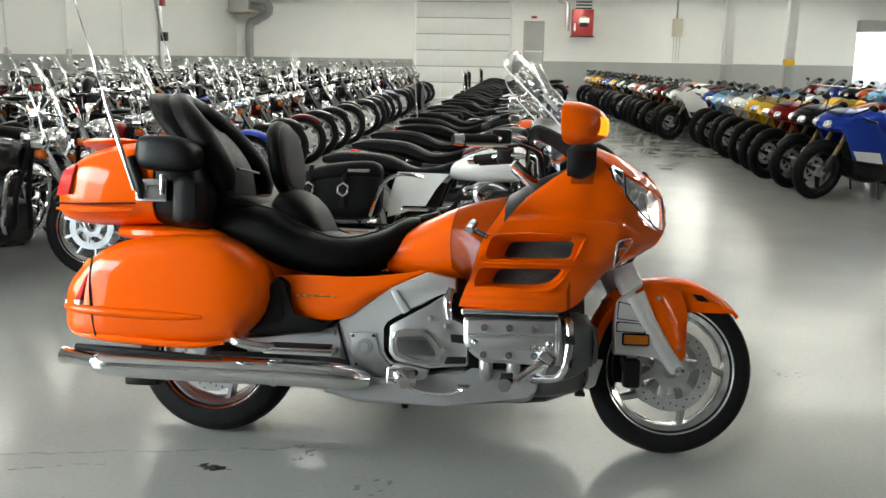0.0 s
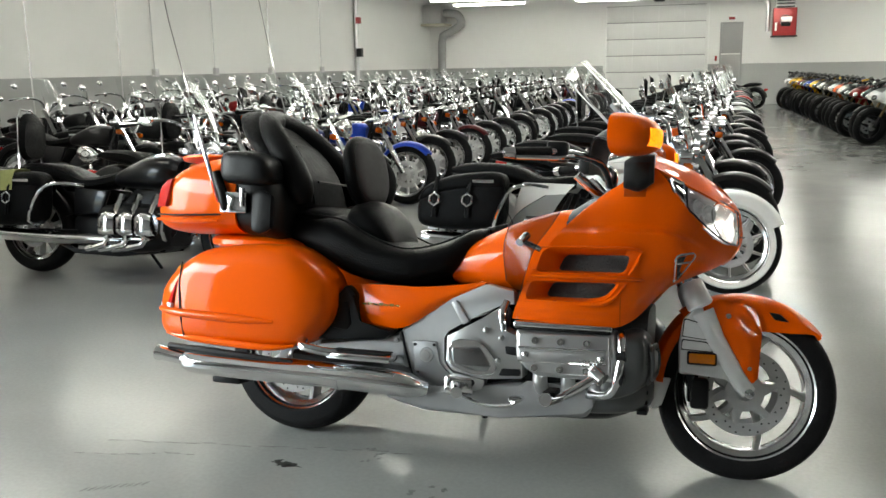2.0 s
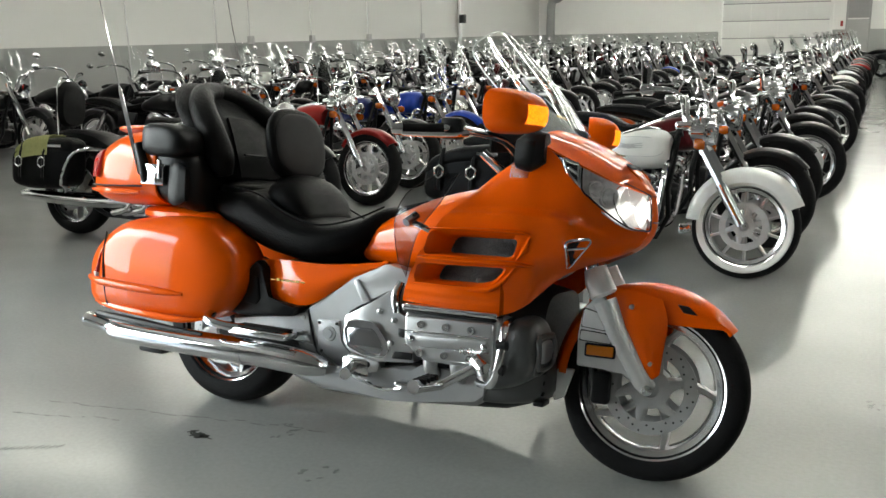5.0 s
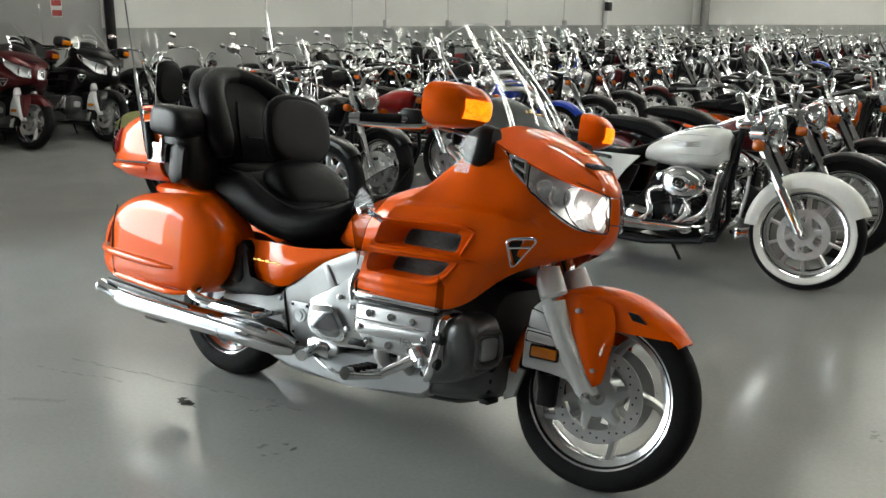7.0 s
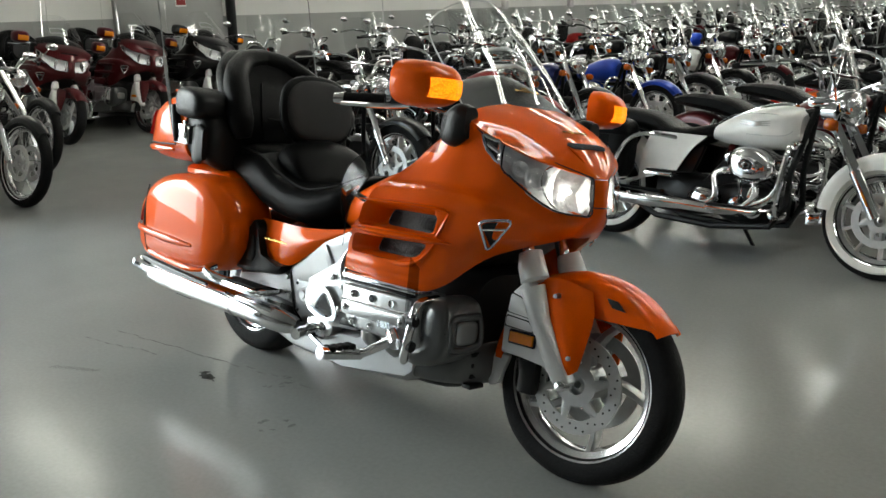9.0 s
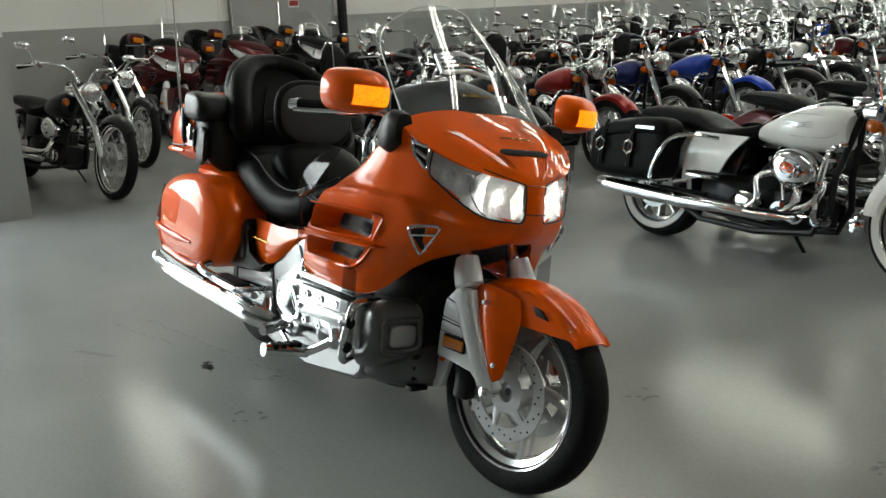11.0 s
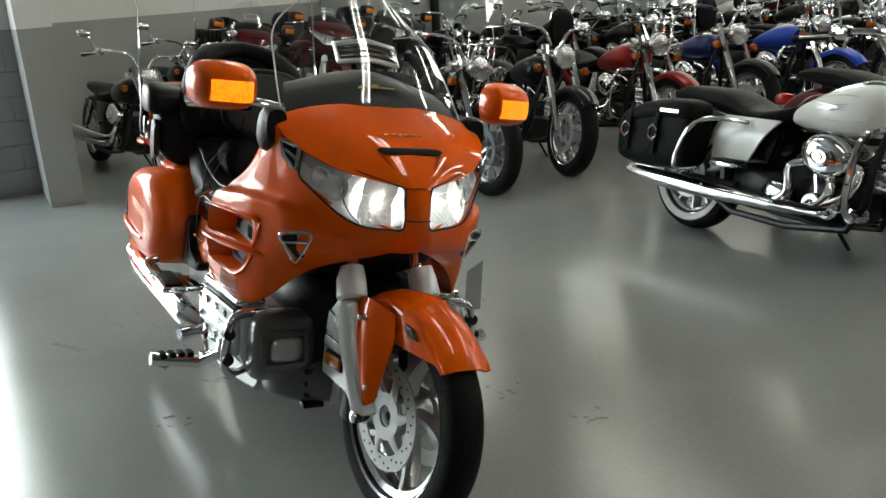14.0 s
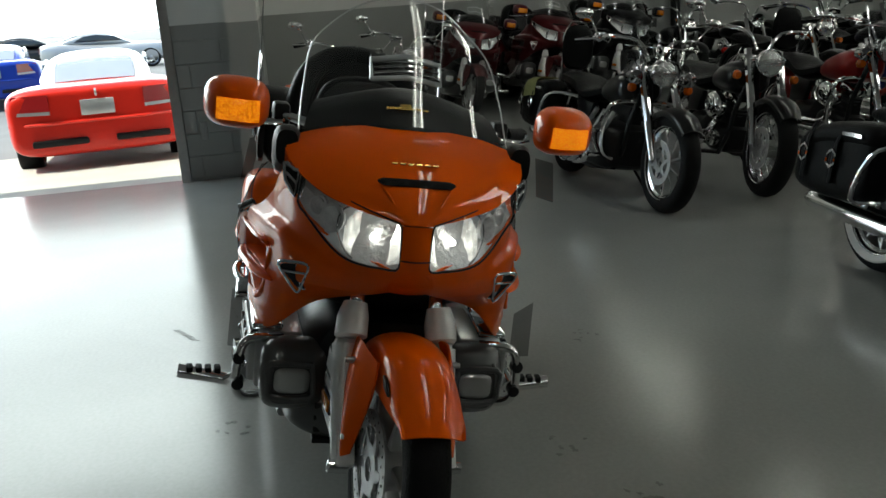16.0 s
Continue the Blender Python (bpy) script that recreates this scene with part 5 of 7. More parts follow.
BOWL = mat("headlamp bowl", (0.8, 0.81, 0.83), 0.2, 0.4, 0.3, 0.2, 50, 0.6, 70)
SILVER_RIM = mat("silver wheel", (0.58, 0.58, 0.58), 0.32, 1.0, 0, 0.04, 12, rvar=0.03)
BELLY = mat("grey belly paint", (0.34, 0.343, 0.347), 0.33, 0.55, 0.3, 0.06, 30)
GREYPLATE = mat("grey plate", (0.28, 0.283, 0.29), 0.45, 0.5, 0, 0.08, 30)
STEELHEAD = mat("polished head", (0.5, 0.505, 0.51), 0.32, 0.85, 0, 0.06, 15, rvar=0.03)
LEAN = -10.5
hero = touring_motorcycle("touring_motorcycle", "orange pearl touring motorcycle with chrome engine, standing on the painted floor", ORANGE, m=pose(0, -0.01, 0, LEAN, 0, 0))

# ---- cruisers ----
FINS = mat("dark finned metal", (0.06, 0.06, 0.062), 0.4, 0.6, 0, 0.2, 20)
ROWSCREEN = glass("row screen", (0.9, 0.92, 0.92), 0.07)
CLOTH = mat("yellow green cloth", (0.32, 0.33, 0.13), 0.9, 0, 0, 0.2, 40, 0.5, 200)


def engine_v(T, x, z, fins=7, far=False):
    """A V engine: crankcase, two finned cylinders, rocker boxes, air cleaner."""
    case = part("crankcase", blob([(x - 0.2, z - 0.1, z + 0.05, 0.09, 4), (x - 0.1, z - 0.14, z + 0.08, 0.13, 4), (x + 0.08, z - 0.14, z + 0.08, 0.13, 4), (x + 0.18, z - 0.1, z + 0.04, 0.08, 4)], 16, 2), DARK, T)
    for s in (-1, 1):
        d = V(s * 0.38, 0, 1).normalized()
        prof = []
        for i in range(fins):
            h = 0.07 + i * 0.022
            prof += [(0.062, h), (0.062, h + 0.008), (0.088, h + 0.009), (0.088, h + 0.017)]
        cyl = moved(lathe([(0.0, 0.02), (0.06, 0.03)] + prof + [(0.05, 0.07 + fins * 0.022), (0.0, 0.07 + fins * 0.022)], (0, 0, 0), 16, closed=False), Matrix.Translation((x, 0, z)) @ d.to_track_quat("Y", "Z").to_matrix().to_4x4())
        part("cylinder", cyl, FINS, T)
        top = V(x, 0, z) + d * (0.09 + fins * 0.022)
        part("rocker_box", moved(box(-0.08, 0.08, -0.07, 0.07, -0.025, 0.045, 0.02), Matrix.Translation(top) @ pose(0, 0, 0, 0, s * 20.8, 0)), CHROME, T)
    if not far:
        part("timing_cover", lathe([(0.001, -0.165), (0.05, -0.16), (0.06, -0.15), (0.06, -0.11), (0.001, -0.11)], (x + 0.06, 0, z - 0.04), 18), CHROME, case)
    part("primary_cover", blob([(x - 0.3, z - 0.1, z + 0.03, 0.03, 3), (x - 0.2, z - 0.13, z + 0.06, 0.04, 3), (x + 0.1, z - 0.13, z + 0.06, 0.04, 3), (x + 0.2, z - 0.08, z + 0.03, 0.03, 3)], 16, 2, 0.15), CHROME, case)
    air = part("air_cleaner", moved(lathe([(0.001, -0.2), (0.012, -0.2), (0.016, -0.194), (0.028, -0.194), (0.032, -0.2), (0.042, -0.198), (0.048, -0.186), (0.062, -0.184), (0.078, -0.178), (0.092, -0.165), (0.097, -0.15), (0.097, -0.115), (0.001, -0.115)], (0, 0, 0), 22), Matrix.Translation((x + 0.02, 0, z + 0.19)) @ pose(0, 0, 0, 0, 12, 0) @ Matrix.Diagonal((1.4, 1.05, 1.0, 1))), CHROME, T)
    if not far:
        part("intake", tube([(x, -0.02, z + 0.2), (x, -0.13, z + 0.2)], 0.04, 10), CHROME, air)
    return case


def cruiser(name, label, paint, group="parked cruisers", shield=True, bags=True, back=False, wire=False, white_tyre=False, rake=0.0, n=28, flat=False, apes=False, fine=False, far=False):
    """Faces +x, stands upright over its middle."""
    T = thing(name, label, "motorcycle", group)
    fx, rx = 0.82 + rake, -0.8
    fr, rr = ((0.308, 0.308) if fine else (0.318, 0.312)) if not rake else (0.335, 0.31)
    k = 48 if fine else n
    wheel(T, "front_wheel", (fx, 0, fr), fr, 0.125 if not rake else 0.09, 0.222 if not rake else 0.27, "wire" if wire else "thin", 10, 0.14, (-1,) if far else (-1, 1), SILVER_RIM, k, white_tyre)
    wheel(T, "rear_wheel", (rx, 0, rr), rr, 0.15, 0.21, "wire" if wire else "thin", 10, 0.13, () if far else (-1,), SILVER_RIM, k, white_tyre)
    part("front_fender", arc_fender((fx, 0, fr), fr + (0.026 if fine else 0.022), (24 if fine else 42), (176 if fine else 145), 0.085 if not rake else 0.06, 0.08 if fine else 0.05, 16 if fine else 9, 0.25), PAINT["black"] if wire and not rake else paint, T)
    part("rear_fender", arc_fender((rx, 0, rr), rr + 0.04, 20, 175, 0.1, 0.08, 16 if fine else 9, 0.15), paint, T)
    hx, hz = 0.43, 0.93
    for y in (-0.11, 0.11):
        leg = part("fork_leg", tube([(fx - 0.01, y, fr + 0.01), (fx - 0.14, y, fr + 0.235)] + ([(hx + 0.02, y, hz)] if far else []), [0.03, 0.034] + ([0.03] if far else []), 8 if far else 10), CHROME, T)
        if not far:
            part("fork_tube", tube([(fx - 0.13, y, fr + 0.22), (hx + 0.02, y, hz)], 0.027, 8), CHROME, leg)
    if not far:
        part("triple_clamp", box(hx - 0.03, hx + 0.07, -0.15, 0.15, hz - 0.08, hz - 0.03, 0.015), CHROME, T)
    lampz = hz - 0.07
    head = part("headlamp", lathe([(0.001, -0.12), (0.05, -0.1), (0.085, -0.03), (0.092, 0.03), (0.088, 0.045), (0.075, 0.03), (0.001, 0.02)], (0, 0, 0), 20), CHROME, T)
    head.matrix_basis = Matrix.Translation((hx + 0.14, 0, lampz)) @ pose(0, 0, 0, 0, 0, -90)
    if not far:
        part("headlamp_lens", lathe([(0.001, 0.05), (0.05, 0.046), (0.08, 0.034), (0.001, 0.03)], (0, 0, 0), 18), REFLECT, head)
    for s in (-1, 1):
        if (shield or fine) and not far:
            sp = part("spot_lamp", lathe([(0.001, -0.07), (0.04, -0.05), (0.052, 0.02), (0.045, 0.028), (0.001, 0.034)], (0, 0, 0), 14), CHROME, T)
            sp.matrix_basis = Matrix.Translation((hx + 0.13, s * 0.19, lampz - 0.03)) @ pose(0, 0, 0, 0, 0, -90)
        if not far:
            part("turn_signal", blob([(hx + 0.1, lampz - 0.12, lampz - 0.07, 0.02, 2.3), (hx + 0.135, lampz - 0.13, lampz - 0.065, 0.03, 2.3), (hx + 0.16, lampz - 0.12, lampz - 0.075, 0.02, 2.3)], 10, 2, s * 0.2), AMBER_DULL, T)
        bars = [(hx, s * 0.04, hz), (hx - 0.02, s * 0.12, hz + (0.12 if not apes else 0.32)), (hx - 0.1, s * 0.3, hz + (0.14 if not apes else 0.36)), (hx - 0.28, s * 0.4, hz + (0.1 if not apes else 0.3))]
        bar = part("handlebar", tube(bars, 0.0135, 8, 3), CHROME, T)
        gz = bars[-1][2]
        if not far:
            part("grip", tube([(hx - 0.2, s * 0.36, gz + 0.02), (hx - 0.33, s * 0.425, gz - 0.01)], 0.018, 8), RUBBER, bar)
        if not far:
            part("lever", tube([(hx - 0.12, s * 0.36, gz + 0.02), (hx - 0.27, s * 0.46, gz)], 0.007, 6), CHROME, bar)
        if not far:
            part("control_box", box(hx - 0.2, hx - 0.12, s * 0.33 - 0.03, s * 0.33 + 0.03, gz, gz + 0.06, 0.012, 1), CHROME, bar)
        mir = part("mirror", moved(blob([(-0.012, -0.028, 0.028, 0.045, 2.2), (0, -0.036, 0.036, 0.065, 2.2), (0.014, -0.02, 0.02, 0.035, 2.2)], 14, 2), Matrix.Translation((hx - 0.14, s * 0.47, gz + 0.17))), CHROME, bar)
        if not far:
            part("mirror_stem", tube([(hx - 0.15, s * 0.35, gz + 0.03), (hx - 0.12, s * 0.42, gz + 0.13), (hx - 0.13, s * 0.46, gz + 0.16)], 0.006, 6), CHROME, bar)
    part("tank", blob([(-0.17, 0.645, 0.70, 0.06, 2.4), (-0.08, 0.625, 0.755, 0.12, 2.4), (0.06, 0.615, 0.815, 0.16, 2.5), (0.2, 0.61, 0.85, 0.168, 2.6), (0.31, 0.625, 0.85, 0.15, 2.6), (0.365, 0.66, 0.815, 0.1, 2.5)], 20 if fine else 14, 3), paint, T)
    if not far:
        part("tank_console", blob([(-0.06, 0.745, 0.78, 0.03, 3), (0.08, 0.805, 0.838, 0.045, 3), (0.22, 0.84, 0.872, 0.045, 3), (0.29, 0.84, 0.862, 0.03, 3)], 12, 2), CHROME, T)
    if fine:
        for s in (-1, 1):
            bd = part("tank_badge", blob([(0.1, 0.735, 0.75, 0.003, 3), (0.14, 0.727, 0.758, 0.005, 3), (0.18, 0.735, 0.75, 0.003, 3)], 10, 2, s * 0.168), STEEL, T)
            for dx in (-0.085, 0.085):
                for dz in (-0.008, 0.0, 0.008):
                    part("badge_wing", tube([(0.14, s * 0.169, 0.742 + dz), (0.14 + dx, s * 0.166, 0.75 + dz * 1.6)], [0.005, 0.0015], 5), STEEL, bd)
            part("tank_pinstripe", tube([(-0.1, s * 0.1, 0.735), (0.02, s * 0.155, 0.785), (0.18, s * 0.158, 0.8), (0.3, s * 0.14, 0.79), (0.34, s * 0.12, 0.74), (0.3, s * 0.15, 0.69), (0.1, s * 0.165, 0.685)], 0.0016, 5, 4), PAINT["silver"], T)
            for i in range(2):
                part("cylinder_head", moved(box(-0.075, 0.075, -0.105, 0.105, -0.03, 0.02, 0.012), Matrix.Translation((0.12 + (-0.095, 0.095)[i], 0, 0.57)) @ pose(0, 0, 0, 0, (-21, 21)[i], 0)), CHROME, T)
            part("cam_cover", lathe([(0.001, -0.175), (0.022, -0.175), (0.026, -0.168), (0.05, -0.166), (0.058, -0.155), (0.058, -0.12), (0.001, -0.12)], (0.1, 0, 0.29), 20), CHROME, T)
            part("gearbox_cover", blob([(-0.2, 0.26, 0.33, 0.02, 3), (-0.15, 0.24, 0.37, 0.035, 3), (-0.05, 0.24, 0.36, 0.035, 3), (-0.01, 0.26, 0.33, 0.02, 3)], 14, 3, -0.15), CHROME, T)
            part("oil_filter", lathe([(0.001, -0.14), (0.034, -0.135), (0.036, -0.05), (0.001, -0.05)], (0.3, 0, 0.27), 16), CHROME, T)
            part("shift_rod", tube([(-0.05, s * 0.2, 0.27), (0.28, s * 0.2, 0.285), (0.34, s * 0.22, 0.33)], 0.007, 6, 3), CHROME, T)
    seat = part("seat", blob([(-0.98, 0.71, 0.76, 0.08, 3), (-0.85, 0.69, 0.79, 0.12, 3), (-0.62, 0.66, 0.785, 0.14, 3), (-0.5, 0.63, 0.76, 0.15, 2.8), (-0.36, 0.60, 0.70, 0.17, 2.8), (-0.22, 0.61, 0.71, 0.14, 2.8), (-0.1, 0.66, 0.75, 0.07, 2.8)], 18 if fine else 12, 3), LEATHER, T)
    if back:
        part("backrest", blob([(-0.93, 0.82, 1.12, 0.09, 3), (-0.9, 0.80, 1.15, 0.13, 3), (-0.86, 0.82, 1.1, 0.11, 3)], 16, 2), LEATHER, T)
        part("sissy_bar", join(tube([(-0.88, -0.12, 0.6), (-0.93, -0.1, 1.1), (-0.95, 0, 1.17), (-0.93, 0.1, 1.1), (-0.88, 0.12, 0.6)], 0.008, 6, 2)), CHROME, T)
    for s in (-1, 1):
        if s < 0 or not far:
            part("side_cover", plate([(-0.42, 0.42), (-0.2, 0.44), (-0.14, 0.6), (-0.42, 0.62)], s * 0.13 - 0.02, s * 0.13 + 0.02, 0.012), PAINT["black"], T)
    part("frame", join(tube([(0.40, 0, 0.86), (0.34, 0.08, 0.5), (0.28, 0.12, 0.2), (-0.4, 0.14, 0.17), (-0.62, 0.12, 0.3)], 0.018, 8, 2), tube([(0.40, 0, 0.86), (0.34, -0.08, 0.5), (0.28, -0.12, 0.2), (-0.4, -0.14, 0.17), (-0.62, -0.12, 0.3)], 0.018, 8, 2), tube([(0.42, 0, 0.84), (-0.3, 0, 0.62), (-0.8, 0.0, 0.6)], 0.024, 8)), DARK, T)
    if not far:
        part("swingarm", join(tube([(-0.4, -0.12, 0.3), (-0.8, -0.12, 0.3)], 0.022, 8), tube([(-0.4, 0.12, 0.3), (-0.8, 0.12, 0.3)], 0.022, 8)), DARK, T)
    # its front end is added dark fill, shading the gaps by the cylinders
    part("gearbox", blob([(-0.45, 0.2, 0.42, 0.1, 4), (-0.3, 0.19, 0.45, 0.13, 4), (-0.15, 0.2, 0.42, 0.12, 4), (0.0, 0.24, 0.62, 0.06, 4), (0.26, 0.3, 0.62, 0.05, 4)], 14, 2), DARK, T)
    for s in () if far else (-1, 1):
        part("shock", join(tube([(-0.72, s * 0.15, 0.33), (-0.58, s * 0.15, 0.62)], 0.02, 8), tube([(-0.69, s * 0.15, 0.39), (-0.61, s * 0.15, 0.55)], 0.032, 10)), CHROME, T)
    if flat:
        core = part("crankcase", blob([(-0.2, 0.2, 0.5, 0.18, 4), (0.0, 0.17, 0.52, 0.24, 4), (0.25, 0.18, 0.5, 0.24, 4), (0.34, 0.22, 0.46, 0.16, 4)], 18, 2), DARK, T)
        for s in (-1, 1):
            for i in range(3):
                part("cylinder", blob([(-0.09 + i * 0.14, 0.3, 0.44, 0.05, 4), (-0.03 + i * 0.14, 0.29, 0.46, 0.07, 4), (0.03 + i * 0.14, 0.3, 0.44, 0.05, 4)], 14, 2, s * 0.29), CHROME, core)
                part("header_pipe", tube([(-0.03 + i * 0.14, s * 0.32, 0.3), (-0.03 + i * 0.14, s * 0.34, 0.24), (-0.2 + i * 0.1, s * 0.3, 0.2)], 0.02, 8, 2), CHROME, core)
                part("intake_pipe", tube([(-0.03 + i * 0.14, s * 0.22, 0.44), (-0.03 + i * 0.14, s * 0.15, 0.57)], 0.026, 8), CHROME, core)
    else:
        engine_v(T, 0.12, 0.33, 5 if far else 7, far)
    for i, (y, z) in enumerate(((-0.2, 0.25), (-0.235, 0.31)) if not bags else ((-0.22, 0.265), (0.22, 0.265))):
        s = -1 if y < 0 else 1
        part("exhaust", tube([(0.12, s * 0.1, 0.47), (0.2, s * 0.17, 0.36), (0.1, s * 0.2, z), (-0.2, y, z), (-0.5, y, z), (-1.05 if bags else -0.9, y, z + 0.02), (-1.12 if bags else -0.93, y, z + 0.022)], [0.022, 0.023, 0.026, 0.034, 0.046, 0.046, 0.04], 14 if fine else 10, 3), CHROME, T)
    part("tail_lamp", blob([(-1.17, 0.55, 0.61, 0.05, 3), (-1.13, 0.54, 0.62, 0.06, 3), (-1.1, 0.55, 0.61, 0.05, 3)], 12, 2), RED, T)
    for s in (-1, 1):
        if far:
            pass
        else:
            board = part("footboard", box(-0.02, 0.27, s * 0.27 - 0.05, s * 0.27 + 0.05, 0.265, 0.29, 0.01, 1), CHROME, T)
        if not far:
            part("board_pad", box(0.0, 0.25, s * 0.27 - 0.042, s * 0.27 + 0.042, 0.291, 0.298, 0.003, 1), RUBBER, board)
        if (bags or shield) and not far:
            part("crash_bar", tube([(0.36, s * 0.05, 0.66), (0.38, s * 0.2, 0.65), (0.385, s * 0.27, 0.58), (0.36, s * 0.27, 0.36), (0.33, s * 0.2, 0.28), (0.3, s * 0.1, 0.26)], 0.016, 8, 3), CHROME, T)
        if bags:
            bag = part("saddlebag", blob([(-1.13, 0.40, 0.50, 0.05, 3), (-1.10, 0.365, 0.575, 0.085, 3.4), (-1.0, 0.345, 0.645, 0.1, 3.6), (-0.85, 0.34, 0.685, 0.105, 3.8), (-0.66, 0.35, 0.705, 0.1, 3.8), (-0.57, 0.38, 0.69, 0.085, 3.6), (-0.545, 0.43, 0.64, 0.055, 3)], 22, 3, s * 0.27), LEATHER, T)
            if not far:
                part("bag_lid", blob([(-1.12, 0.50, 0.555, 0.07, 3), (-1.07, 0.525, 0.625, 0.1, 3), (-0.97, 0.56, 0.672, 0.11, 3), (-0.85, 0.585, 0.702, 0.114, 3), (-0.66, 0.60, 0.722, 0.108, 3), (-0.57, 0.60, 0.708, 0.09, 3), (-0.545, 0.61, 0.67, 0.06, 3)], 18, 3, s * 0.27), LEATHER, bag)
                part("bag_plate", box(-0.75, -0.61, s * 0.379 - 0.003, s * 0.379 + 0.003, 0.645, 0.665, 0.002, 1), CHROME, bag)
            for bx in (-0.98, -0.76):
                if not far:
                    part("strap", tube([(bx, s * 0.36, 0.68), (bx - 0.01, s * 0.385, 0.6), (bx - 0.02, s * 0.385, 0.42)], 0.018, 6, 2, True, 0.4), LEATHER, bag)
                if not far:
                    part("buckle", tube([(bx - 0.045, s * 0.398, 0.515), (bx - 0.015, s * 0.398, 0.495), (bx + 0.015, s * 0.398, 0.515), (bx + 0.017, s * 0.398, 0.555), (bx - 0.012, s * 0.398, 0.575), (bx - 0.043, s * 0.398, 0.555), (bx - 0.045, s * 0.398, 0.515)], 0.0075, 6), CHROME, bag)
            if not far:
                part("bag_rail", tube([(-0.58, s * 0.25, 0.37), (-0.6, s * 0.385, 0.38), (-0.52, s * 0.385, 0.58), (-0.42, s * 0.33, 0.64), (-0.3, s * 0.2, 0.63)], 0.012, 8, 3), CHROME, T)
            if fine:
                part("fender_panel", net([[(-0.52, s * 0.2, 0.37), (-0.28, s * 0.2, 0.44)], [(-0.5, s * 0.22, 0.52), (-0.2, s * 0.2, 0.57)], [(-0.46, s * 0.2, 0.66), (-0.13, s * 0.17, 0.655)]], 4, 0.012), paint, T)
                pad = part("passenger_board", box(-0.42, -0.24, s * 0.27 - 0.05, s * 0.27 + 0.05, 0.41, 0.435, 0.01), CHROME, T)
                part("peg_pad", box(-0.41, -0.25, s * 0.27 - 0.045, s * 0.27 + 0.045, 0.436, 0.446, 0.004), RUBBER, pad)
                part("side_reflector", tube([(0.775, s * 0.138, 0.375), (0.735, s * 0.138, 0.445)], 0.011, 6, 0, True, 0.5), AMBER, T)
                part("fender_tip", plate([(0.455, 0.30), (0.53, 0.31), (0.53, 0.245), (0.46, 0.235)], s * 0.087 - 0.006, s * 0.087 + 0.006, 0.004), CHROME, T)
                part("pushrod_tube", join(tube([(0.14, s * 0.125, 0.34), (0.2, s * 0.1, 0.56)], 0.012, 8), tube([(0.1, s * 0.125, 0.34), (0.03, s * 0.1, 0.56)], 0.012, 8)), CHROME, T)
                part("header_pipe", join(tube([(0.22, s * 0.09, 0.5), (0.31, s * 0.13, 0.46), (0.27, s * 0.17, 0.34), (0.08, s * 0.2, 0.265)], 0.022, 12, 4), tube([(0.02, s * 0.09, 0.48), (-0.06, s * 0.15, 0.45), (-0.02, s * 0.19, 0.33), (-0.1, s * 0.2, 0.27)], 0.022, 12, 4)), CHROME, T)
    if shield:
        w = part("windshield", net([[(hx + 0.11, -0.24, hz), (hx + 0.16, 0, hz - 0.02), (hx + 0.11, 0.24, hz)], [(hx + 0.03, -0.27, hz + 0.2), (hx + 0.09, 0, hz + 0.2), (hx + 0.03, 0.27, hz + 0.2)], [(hx - 0.07, -0.22, hz + 0.40), (hx - 0.03, 0, hz + 0.43), (hx - 0.07, 0.22, hz + 0.40)]], 4), ROWSCREEN, T, "clear windshield")
        w.visible_shadow = False
        for s in (-1, 1):
            part("shield_strut", tube([(hx + 0.12, s * 0.13, hz - 0.1), (hx + 0.1, s * 0.16, hz + 0.05), (hx + 0.04, s * 0.17, hz + 0.22)], 0.011, 6, 2, True, 0.5), CHROME, w)
        if not far:
            part("shield_band", tube([(hx + 0.085, -0.262, hz + 0.09), (hx + 0.135, 0, hz + 0.09), (hx + 0.085, 0.262, hz + 0.09)], 0.01, 6, 3, True, 0.5), CHROME, w)
    if not far:
        part("side_stand", tube([(-0.02, 0.16, 0.18), (0.05, 0.27, 0.0)], 0.011, 6), DARK, T)
    return T


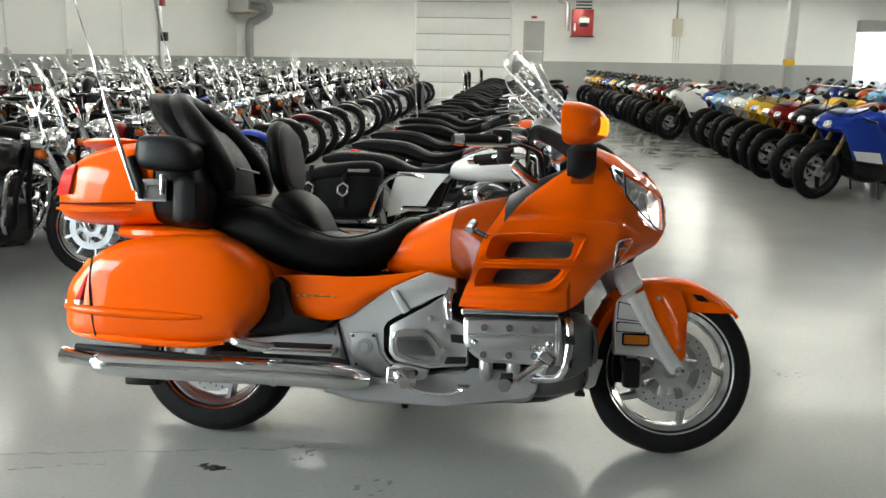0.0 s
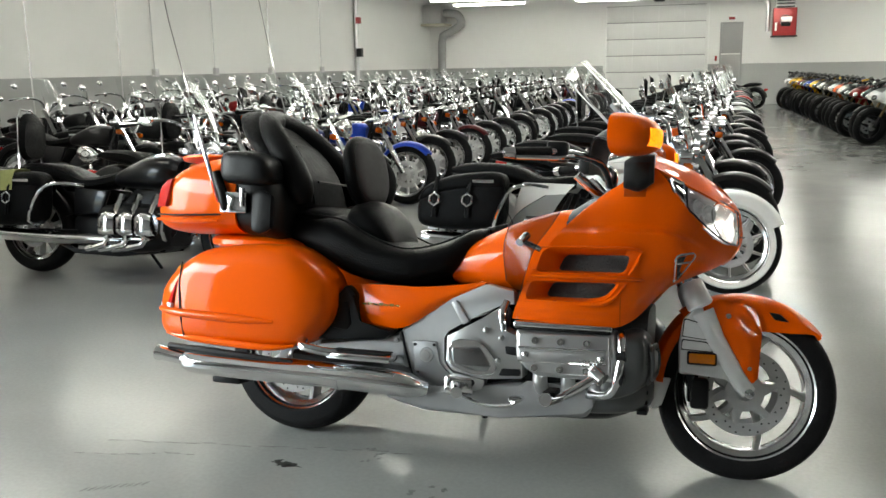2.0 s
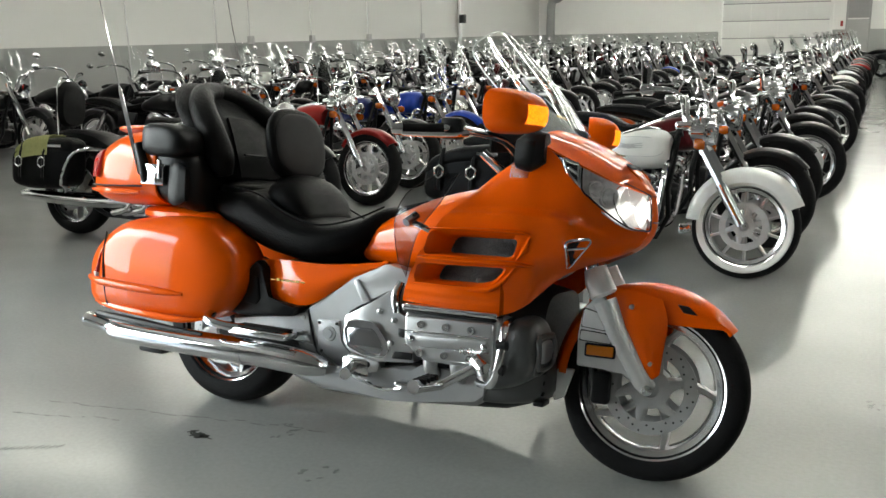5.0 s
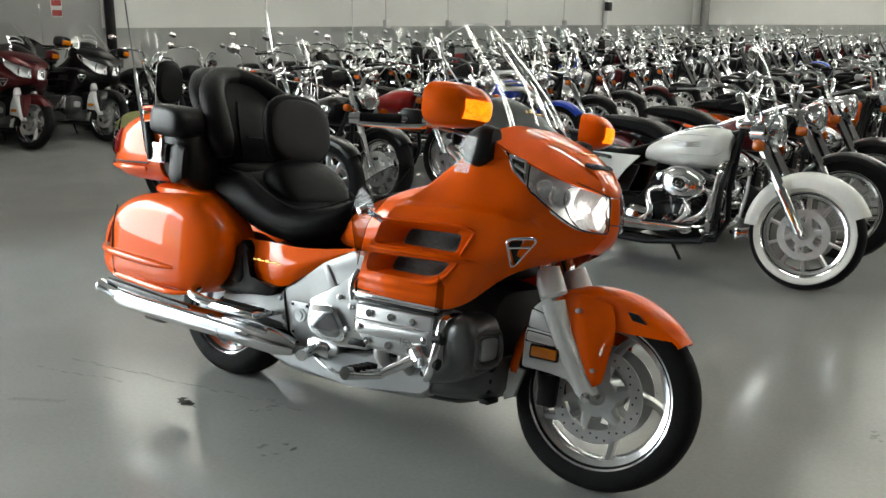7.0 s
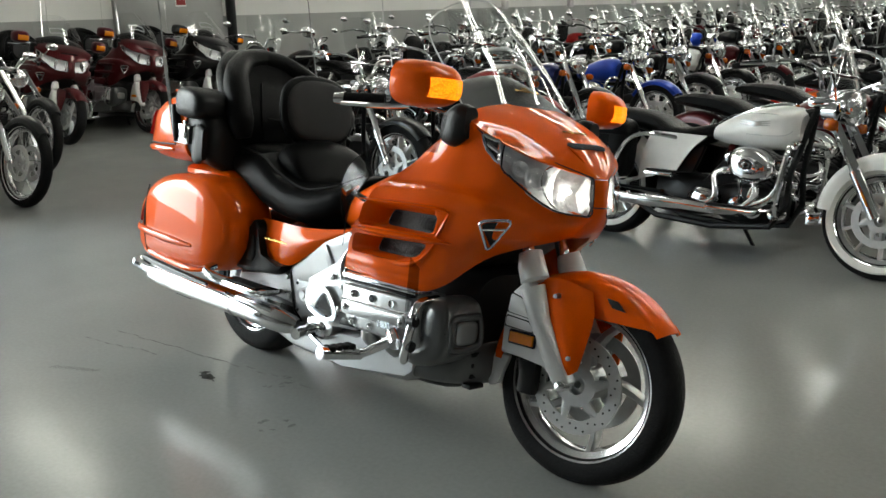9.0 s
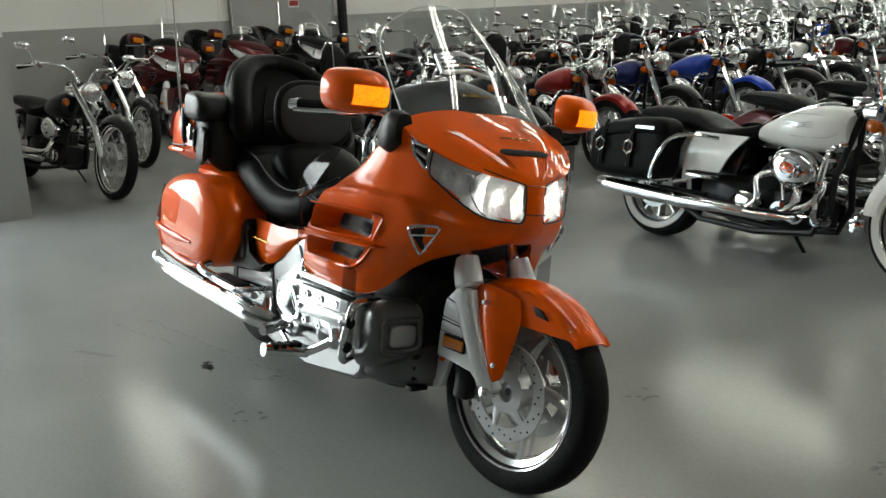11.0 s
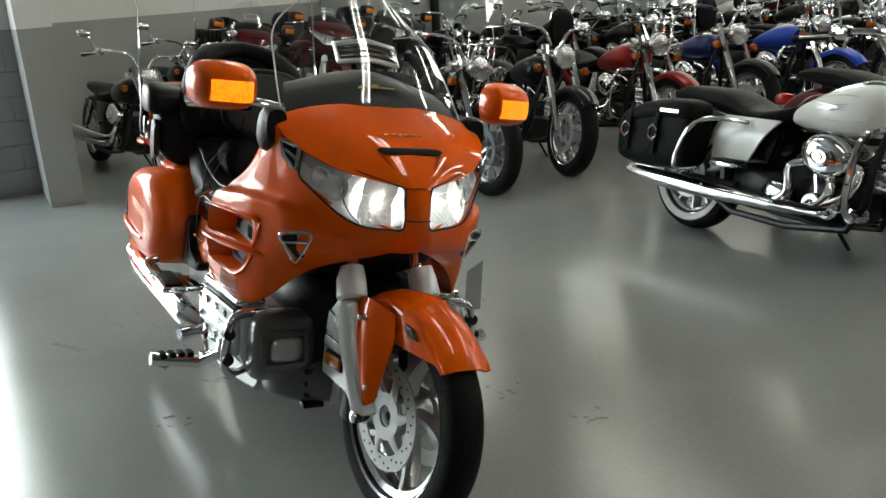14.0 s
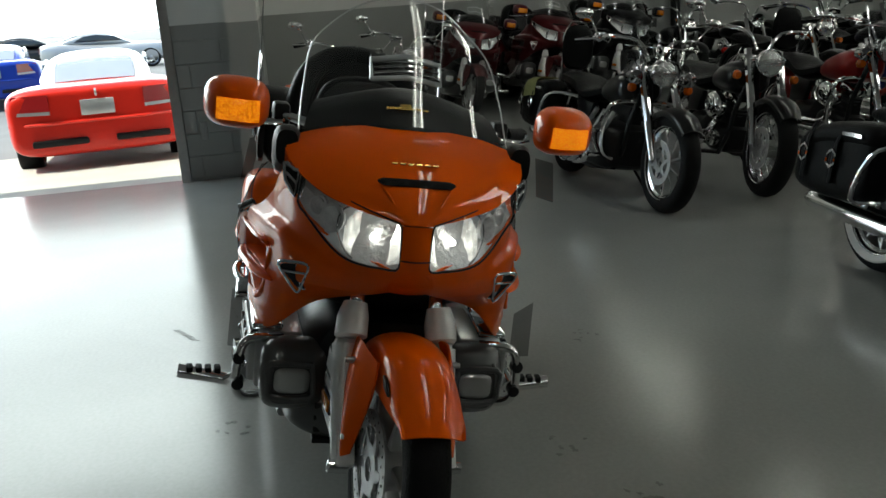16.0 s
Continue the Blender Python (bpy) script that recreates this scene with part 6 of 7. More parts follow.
def sport_bike(name, label, paint, accent):
    T = thing(name, label, "motorcycle", "parked sport bikes")
    wheel(T, "front_wheel", (0.7, 0, 0.305), 0.305, 0.12, 0.215, "black", 3, 0.13, (-1,), DARK, 26)
    wheel(T, "rear_wheel", (-0.7, 0, 0.31), 0.31, 0.18, 0.215, "black", 3, 0.11, (-1,), DARK, 26)
    part("front_fender", arc_fender((0.7, 0, 0.305), 0.325, 38, 150, 0.062, 0.06, 9, 0.3), PLASTIC, T)
    for s in (-1, 1):
        leg = part("fork_leg", tube([(0.7, s * 0.1, 0.31), (0.62, s * 0.1, 0.49)], [0.03, 0.028], 8), DARK, T)
        part("fork_tube", tube([(0.62, s * 0.1, 0.49), (0.46, s * 0.1, 0.85)], 0.022, 8), GOLDFORK, leg)
        part("fairing_side", net([[(0.45, s * 0.2, 0.46), (0.15, s * 0.235, 0.42), (-0.12, s * 0.17, 0.44)], [(0.62, s * 0.2, 0.72), (0.25, s * 0.25, 0.66), (-0.02, s * 0.2, 0.6)], [(0.72, s * 0.13, 0.86), (0.45, s * 0.21, 0.9), (0.2, s * 0.17, 0.84)]], 3, 0.01), paint, T)
        part("headlamp", blob([(0.7, 0.78, 0.86, 0.03, 2.5), (0.77, 0.775, 0.855, 0.055, 2.5), (0.8, 0.78, 0.82, 0.03, 2.5)], 12, 2, s * 0.075), REFLECT, T)
        part("handlebar", tube([(0.42, s * 0.1, 0.9), (0.36, s * 0.32, 0.87)], 0.014, 6), DARK, T)
        part("mirror", join(blob([(0.44, 1.0, 1.05, 0.04, 2.2), (0.47, 0.99, 1.06, 0.065, 2.2), (0.5, 1.01, 1.04, 0.04, 2.2)], 12, 2, s * 0.34), tube([(0.6, s * 0.18, 0.92), (0.47, s * 0.3, 1.02)], 0.01, 6)), PLASTIC, T)
        part("fairing_stripe", net([[(0.42, s * 0.222, 0.46), (0.1, s * 0.25, 0.42)], [(0.5, s * 0.225, 0.56), (0.18, s * 0.262, 0.54)]], 3, 0.006), accent, T)
    part("belly_fairing", blob([(-0.28, 0.2, 0.36, 0.1, 3), (-0.05, 0.175, 0.42, 0.19, 3), (0.2, 0.18, 0.46, 0.2, 3), (0.38, 0.25, 0.44, 0.15, 3)], 14, 2), PLASTIC, T)
    part("nose", blob([(0.42, 0.72, 0.96, 0.2, 2.6), (0.58, 0.72, 0.94, 0.19, 2.6), (0.72, 0.74, 0.89, 0.14, 2.4), (0.8, 0.77, 0.83, 0.06, 2.2)], 16, 3), paint, T)
    w = part("windscreen", net([[(0.66, -0.12, 0.9), (0.7, 0, 0.915), (0.66, 0.12, 0.9)], [(0.52, -0.12, 1.02), (0.56, 0, 1.05), (0.52, 0.12, 1.02)], [(0.42, -0.08, 1.08), (0.44, 0, 1.12), (0.42, 0.08, 1.08)]], 3), SMOKED, T)
    part("tank", blob([(-0.12, 0.68, 0.82, 0.09, 2.6), (0.02, 0.66, 0.93, 0.16, 2.6), (0.18, 0.66, 0.96, 0.17, 2.6), (0.34, 0.7, 0.92, 0.13, 2.6), (0.42, 0.74, 0.88, 0.09, 2.6)], 16, 3), paint, T)
    part("seat", blob([(-0.5, 0.77, 0.84, 0.07, 3), (-0.35, 0.74, 0.82, 0.12, 3), (-0.15, 0.7, 0.79, 0.12, 3), (-0.05, 0.72, 0.8, 0.08, 3)], 12, 2), LEATHER, T)
    part("tail", blob([(-0.9, 0.86, 0.93, 0.05, 2.6), (-0.75, 0.8, 0.95, 0.1, 2.6), (-0.5, 0.72, 0.9, 0.13, 2.6), (-0.3, 0.66, 0.78, 0.12, 2.6)], 14, 2), paint, T)
    part("tail_lamp", blob([(-0.93, 0.87, 0.9, 0.03, 3), (-0.9, 0.86, 0.91, 0.05, 3), (-0.87, 0.87, 0.9, 0.04, 3)], 10, 2), RED, T)
    part("engine", blob([(-0.3, 0.3, 0.62, 0.12, 4), (-0.1, 0.22, 0.66, 0.18, 4), (0.2, 0.22, 0.66, 0.18, 4), (0.36, 0.3, 0.6, 0.14, 4)], 14, 2), DARK, T)
    part("swingarm", join(tube([(-0.25, -0.1, 0.38), (-0.7, -0.12, 0.31)], 0.03, 8), tube([(-0.25, 0.1, 0.38), (-0.7, 0.12, 0.31)], 0.03, 8)), STEEL, T)
    part("muffler", tube([(0.1, -0.1, 0.22), (-0.25, -0.16, 0.25), (-0.42, -0.19, 0.36), (-0.75, -0.21, 0.5)], [0.025, 0.03, 0.05, 0.048], 12, 3), STEEL, T)
    part("side_stand", tube([(0.0, 0.12, 0.24), (0.05, 0.26, 0.0)], 0.011, 6), DARK, T)
    return T


REFLECT = mat("headlamp reflector", (0.75, 0.76, 0.78), 0.12, 0.8, 1.0, 0.3, 60, 0.3, 90)
GOLDFORK = mat("dark gold fork", (0.2, 0.15, 0.07), 0.3, 0.8)
SMALL = ("head_bolt", "peg_rubber", "badge", "emblem", "case_bolt", "disc_perforation", "cowl_slat", "fender_bolt", "latch_lever", "lettering", "hose", "board_rubber", "bracket_hollow", "head_rail", "guard_clamp", "cowl_rib", "cowl_frame", "bag_seam", "axle_nut", "grip_end", "bag_signal", "bag_reverse_lens", "head_rib", "rail_shadow", "plate_bolt", "bracket_bolt", "bracket_hole", "guard_groove", "guard_panel", "exhaust_stub", "case_slot", "seat_welt", "vent_slat", "vent_seal", "reflector_lip", "beam_bulb", "hood_crease", "muffler_outlet", "muffler_ring", "frame_seam", "high_beam", "vent_bar", "windshield_edge", "dash_emblem", "grille_wire", "reflector_rim", "case_trim", "mirror_glass", "intake_lip", "nose_seam", "deflector_edge")


def place(tpl, m, colour, accent=None, label="", name=""):
    """A copy of a parked machine, repainted."""
    t = copy_thing(tpl, m)
    swap = {PAINT["white"]: PAINT[colour], PAINT["yellow"]: PAINT[accent or colour], ORANGE: PAINT[colour], AMBER_LIT: AMBER, HEAD_LIT: REFLECT}
    for o in t.children_recursive:
        if o.type == "MESH" and o.data.materials[0] in swap:
            want = swap[o.data.materials[0]]
            o.material_slots[0].link = "OBJECT"
            o.material_slots[0].material = want
    for o in [o for o in t.children_recursive if o.name.split(".")[0] in SMALL]:
        bpy.data.objects.remove(o)
    if label:
        tagged(t, label)
    return t


def stand(x, y, head, lean=9):
    """Stands on its side stand at x, y, heading that way, leaning to its left."""
    return pose(x, y, 0, 0, 0, head) @ pose(0, 0, 0, -lean, 0, 0)


rng = random.Random(4)
white_bike = cruiser("cruiser", "pearl white cruiser with whitewall tyres and black leather saddlebags", PAINT["white"], shield=True, white_tyre=True, fine=True)
white_bike.matrix_basis = stand(0.75, 2.63, 0)
KINDS = [cruiser("cruiser", "cruiser motorcycle with clear windshield and black saddlebags", PAINT["white"]),
         cruiser("cruiser", "cruiser motorcycle with wire wheels and no screen", PAINT["white"], shield=False, bags=False, wire=True),
         cruiser("cruiser", "cruiser motorcycle with windshield and passenger backrest", PAINT["white"], bags=False, back=True),
         cruiser("cruiser", "low chopper motorcycle with long raked fork and wire wheels", PAINT["white"], shield=False, bags=False, wire=True, rake=0.28)]
FAR = 4
KINDS += [cruiser("cruiser", "cruiser motorcycle with clear windshield and black saddlebags", PAINT["white"], n=20, far=True),
          cruiser("cruiser", "cruiser motorcycle with wire wheels and no screen", PAINT["white"], shield=False, bags=False, wire=True, n=20, far=True),
          cruiser("cruiser", "cruiser motorcycle with windshield and passenger backrest", PAINT["white"], bags=False, back=True, n=20, far=True)]
SHADES = ("black", "black", "maroon", "black", "navy", "black", "silver", "black", "black", "white", "black", "red", "black", "black", "blue", "maroon", "black", "black")
WORD = {"lightblue": "light blue"}


def say(c, kind):
    return WORD.get(c, c) + (" cruiser with clear windshield and black saddlebags in the parked row", " cruiser with wire wheels and no screen in the parked row", " cruiser with windshield and passenger backrest in the parked row", " chopper with long raked fork and wire wheels")[kind % FAR]


def cruiser_at(x, y, head, kind, colour, lean=9):
    global first_used
    if kind < 3 and (y > 9.5 or x < -7):
        kind += FAR
    if kind not in first_used:
        first_used[kind] = True
        t = KINDS[kind]
        t.matrix_basis = stand(x, y, head, lean)
        for o in t.children_recursive:
            if o.type == "MESH" and o.data.materials[0] == PAINT["white"]:
                o.material_slots[0].link = "OBJECT"
                o.material_slots[0].material = PAINT[colour]
        return tagged(t, say(colour, kind))
    t = place(KINDS[kind], stand(x, y, head, lean), colour, label=say(colour, kind))
    for o in t.children_recursive:
        if o.type == "MESH" and o.data.materials[0] == PAINT["white"]:
            o.material_slots[0].material = PAINT[colour]
    return t


first_used = {}
flat_six = cruiser("cruiser", "black flat-six cruiser with windshield and leather saddlebags", PAINT["black"], flat=True, back=True, n=40)
flat_six.matrix_basis = stand(-2.42, 2.16, 3)
cloth = solid("cleaning_cloth", net([[(-1.06, -0.375, 0.56), (-0.96, -0.392, 0.565), (-0.86, -0.392, 0.58), (-0.74, -0.388, 0.59)], [(-1.06, -0.355, 0.635), (-0.95, -0.372, 0.69), (-0.84, -0.372, 0.712), (-0.73, -0.368, 0.722)], [(-1.05, -0.28, 0.66), (-0.95, -0.27, 0.702), (-0.85, -0.28, 0.722), (-0.72, -0.27, 0.737)], [(-1.04, -0.20, 0.655), (-0.94, -0.19, 0.70), (-0.83, -0.2, 0.722), (-0.75, -0.19, 0.733)]], 4, 0.006), CLOTH, "rumpled yellow green cloth draped over a black saddlebag", "cloth")
cloth.matrix_basis = flat_six.matrix_basis.copy()
# row beside the white one
row_a = ((1, "maroon"), (1, "black"), (1, "orange"), (1, "black"), (2, "black"), (0, "black"))
for i in range(27):
    kind, colour = row_a[i] if i < len(row_a) else (rng.choice((0, 0, 1, 2)), rng.choice(SHADES))
    cruiser_at(0.8 + rng.uniform(-0.08, 0.08), 3.52 + 0.9 * i, rng.uniform(-5, 5), kind, colour, rng.uniform(7, 11))
# second row
row_b = ((1, "black"), (2, "red"), (1, "navy"), (2, "blue"), (0, "black"), (1, "white"))
for i in range(27):
    kind, colour = row_b[i] if i < len(row_b) else (rng.choice((0, 1, 1, 2, 2)), rng.choice(SHADES))
    cruiser_at(-2.5 - 0.02 * i + rng.uniform(-0.08, 0.08), 3.05 + 0.9 * i, rng.uniform(-6, 6) - (6 if i == 0 else 0), kind, colour, rng.uniform(7, 11))
# third row, towards the wall
for i in range(24):
    cruiser_at(-7.9 + rng.uniform(-0.15, 0.15), 5.0 + 0.92 * i, rng.uniform(-6, 6), rng.choice((0, 0, 1, 2)), rng.choice(SHADES), rng.uniform(7, 11))
for i in range(24):
    cruiser_at(-5.3 + rng.uniform(-0.15, 0.15), 5.2 + 0.92 * i, rng.uniform(-6, 6), rng.choice((0, 0, 1, 2)), rng.choice(SHADES), rng.uniform(7, 11))
cruiser_at(-5.05, 0.30, 9, 3, "black", 11)
cruiser_at(-6.5, 1.12, 4, 3, "black")
cruiser_at(1.4, 26.7, rng.uniform(150, 210), rng.choice((0, 1, 2)), rng.choice(SHADES))
# three more touring machines by the wall
for x, y, c in ((-8.7, 2.2, "maroon"), (-8.85, 3.15, "maroon"), (-8.8, 4.1, "black")):
    place(hero, pose(x, y, 0, 0, 0, rng.uniform(-4, 4)) @ pose(0, 0, 0, LEAN, 0, 0), c, label=c + " touring motorcycle with trunk parked by the wall")
# sport bikes across the aisle
SPORT = sport_bike("sport_bike", "sport motorcycle", PAINT["white"], PAINT["yellow"])
combos = [("blue", "white"), ("black", "red"), ("red", "white"), ("yellow", "black"), ("yellow", "white"), ("white", "black"), ("silver", "black"), ("lightblue", "white"), ("blue", "black"), ("white", "black"), ("black", "silver"), ("red", "black"), ("black", "red"), ("white", "black"), ("orange", "black"), ("silver", "orange"), ("black", "white"), ("white", "yellow"), ("black", "yellow"), ("yellow", "black")]
SPORT.matrix_basis = stand(14.6, 5.0, 200)
tagged(SPORT, "white sport motorcycle with yellow fender in the parked row")
for i in range(27):
    c, a = combos[i % len(combos)]
    place(SPORT, stand(4.75 - (0.045 * i if i > 8 else 0) + rng.uniform(-0.05, 0.05), 6.95 + 0.78 * i, 205 + rng.uniform(-4, 4), 8), c, a, WORD.get(c, c) + " sport motorcycle with " + WORD.get(a, a) + " accents in the parked row")
for i in range(15):
    c, a = combos[(i * 7 + 4) % len(combos)]
    place(SPORT, stand(8.1 + rng.uniform(-0.05, 0.05), 7.6 + 0.8 * i, 205 + rng.uniform(-4, 4), 8), c, a, WORD.get(c, c) + " sport motorcycle with " + WORD.get(a, a) + " accents in the parked row")
# ---- the yard ----
DARKRED = mat("dark red lamp", (0.22, 0.01, 0.012), 0.15, 0, 0.8, 0.15, 60)
# pale colour stands in for the sky mirrored in the rear window
SKYGLASS = mat("rear glass toned as sky glare", (0.55, 0.57, 0.6), 0.12, 0.6, 0.6, 0.1, 2)


def coupe(name, label, paint, m, stripe=None):
    """A low coupe; its tail faces -x, stands on the ground."""
    T = thing(name, label, "car", "", "", m)
    body = part("body", blob([(-2.23, 0.34, 0.84, 0.80, 6), (-2.17, 0.25, 0.955, 0.90, 6), (-1.7, 0.22, 0.985, 0.96, 5), (-1.1, 0.2, 0.93, 0.94, 4), (-0.2, 0.18, 0.86, 0.9, 4), (0.8, 0.2, 0.86, 0.92, 4), (1.6, 0.22, 0.82, 0.94, 4), (2.1, 0.25, 0.68, 0.8, 4), (2.25, 0.32, 0.55, 0.6, 4)], 32, 4), paint, T)
    part("roof", blob([(-1.75, 0.85, 0.97, 0.55, 3), (-1.4, 0.85, 1.1, 0.6, 3), (-0.9, 0.82, 1.25, 0.58, 3), (-0.4, 0.8, 1.28, 0.56, 3), (0.1, 0.8, 1.18, 0.58, 3), (0.7, 0.78, 0.88, 0.6, 3)], 24, 3), stripe or paint, T)
    part("rear_window", net([[(-1.72, -0.42, 0.99), (-1.74, 0, 1.0), (-1.72, 0.42, 0.99)], [(-1.35, -0.42, 1.13), (-1.35, 0, 1.145), (-1.35, 0.42, 1.13)], [(-1.0, -0.4, 1.235), (-1.0, 0, 1.25), (-1.0, 0.4, 1.235)]], 4, 0.02), SKYGLASS, T)
    for s in (-1, 1):
        part("side_window", plate([(-1.2, 0.98), (-0.85, 1.16), (-0.4, 1.2), (0.2, 1.1), (0.45, 0.95)], s * 0.57 - 0.02, s * 0.57 + 0.02, 0.01), CARGLASS, T)
        lamp = part("tail_lamp", net([[(-2.265, s * 0.48, 0.9), (-2.2, s * 0.84, 0.905)], [(-2.285, s * 0.48, 0.735), (-2.215, s * 0.86, 0.745)]], 4, 0.03), DARKRED, T)
        part("tail_lamp_strip", net([[(-2.287, s * 0.48, 0.73), (-2.218, s * 0.86, 0.74)], [(-2.288, s * 0.48, 0.695), (-2.222, s * 0.85, 0.705)]], 3, 0.03), PAINT["silver"], lamp)
        part("bumper_slot", box(-2.285, -2.0, s * 0.42 - 0.28, s * 0.42 + 0.28, 0.36, 0.43, 0.02), PLASTIC, T)
        for x in (-1.35, 1.25):
            wheel(T, "wheel", (x, s * 0.82, 0.33), 0.33, 0.28, 0.235, "cast", 5, 0.15, (), SILVER_RIM, 28)
    part("plate_panel", box(-2.275, -2.2, -0.17, 0.17, 0.66, 0.82, 0.005), PAINT["silver"], T)
    part("badge", lathe([(0.001, -0.01), (0.04, -0.01), (0.04, 0.01), (0.001, 0.01)], (-2.24, 0, 0.89), 12), STEEL, T).matrix_basis = Matrix()
    part("bumper_line", tube([(-2.15, -0.9, 0.6), (-2.25, -0.6, 0.6), (-2.265, 0, 0.6), (-2.25, 0.6, 0.6), (-2.15, 0.9, 0.6)], 0.02, 6, 4), paint, T)
    return T


CARGLASS = mat("dark car glass", (0.02, 0.025, 0.03), 0.08, 0, 0.5, 0.1, 2)
# red car's roof gets white paint for the sky's glare on it
coupe("car", "red low coupe with roof whitened as sky glare, parked in the yard", PAINT["redcar"], pose(-6.55, -2.0, GROUND, 0, 0, 188) @ pose(2.2, 0, 0), PAINT["white"])
coupe("car", "blue coupe with red rear trim parked further off in the yard", PAINT["blue"], pose(-15.9, -5.6, GROUND, 0, 0, 190) @ pose(2.2, 0, 0))
coupe("car", "silver coupe parked far off in the yard", PAINT["silver"], pose(-29.9, -5.5, GROUND, 0, 0, 100))
coupe("car", "black coupe parked far off in the yard", PAINT["black"], pose(-31.5, -8.3, GROUND, 0, 0, 95))

# ---- doors and fixtures on the walls ----
SIGNRED = mat("red sheet metal", (0.28, 0.018, 0.018), 0.4, 0.1, 0, 0.15, 8)
BEIGE = mat("beige box paint", (0.45, 0.42, 0.33), 0.5, 0, 0, 0.08, 5)
STAIN = mat("dark floor stain", (0.04, 0.04, 0.037), 0.7, 0, 0, 0.5, 30, 0.2, 60, spec=0.1)
SCUFF = mat("faint floor scuff", (0.16, 0.163, 0.156), 0.7, 0, 0, 0.4, 25, 0.1, 60, spec=0.08)
gd = thing("door_1", "closed white sectional overhead door with five ribbed panels", "overhead door", kind="structure")
ph = GDH / 6
for i in range(6):
    part("panel", join(box(GD0 + 0.08, GD1 - 0.08, YN + 0.03, YN + 0.07, i * ph + 0.008, (i + 1) * ph - 0.008, 0.006), *[box(GD0 + 0.1 + k * 0.86, GD0 + 0.13 + k * 0.86, YN + 0.015, YN + 0.035, i * ph + 0.03, (i + 1) * ph - 0.03, 0.004, 1) for k in range(4)]), DOORM, gd)
    part("panel_strut", box(GD0 + 0.08, GD1 - 0.08, YN + 0.005, YN + 0.028, (i + 1) * ph - 0.02, (i + 1) * ph + 0.012, 0.004), GREYDOOR, gd)
for x in (GD0 + 0.03, GD1 - 0.03):
    part("track", box(x - 0.055, x + 0.055, YN - 0.06, YN + 0.02, 0, GDH, 0.01), WHITE, gd)
part("door_operator", join(box(-1.3, -0.95, YN - 0.5, YN - 0.1, GDH + 0.1, GDH + 0.35, 0.03), tube([(-1.12, YN - 0.1, GDH + 0.2), (-1.12, YN - 2.5, GDH + 0.25)], 0.03, 8)), DARK, gd)
md = thing("door_2", "grey steel door with panel above in the far wall", "door", kind="structure")
part("leaf", box(0.95, 1.56, YN - 0.03, YN + 0.02, 0.01, 1.66, 0.006), GREYDOOR, md)
part("transom", box(0.95, 1.56, YN - 0.03, YN + 0.02, 1.70, 2.66, 0.006), GREYDOOR, md)
part("frame", join(box(0.89, 0.95, YN - 0.05, YN, 0, 2.72, 0.005), box(1.56, 1.62, YN - 0.05, YN, 0, 2.72, 0.005), box(0.95, 1.56, YN - 0.05, YN, 2.66, 2.72, 0.005)), GREYDOOR, md)
part("handle", tube([(1.02, YN - 0.07, 1.0), (1.12, YN - 0.07, 1.0)], 0.012, 8), STEEL, md)
ex = thing("exit_sign", "small red and white exit sign over the grey door", "sign")
part("sign_box", box(1.12, 1.38, YN - 0.09, YN - 0.0, 2.76, 2.93, 0.01), WHITE, ex)
part("sign_bar", box(1.15, 1.35, YN - 0.1, YN - 0.088, 2.80, 2.89, 0.004), SIGNRED, ex)
pull = thing("fire_call_point", "small red call point box on the wall", "call point")
part("box", box(0.74, 0.82, YN - 0.07, YN, 1.45, 1.62, 0.01), SIGNRED, pull)
heat = thing("unit_heater", "red gas unit heater with louvres hung near the far wall", "heater")
part("casing", box(2.5, 3.2, YN - 1.6, YN - 0.9, 2.2, 3.05, 0.02), SIGNRED, heat)
part("fan_guard", lathe([(0.16, -0.015), (0.17, 0.0), (0.16, 0.015), (0.15, 0.0)], (2.87, YN - 1.6, 2.66), 20), STEEL, heat)
part("badge_panel", box(2.74, 3.06, YN - 1.63, YN - 1.595, 2.62, 2.78, 0.02), WHITE, heat)
part("fan_opening", box(2.74, 3.02, YN - 1.62, YN - 1.596, 2.48, 2.61, 0.02), PLASTIC, heat)
part("casing_foot", box(2.46, 3.24, YN - 1.64, YN - 0.86, 2.16, 2.2, 0.01), DARK, heat)
part("label", box(2.56, 2.62, YN - 1.612, YN - 1.598, 2.35, 2.6, 0.003), WHITE, heat)
for i in range(5):
    part("louvre", box(2.6, 3.12, YN - 1.66, YN - 1.5, 3.06 + i * 0.1, 3.1 + i * 0.1, 0.008), DARK, heat)
part("flue", tube([(2.35, YN - 1.2, 2.35), (2.35, YN - 1.2, 3.1), (2.3, YN - 1.2, 3.3), (2.05, YN - 1.1, 3.35)], 0.07, 10, 3), STEEL, heat)
for x in (2.55, 3.15):
    part("hanger", tube([(x, YN - 1.2, 3.0), (x, YN - 1.2, H)], 0.012, 6), STEEL, heat)
eb = thing("electric_panel", "beige electric panel with conduits on the far wall", "electric panel")
part("cabinet", box(6.0, 6.35, YN - 0.14, YN - 0.01, 2.25, 2.85, 0.012), BEIGE, eb)
for x in (6.08, 6.18, 6.28):
    part("conduit", tube([(x, YN - 0.05, BAND + 0.05), (x, YN - 0.05, 2.26)], 0.014, 6), STEEL, eb)
part("conduit_riser", tube([(6.15, YN - 0.05, 2.84), (6.15, YN - 0.05, H)], 0.03, 8), CEIL, eb)
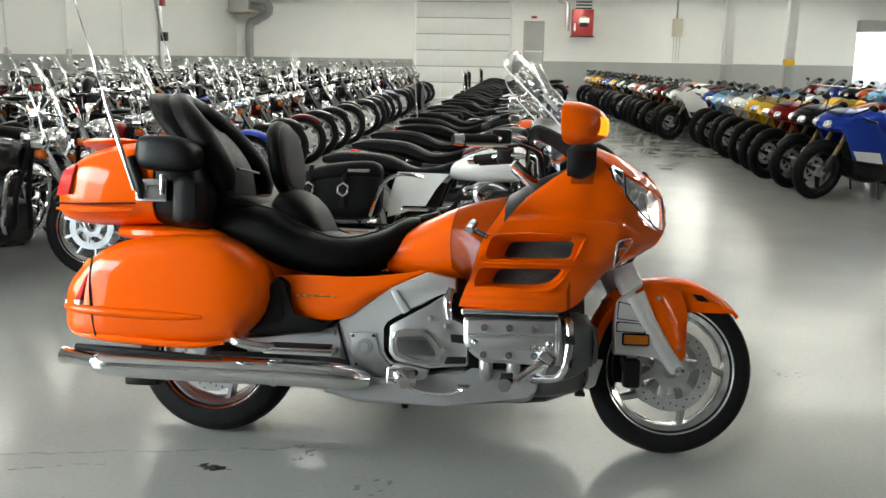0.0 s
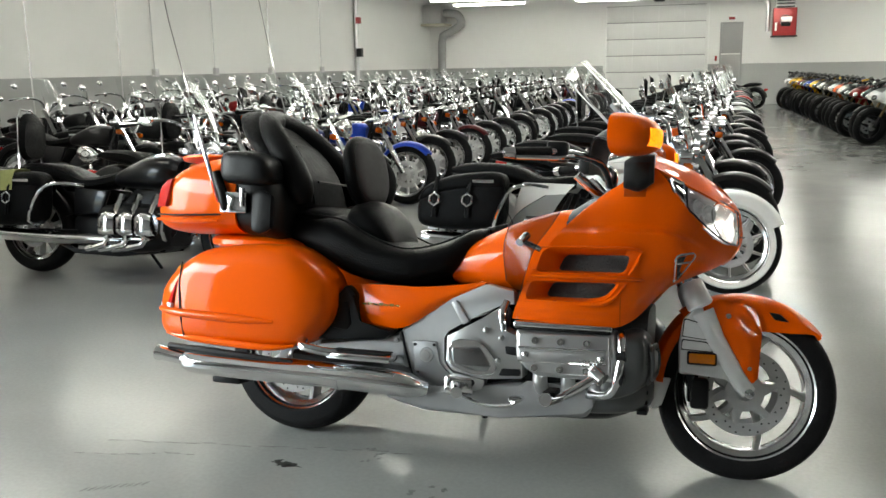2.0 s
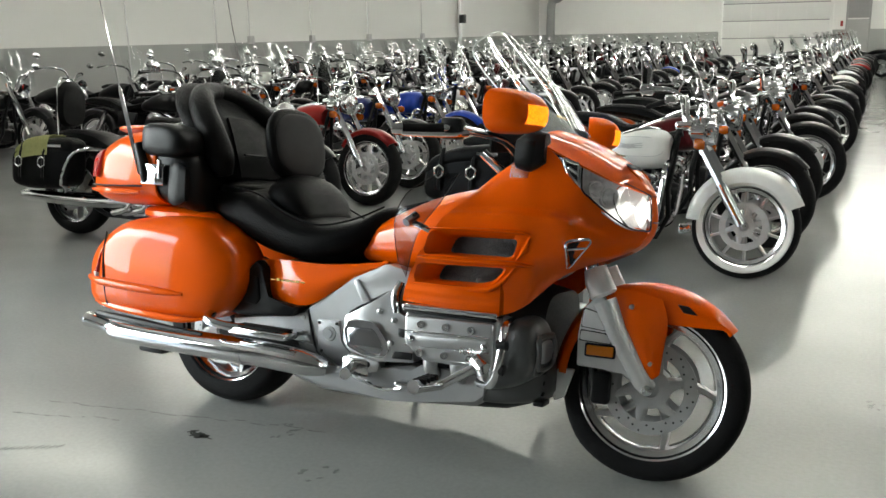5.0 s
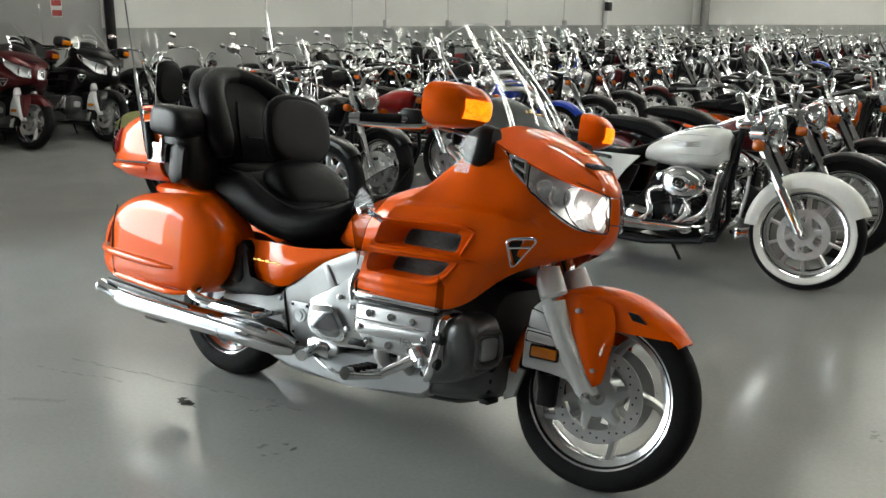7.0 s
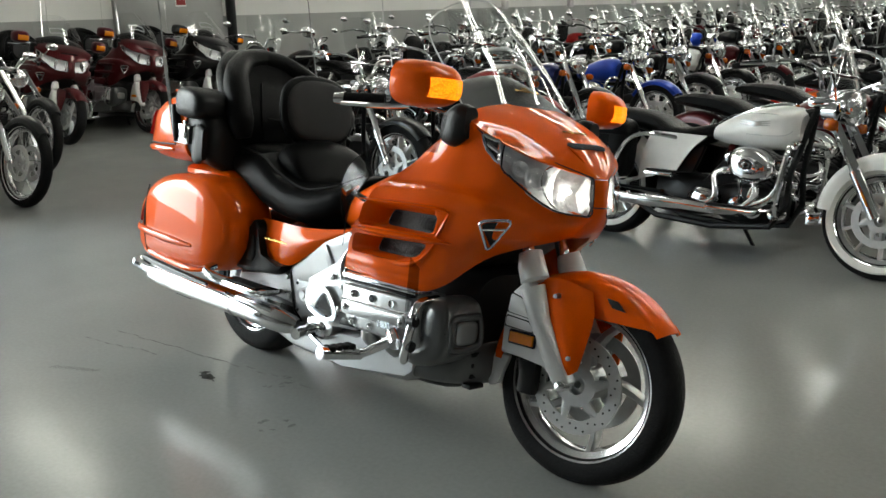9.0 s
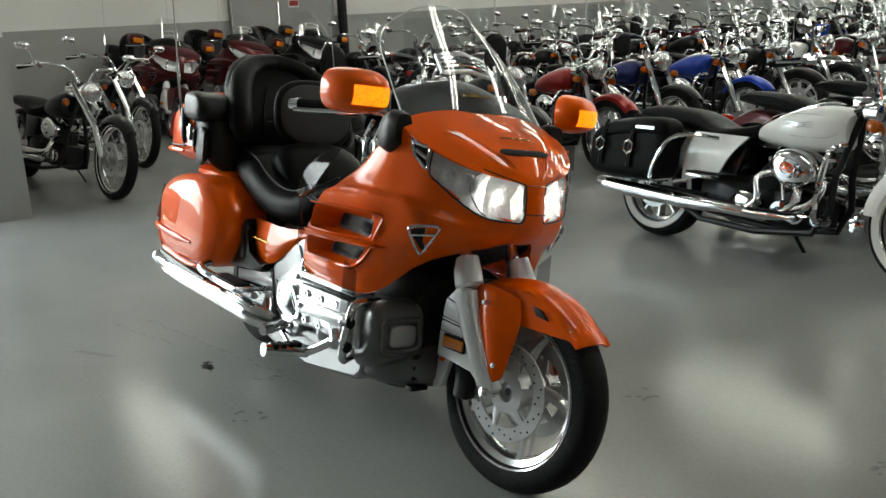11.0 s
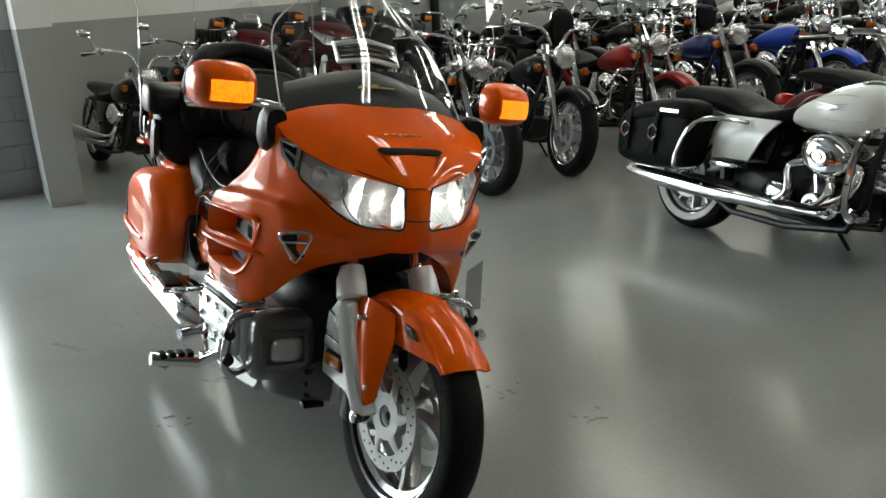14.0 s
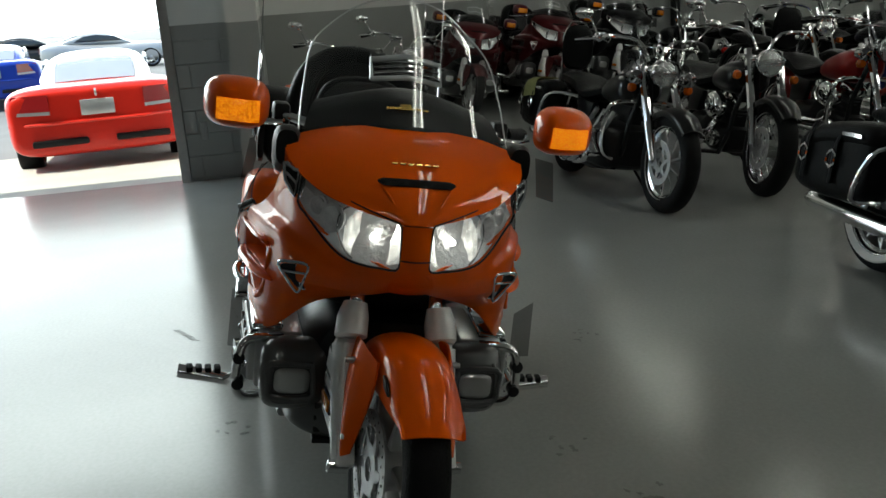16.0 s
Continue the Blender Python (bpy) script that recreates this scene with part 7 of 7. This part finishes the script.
for x, y, lab in ((5.45, 17.6, "white painted steel column with grey foot"), (7.02, 18.5, "white painted steel column with yellow band")):
    c = thing("column", lab, "column", "columns")
    part("shaft", box(x - 0.1, x + 0.1, y - 0.1, y + 0.1, BAND, H, 0.008), WHITE, c)
    part("foot", box(x - 0.103, x + 0.103, y - 0.103, y + 0.103, 0, BAND - 0.002, 0.008), BANDM, c)
    if x > 6:
        part("yellow_band", box(x - 0.106, x + 0.106, y - 0.106, y + 0.106, BAND + 0.0, BAND + 0.14, 0.004), PAINT["yellow"], c)
pipe = thing("heater_flue", "white square flue and pipe in the hall corner", "pipe")
part("flue_box", box(XW + 0.05, XW + 0.75, YN - 0.95, YN - 0.25, 2.95, 3.6, 0.02), STEEL, pipe)
part("flue_shelf", box(XW + 0.0, XW + 0.9, YN - 1.05, YN - 0.15, 2.86, 2.94, 0.01), BEIGE, pipe)
part("flue_pipe", tube([(XW + 0.75, YN - 0.6, 3.3), (XW + 1.25, YN - 0.6, 3.25), (XW + 1.35, YN - 0.5, 2.9), (XW + 0.8, YN - 0.3, 2.6), (XW + 0.55, YN - 0.25, 2.3), (XW + 0.55, YN - 0.25, 0.0)], 0.15, 12, 3), CEIL, pipe)
for y in (22.4,):
    cd = thing("wall_conduit", "grey conduit with switch box running up the wall", "conduit")
    part("pipe", tube([(XW + 0.08, y, 0.6), (XW + 0.08, y, H)], 0.07, 8), STEEL, cd)
    part("switch_box", box(XW + 0.1, XW + 0.25, y - 0.1, y + 0.1, 1.75, 2.0, 0.01), DARK, cd)
    part("alarm", box(XW + 0.1, XW + 0.22, y - 0.08, y + 0.08, 2.72, 2.9, 0.01), SIGNRED, cd)
for y in (12.4, 14.6, 17.1, 20.0):
    wb = thing("wall_outlet", "dark outlet box with a thin cable on the wall", "outlet", "wall outlets")
    part("box", box(XW + 0.002, XW + 0.1, y - 0.065, y + 0.065, BAND - 0.03, BAND + 0.13, 0.015), STEEL, wb)
    part("cable", tube([(XW + 0.03, y, BAND + 0.125), (XW + 0.03, y, H)], 0.012, 6), STEEL, wb)
for y in (9.1, 11.4):
    jn = solid("trim", box(XW + 0.001, XW + 0.012, y - 0.012, y + 0.012, 0.1, H - 0.01), STEEL, "dark seam strip on the wall", kind="structure")
wd = thing("door_3", "tall grey steel sliding door in the side wall", "door", kind="structure")
part("leaf", box(XW + 0.01, XW + 0.09, 4.0, 5.75, 0.02, 3.2, 0.01), GREYDOOR, wd)
part("rail", box(XW + 0.02, XW + 0.16, 2.8, 6.0, 3.2, 3.32, 0.01), DARK, wd)
dp = solid("downpipe", tube([(XW + 0.12, 5.87, 0.0), (XW + 0.12, 5.87, H)], 0.075, 10), DARK, "dark downpipe beside the sliding door", "pipe")
sg = thing("wall_sign", "narrow red and white striped sign on the grey door", "sign")
part("board", box(XW + 0.092, XW + 0.105, 4.95, 5.12, 1.5, 2.1, 0.003), WHITE, sg)
for i in range(4):
    part("sign_bar", box(XW + 0.104, XW + 0.109, 4.96, 5.11, 1.52 + i * 0.14, 1.6 + i * 0.14), SIGNRED, sg)
sw = thing("light_switch", "grey switch box on the block wall", "switch")
part("box", box(XD + 0.002, XD + 0.035, -0.81, -0.75, 0.36, 0.52, 0.006), GREYDOOR, sw)


# ---- stains on the floor ----
def blot(x, y, rx, ry, ang, seed, material, name, label):
    r = random.Random(seed)
    n = 22
    rad = [1 + 0.45 * r.uniform(-1, 1) for _ in range(n)]
    ca, sa = math.cos(radians(ang)), math.sin(radians(ang))
    pts = []
    for i in range(n):
        a = 2 * math.pi * i / n
        u, w = rx * rad[i] * math.cos(a), ry * rad[i] * math.sin(a)
        pts.append((x + u * ca - w * sa, y + u * sa + w * ca))
    bm = loft([[V(px, py, 0.0) for px, py in pts], [V(x + (px - x) * 0.9, y + (py - y) * 0.9, 0.0006) for px, py in pts]])
    return bm


def stain_group(name, label, spots, material):
    solid(name, join(*[blot(*s, i, material, "", "") for i, s in enumerate(spots)]), material, label, "stain", kind="stuff")


stain_group("oil_stain", "dark oil stain on the concrete floor", [(0.06, -0.345, 0.035, 0.02, 10), (0.02, -0.33, 0.02, 0.012, 40), (0.09, -0.35, 0.03, 0.008, -10)], STAIN)
prints = random.Random(8)
for cx, cy in ((0.36, -0.19), (0.21, 1.03), (1.12, 0.67), (0.62, -0.42), (1.45, 0.78), (2.35, 0.9)):
    stain_group("paw_marks", "scattered small dark marks on the concrete floor", [(cx + prints.uniform(-0.07, 0.07), cy + prints.uniform(-0.06, 0.06), prints.uniform(0.006, 0.014), prints.uniform(0.004, 0.009), prints.uniform(0, 90)) for _ in range(9)], SCUFF)
stain_group("tyre_scuff", "faint dark tyre scuffs across the concrete floor", [(-0.7 + i * 0.075 + prints.uniform(-0.02, 0.02), -0.33 + i * 0.013 + prints.uniform(-0.01, 0.01), prints.uniform(0.015, 0.04), 0.003, prints.uniform(4, 14)) for i in range(16)], SCUFF)
stain_group("tyre_scuff", "faint dark tyre scuffs across the concrete floor", [(-0.75 + i * 0.07, -0.48 + i * 0.02 + prints.uniform(-0.01, 0.01), prints.uniform(0.01, 0.03), 0.003, prints.uniform(4, 20)) for i in range(7)], SCUFF)
stain_group("tread_mark", "short ribbed tread mark on the floor", [(-0.52 + i * 0.022, -0.72 + i * 0.012, 0.004, 0.018, -20) for i in range(9)], SCUFF)


# ---- blocks of the wall beside the open door ----
low = bpy.data.objects["wall_door_lower"]
bw, bh = 0.4, 0.2
block_mesh = finish("block", box(0, 0.012, 0.004, bw - 0.004, 0.004, bh - 0.004, 0.004, 1), BANDM)
half_mesh = finish("block", box(0, 0.012, 0.004, 0.116, 0.004, bh - 0.004, 0.004, 1), BANDM)
for r in range(6):
    y = -0.95 + (0.0 if r % 2 else 0.12)
    for me, y0 in ((block_mesh, y), (half_mesh, -0.95 if r % 2 == 0 else -0.95 + bw)):
        b = new("block", me)
        b.parent = low
        b.location = (XD - 0.0005, y0, r * bh + 0.02)
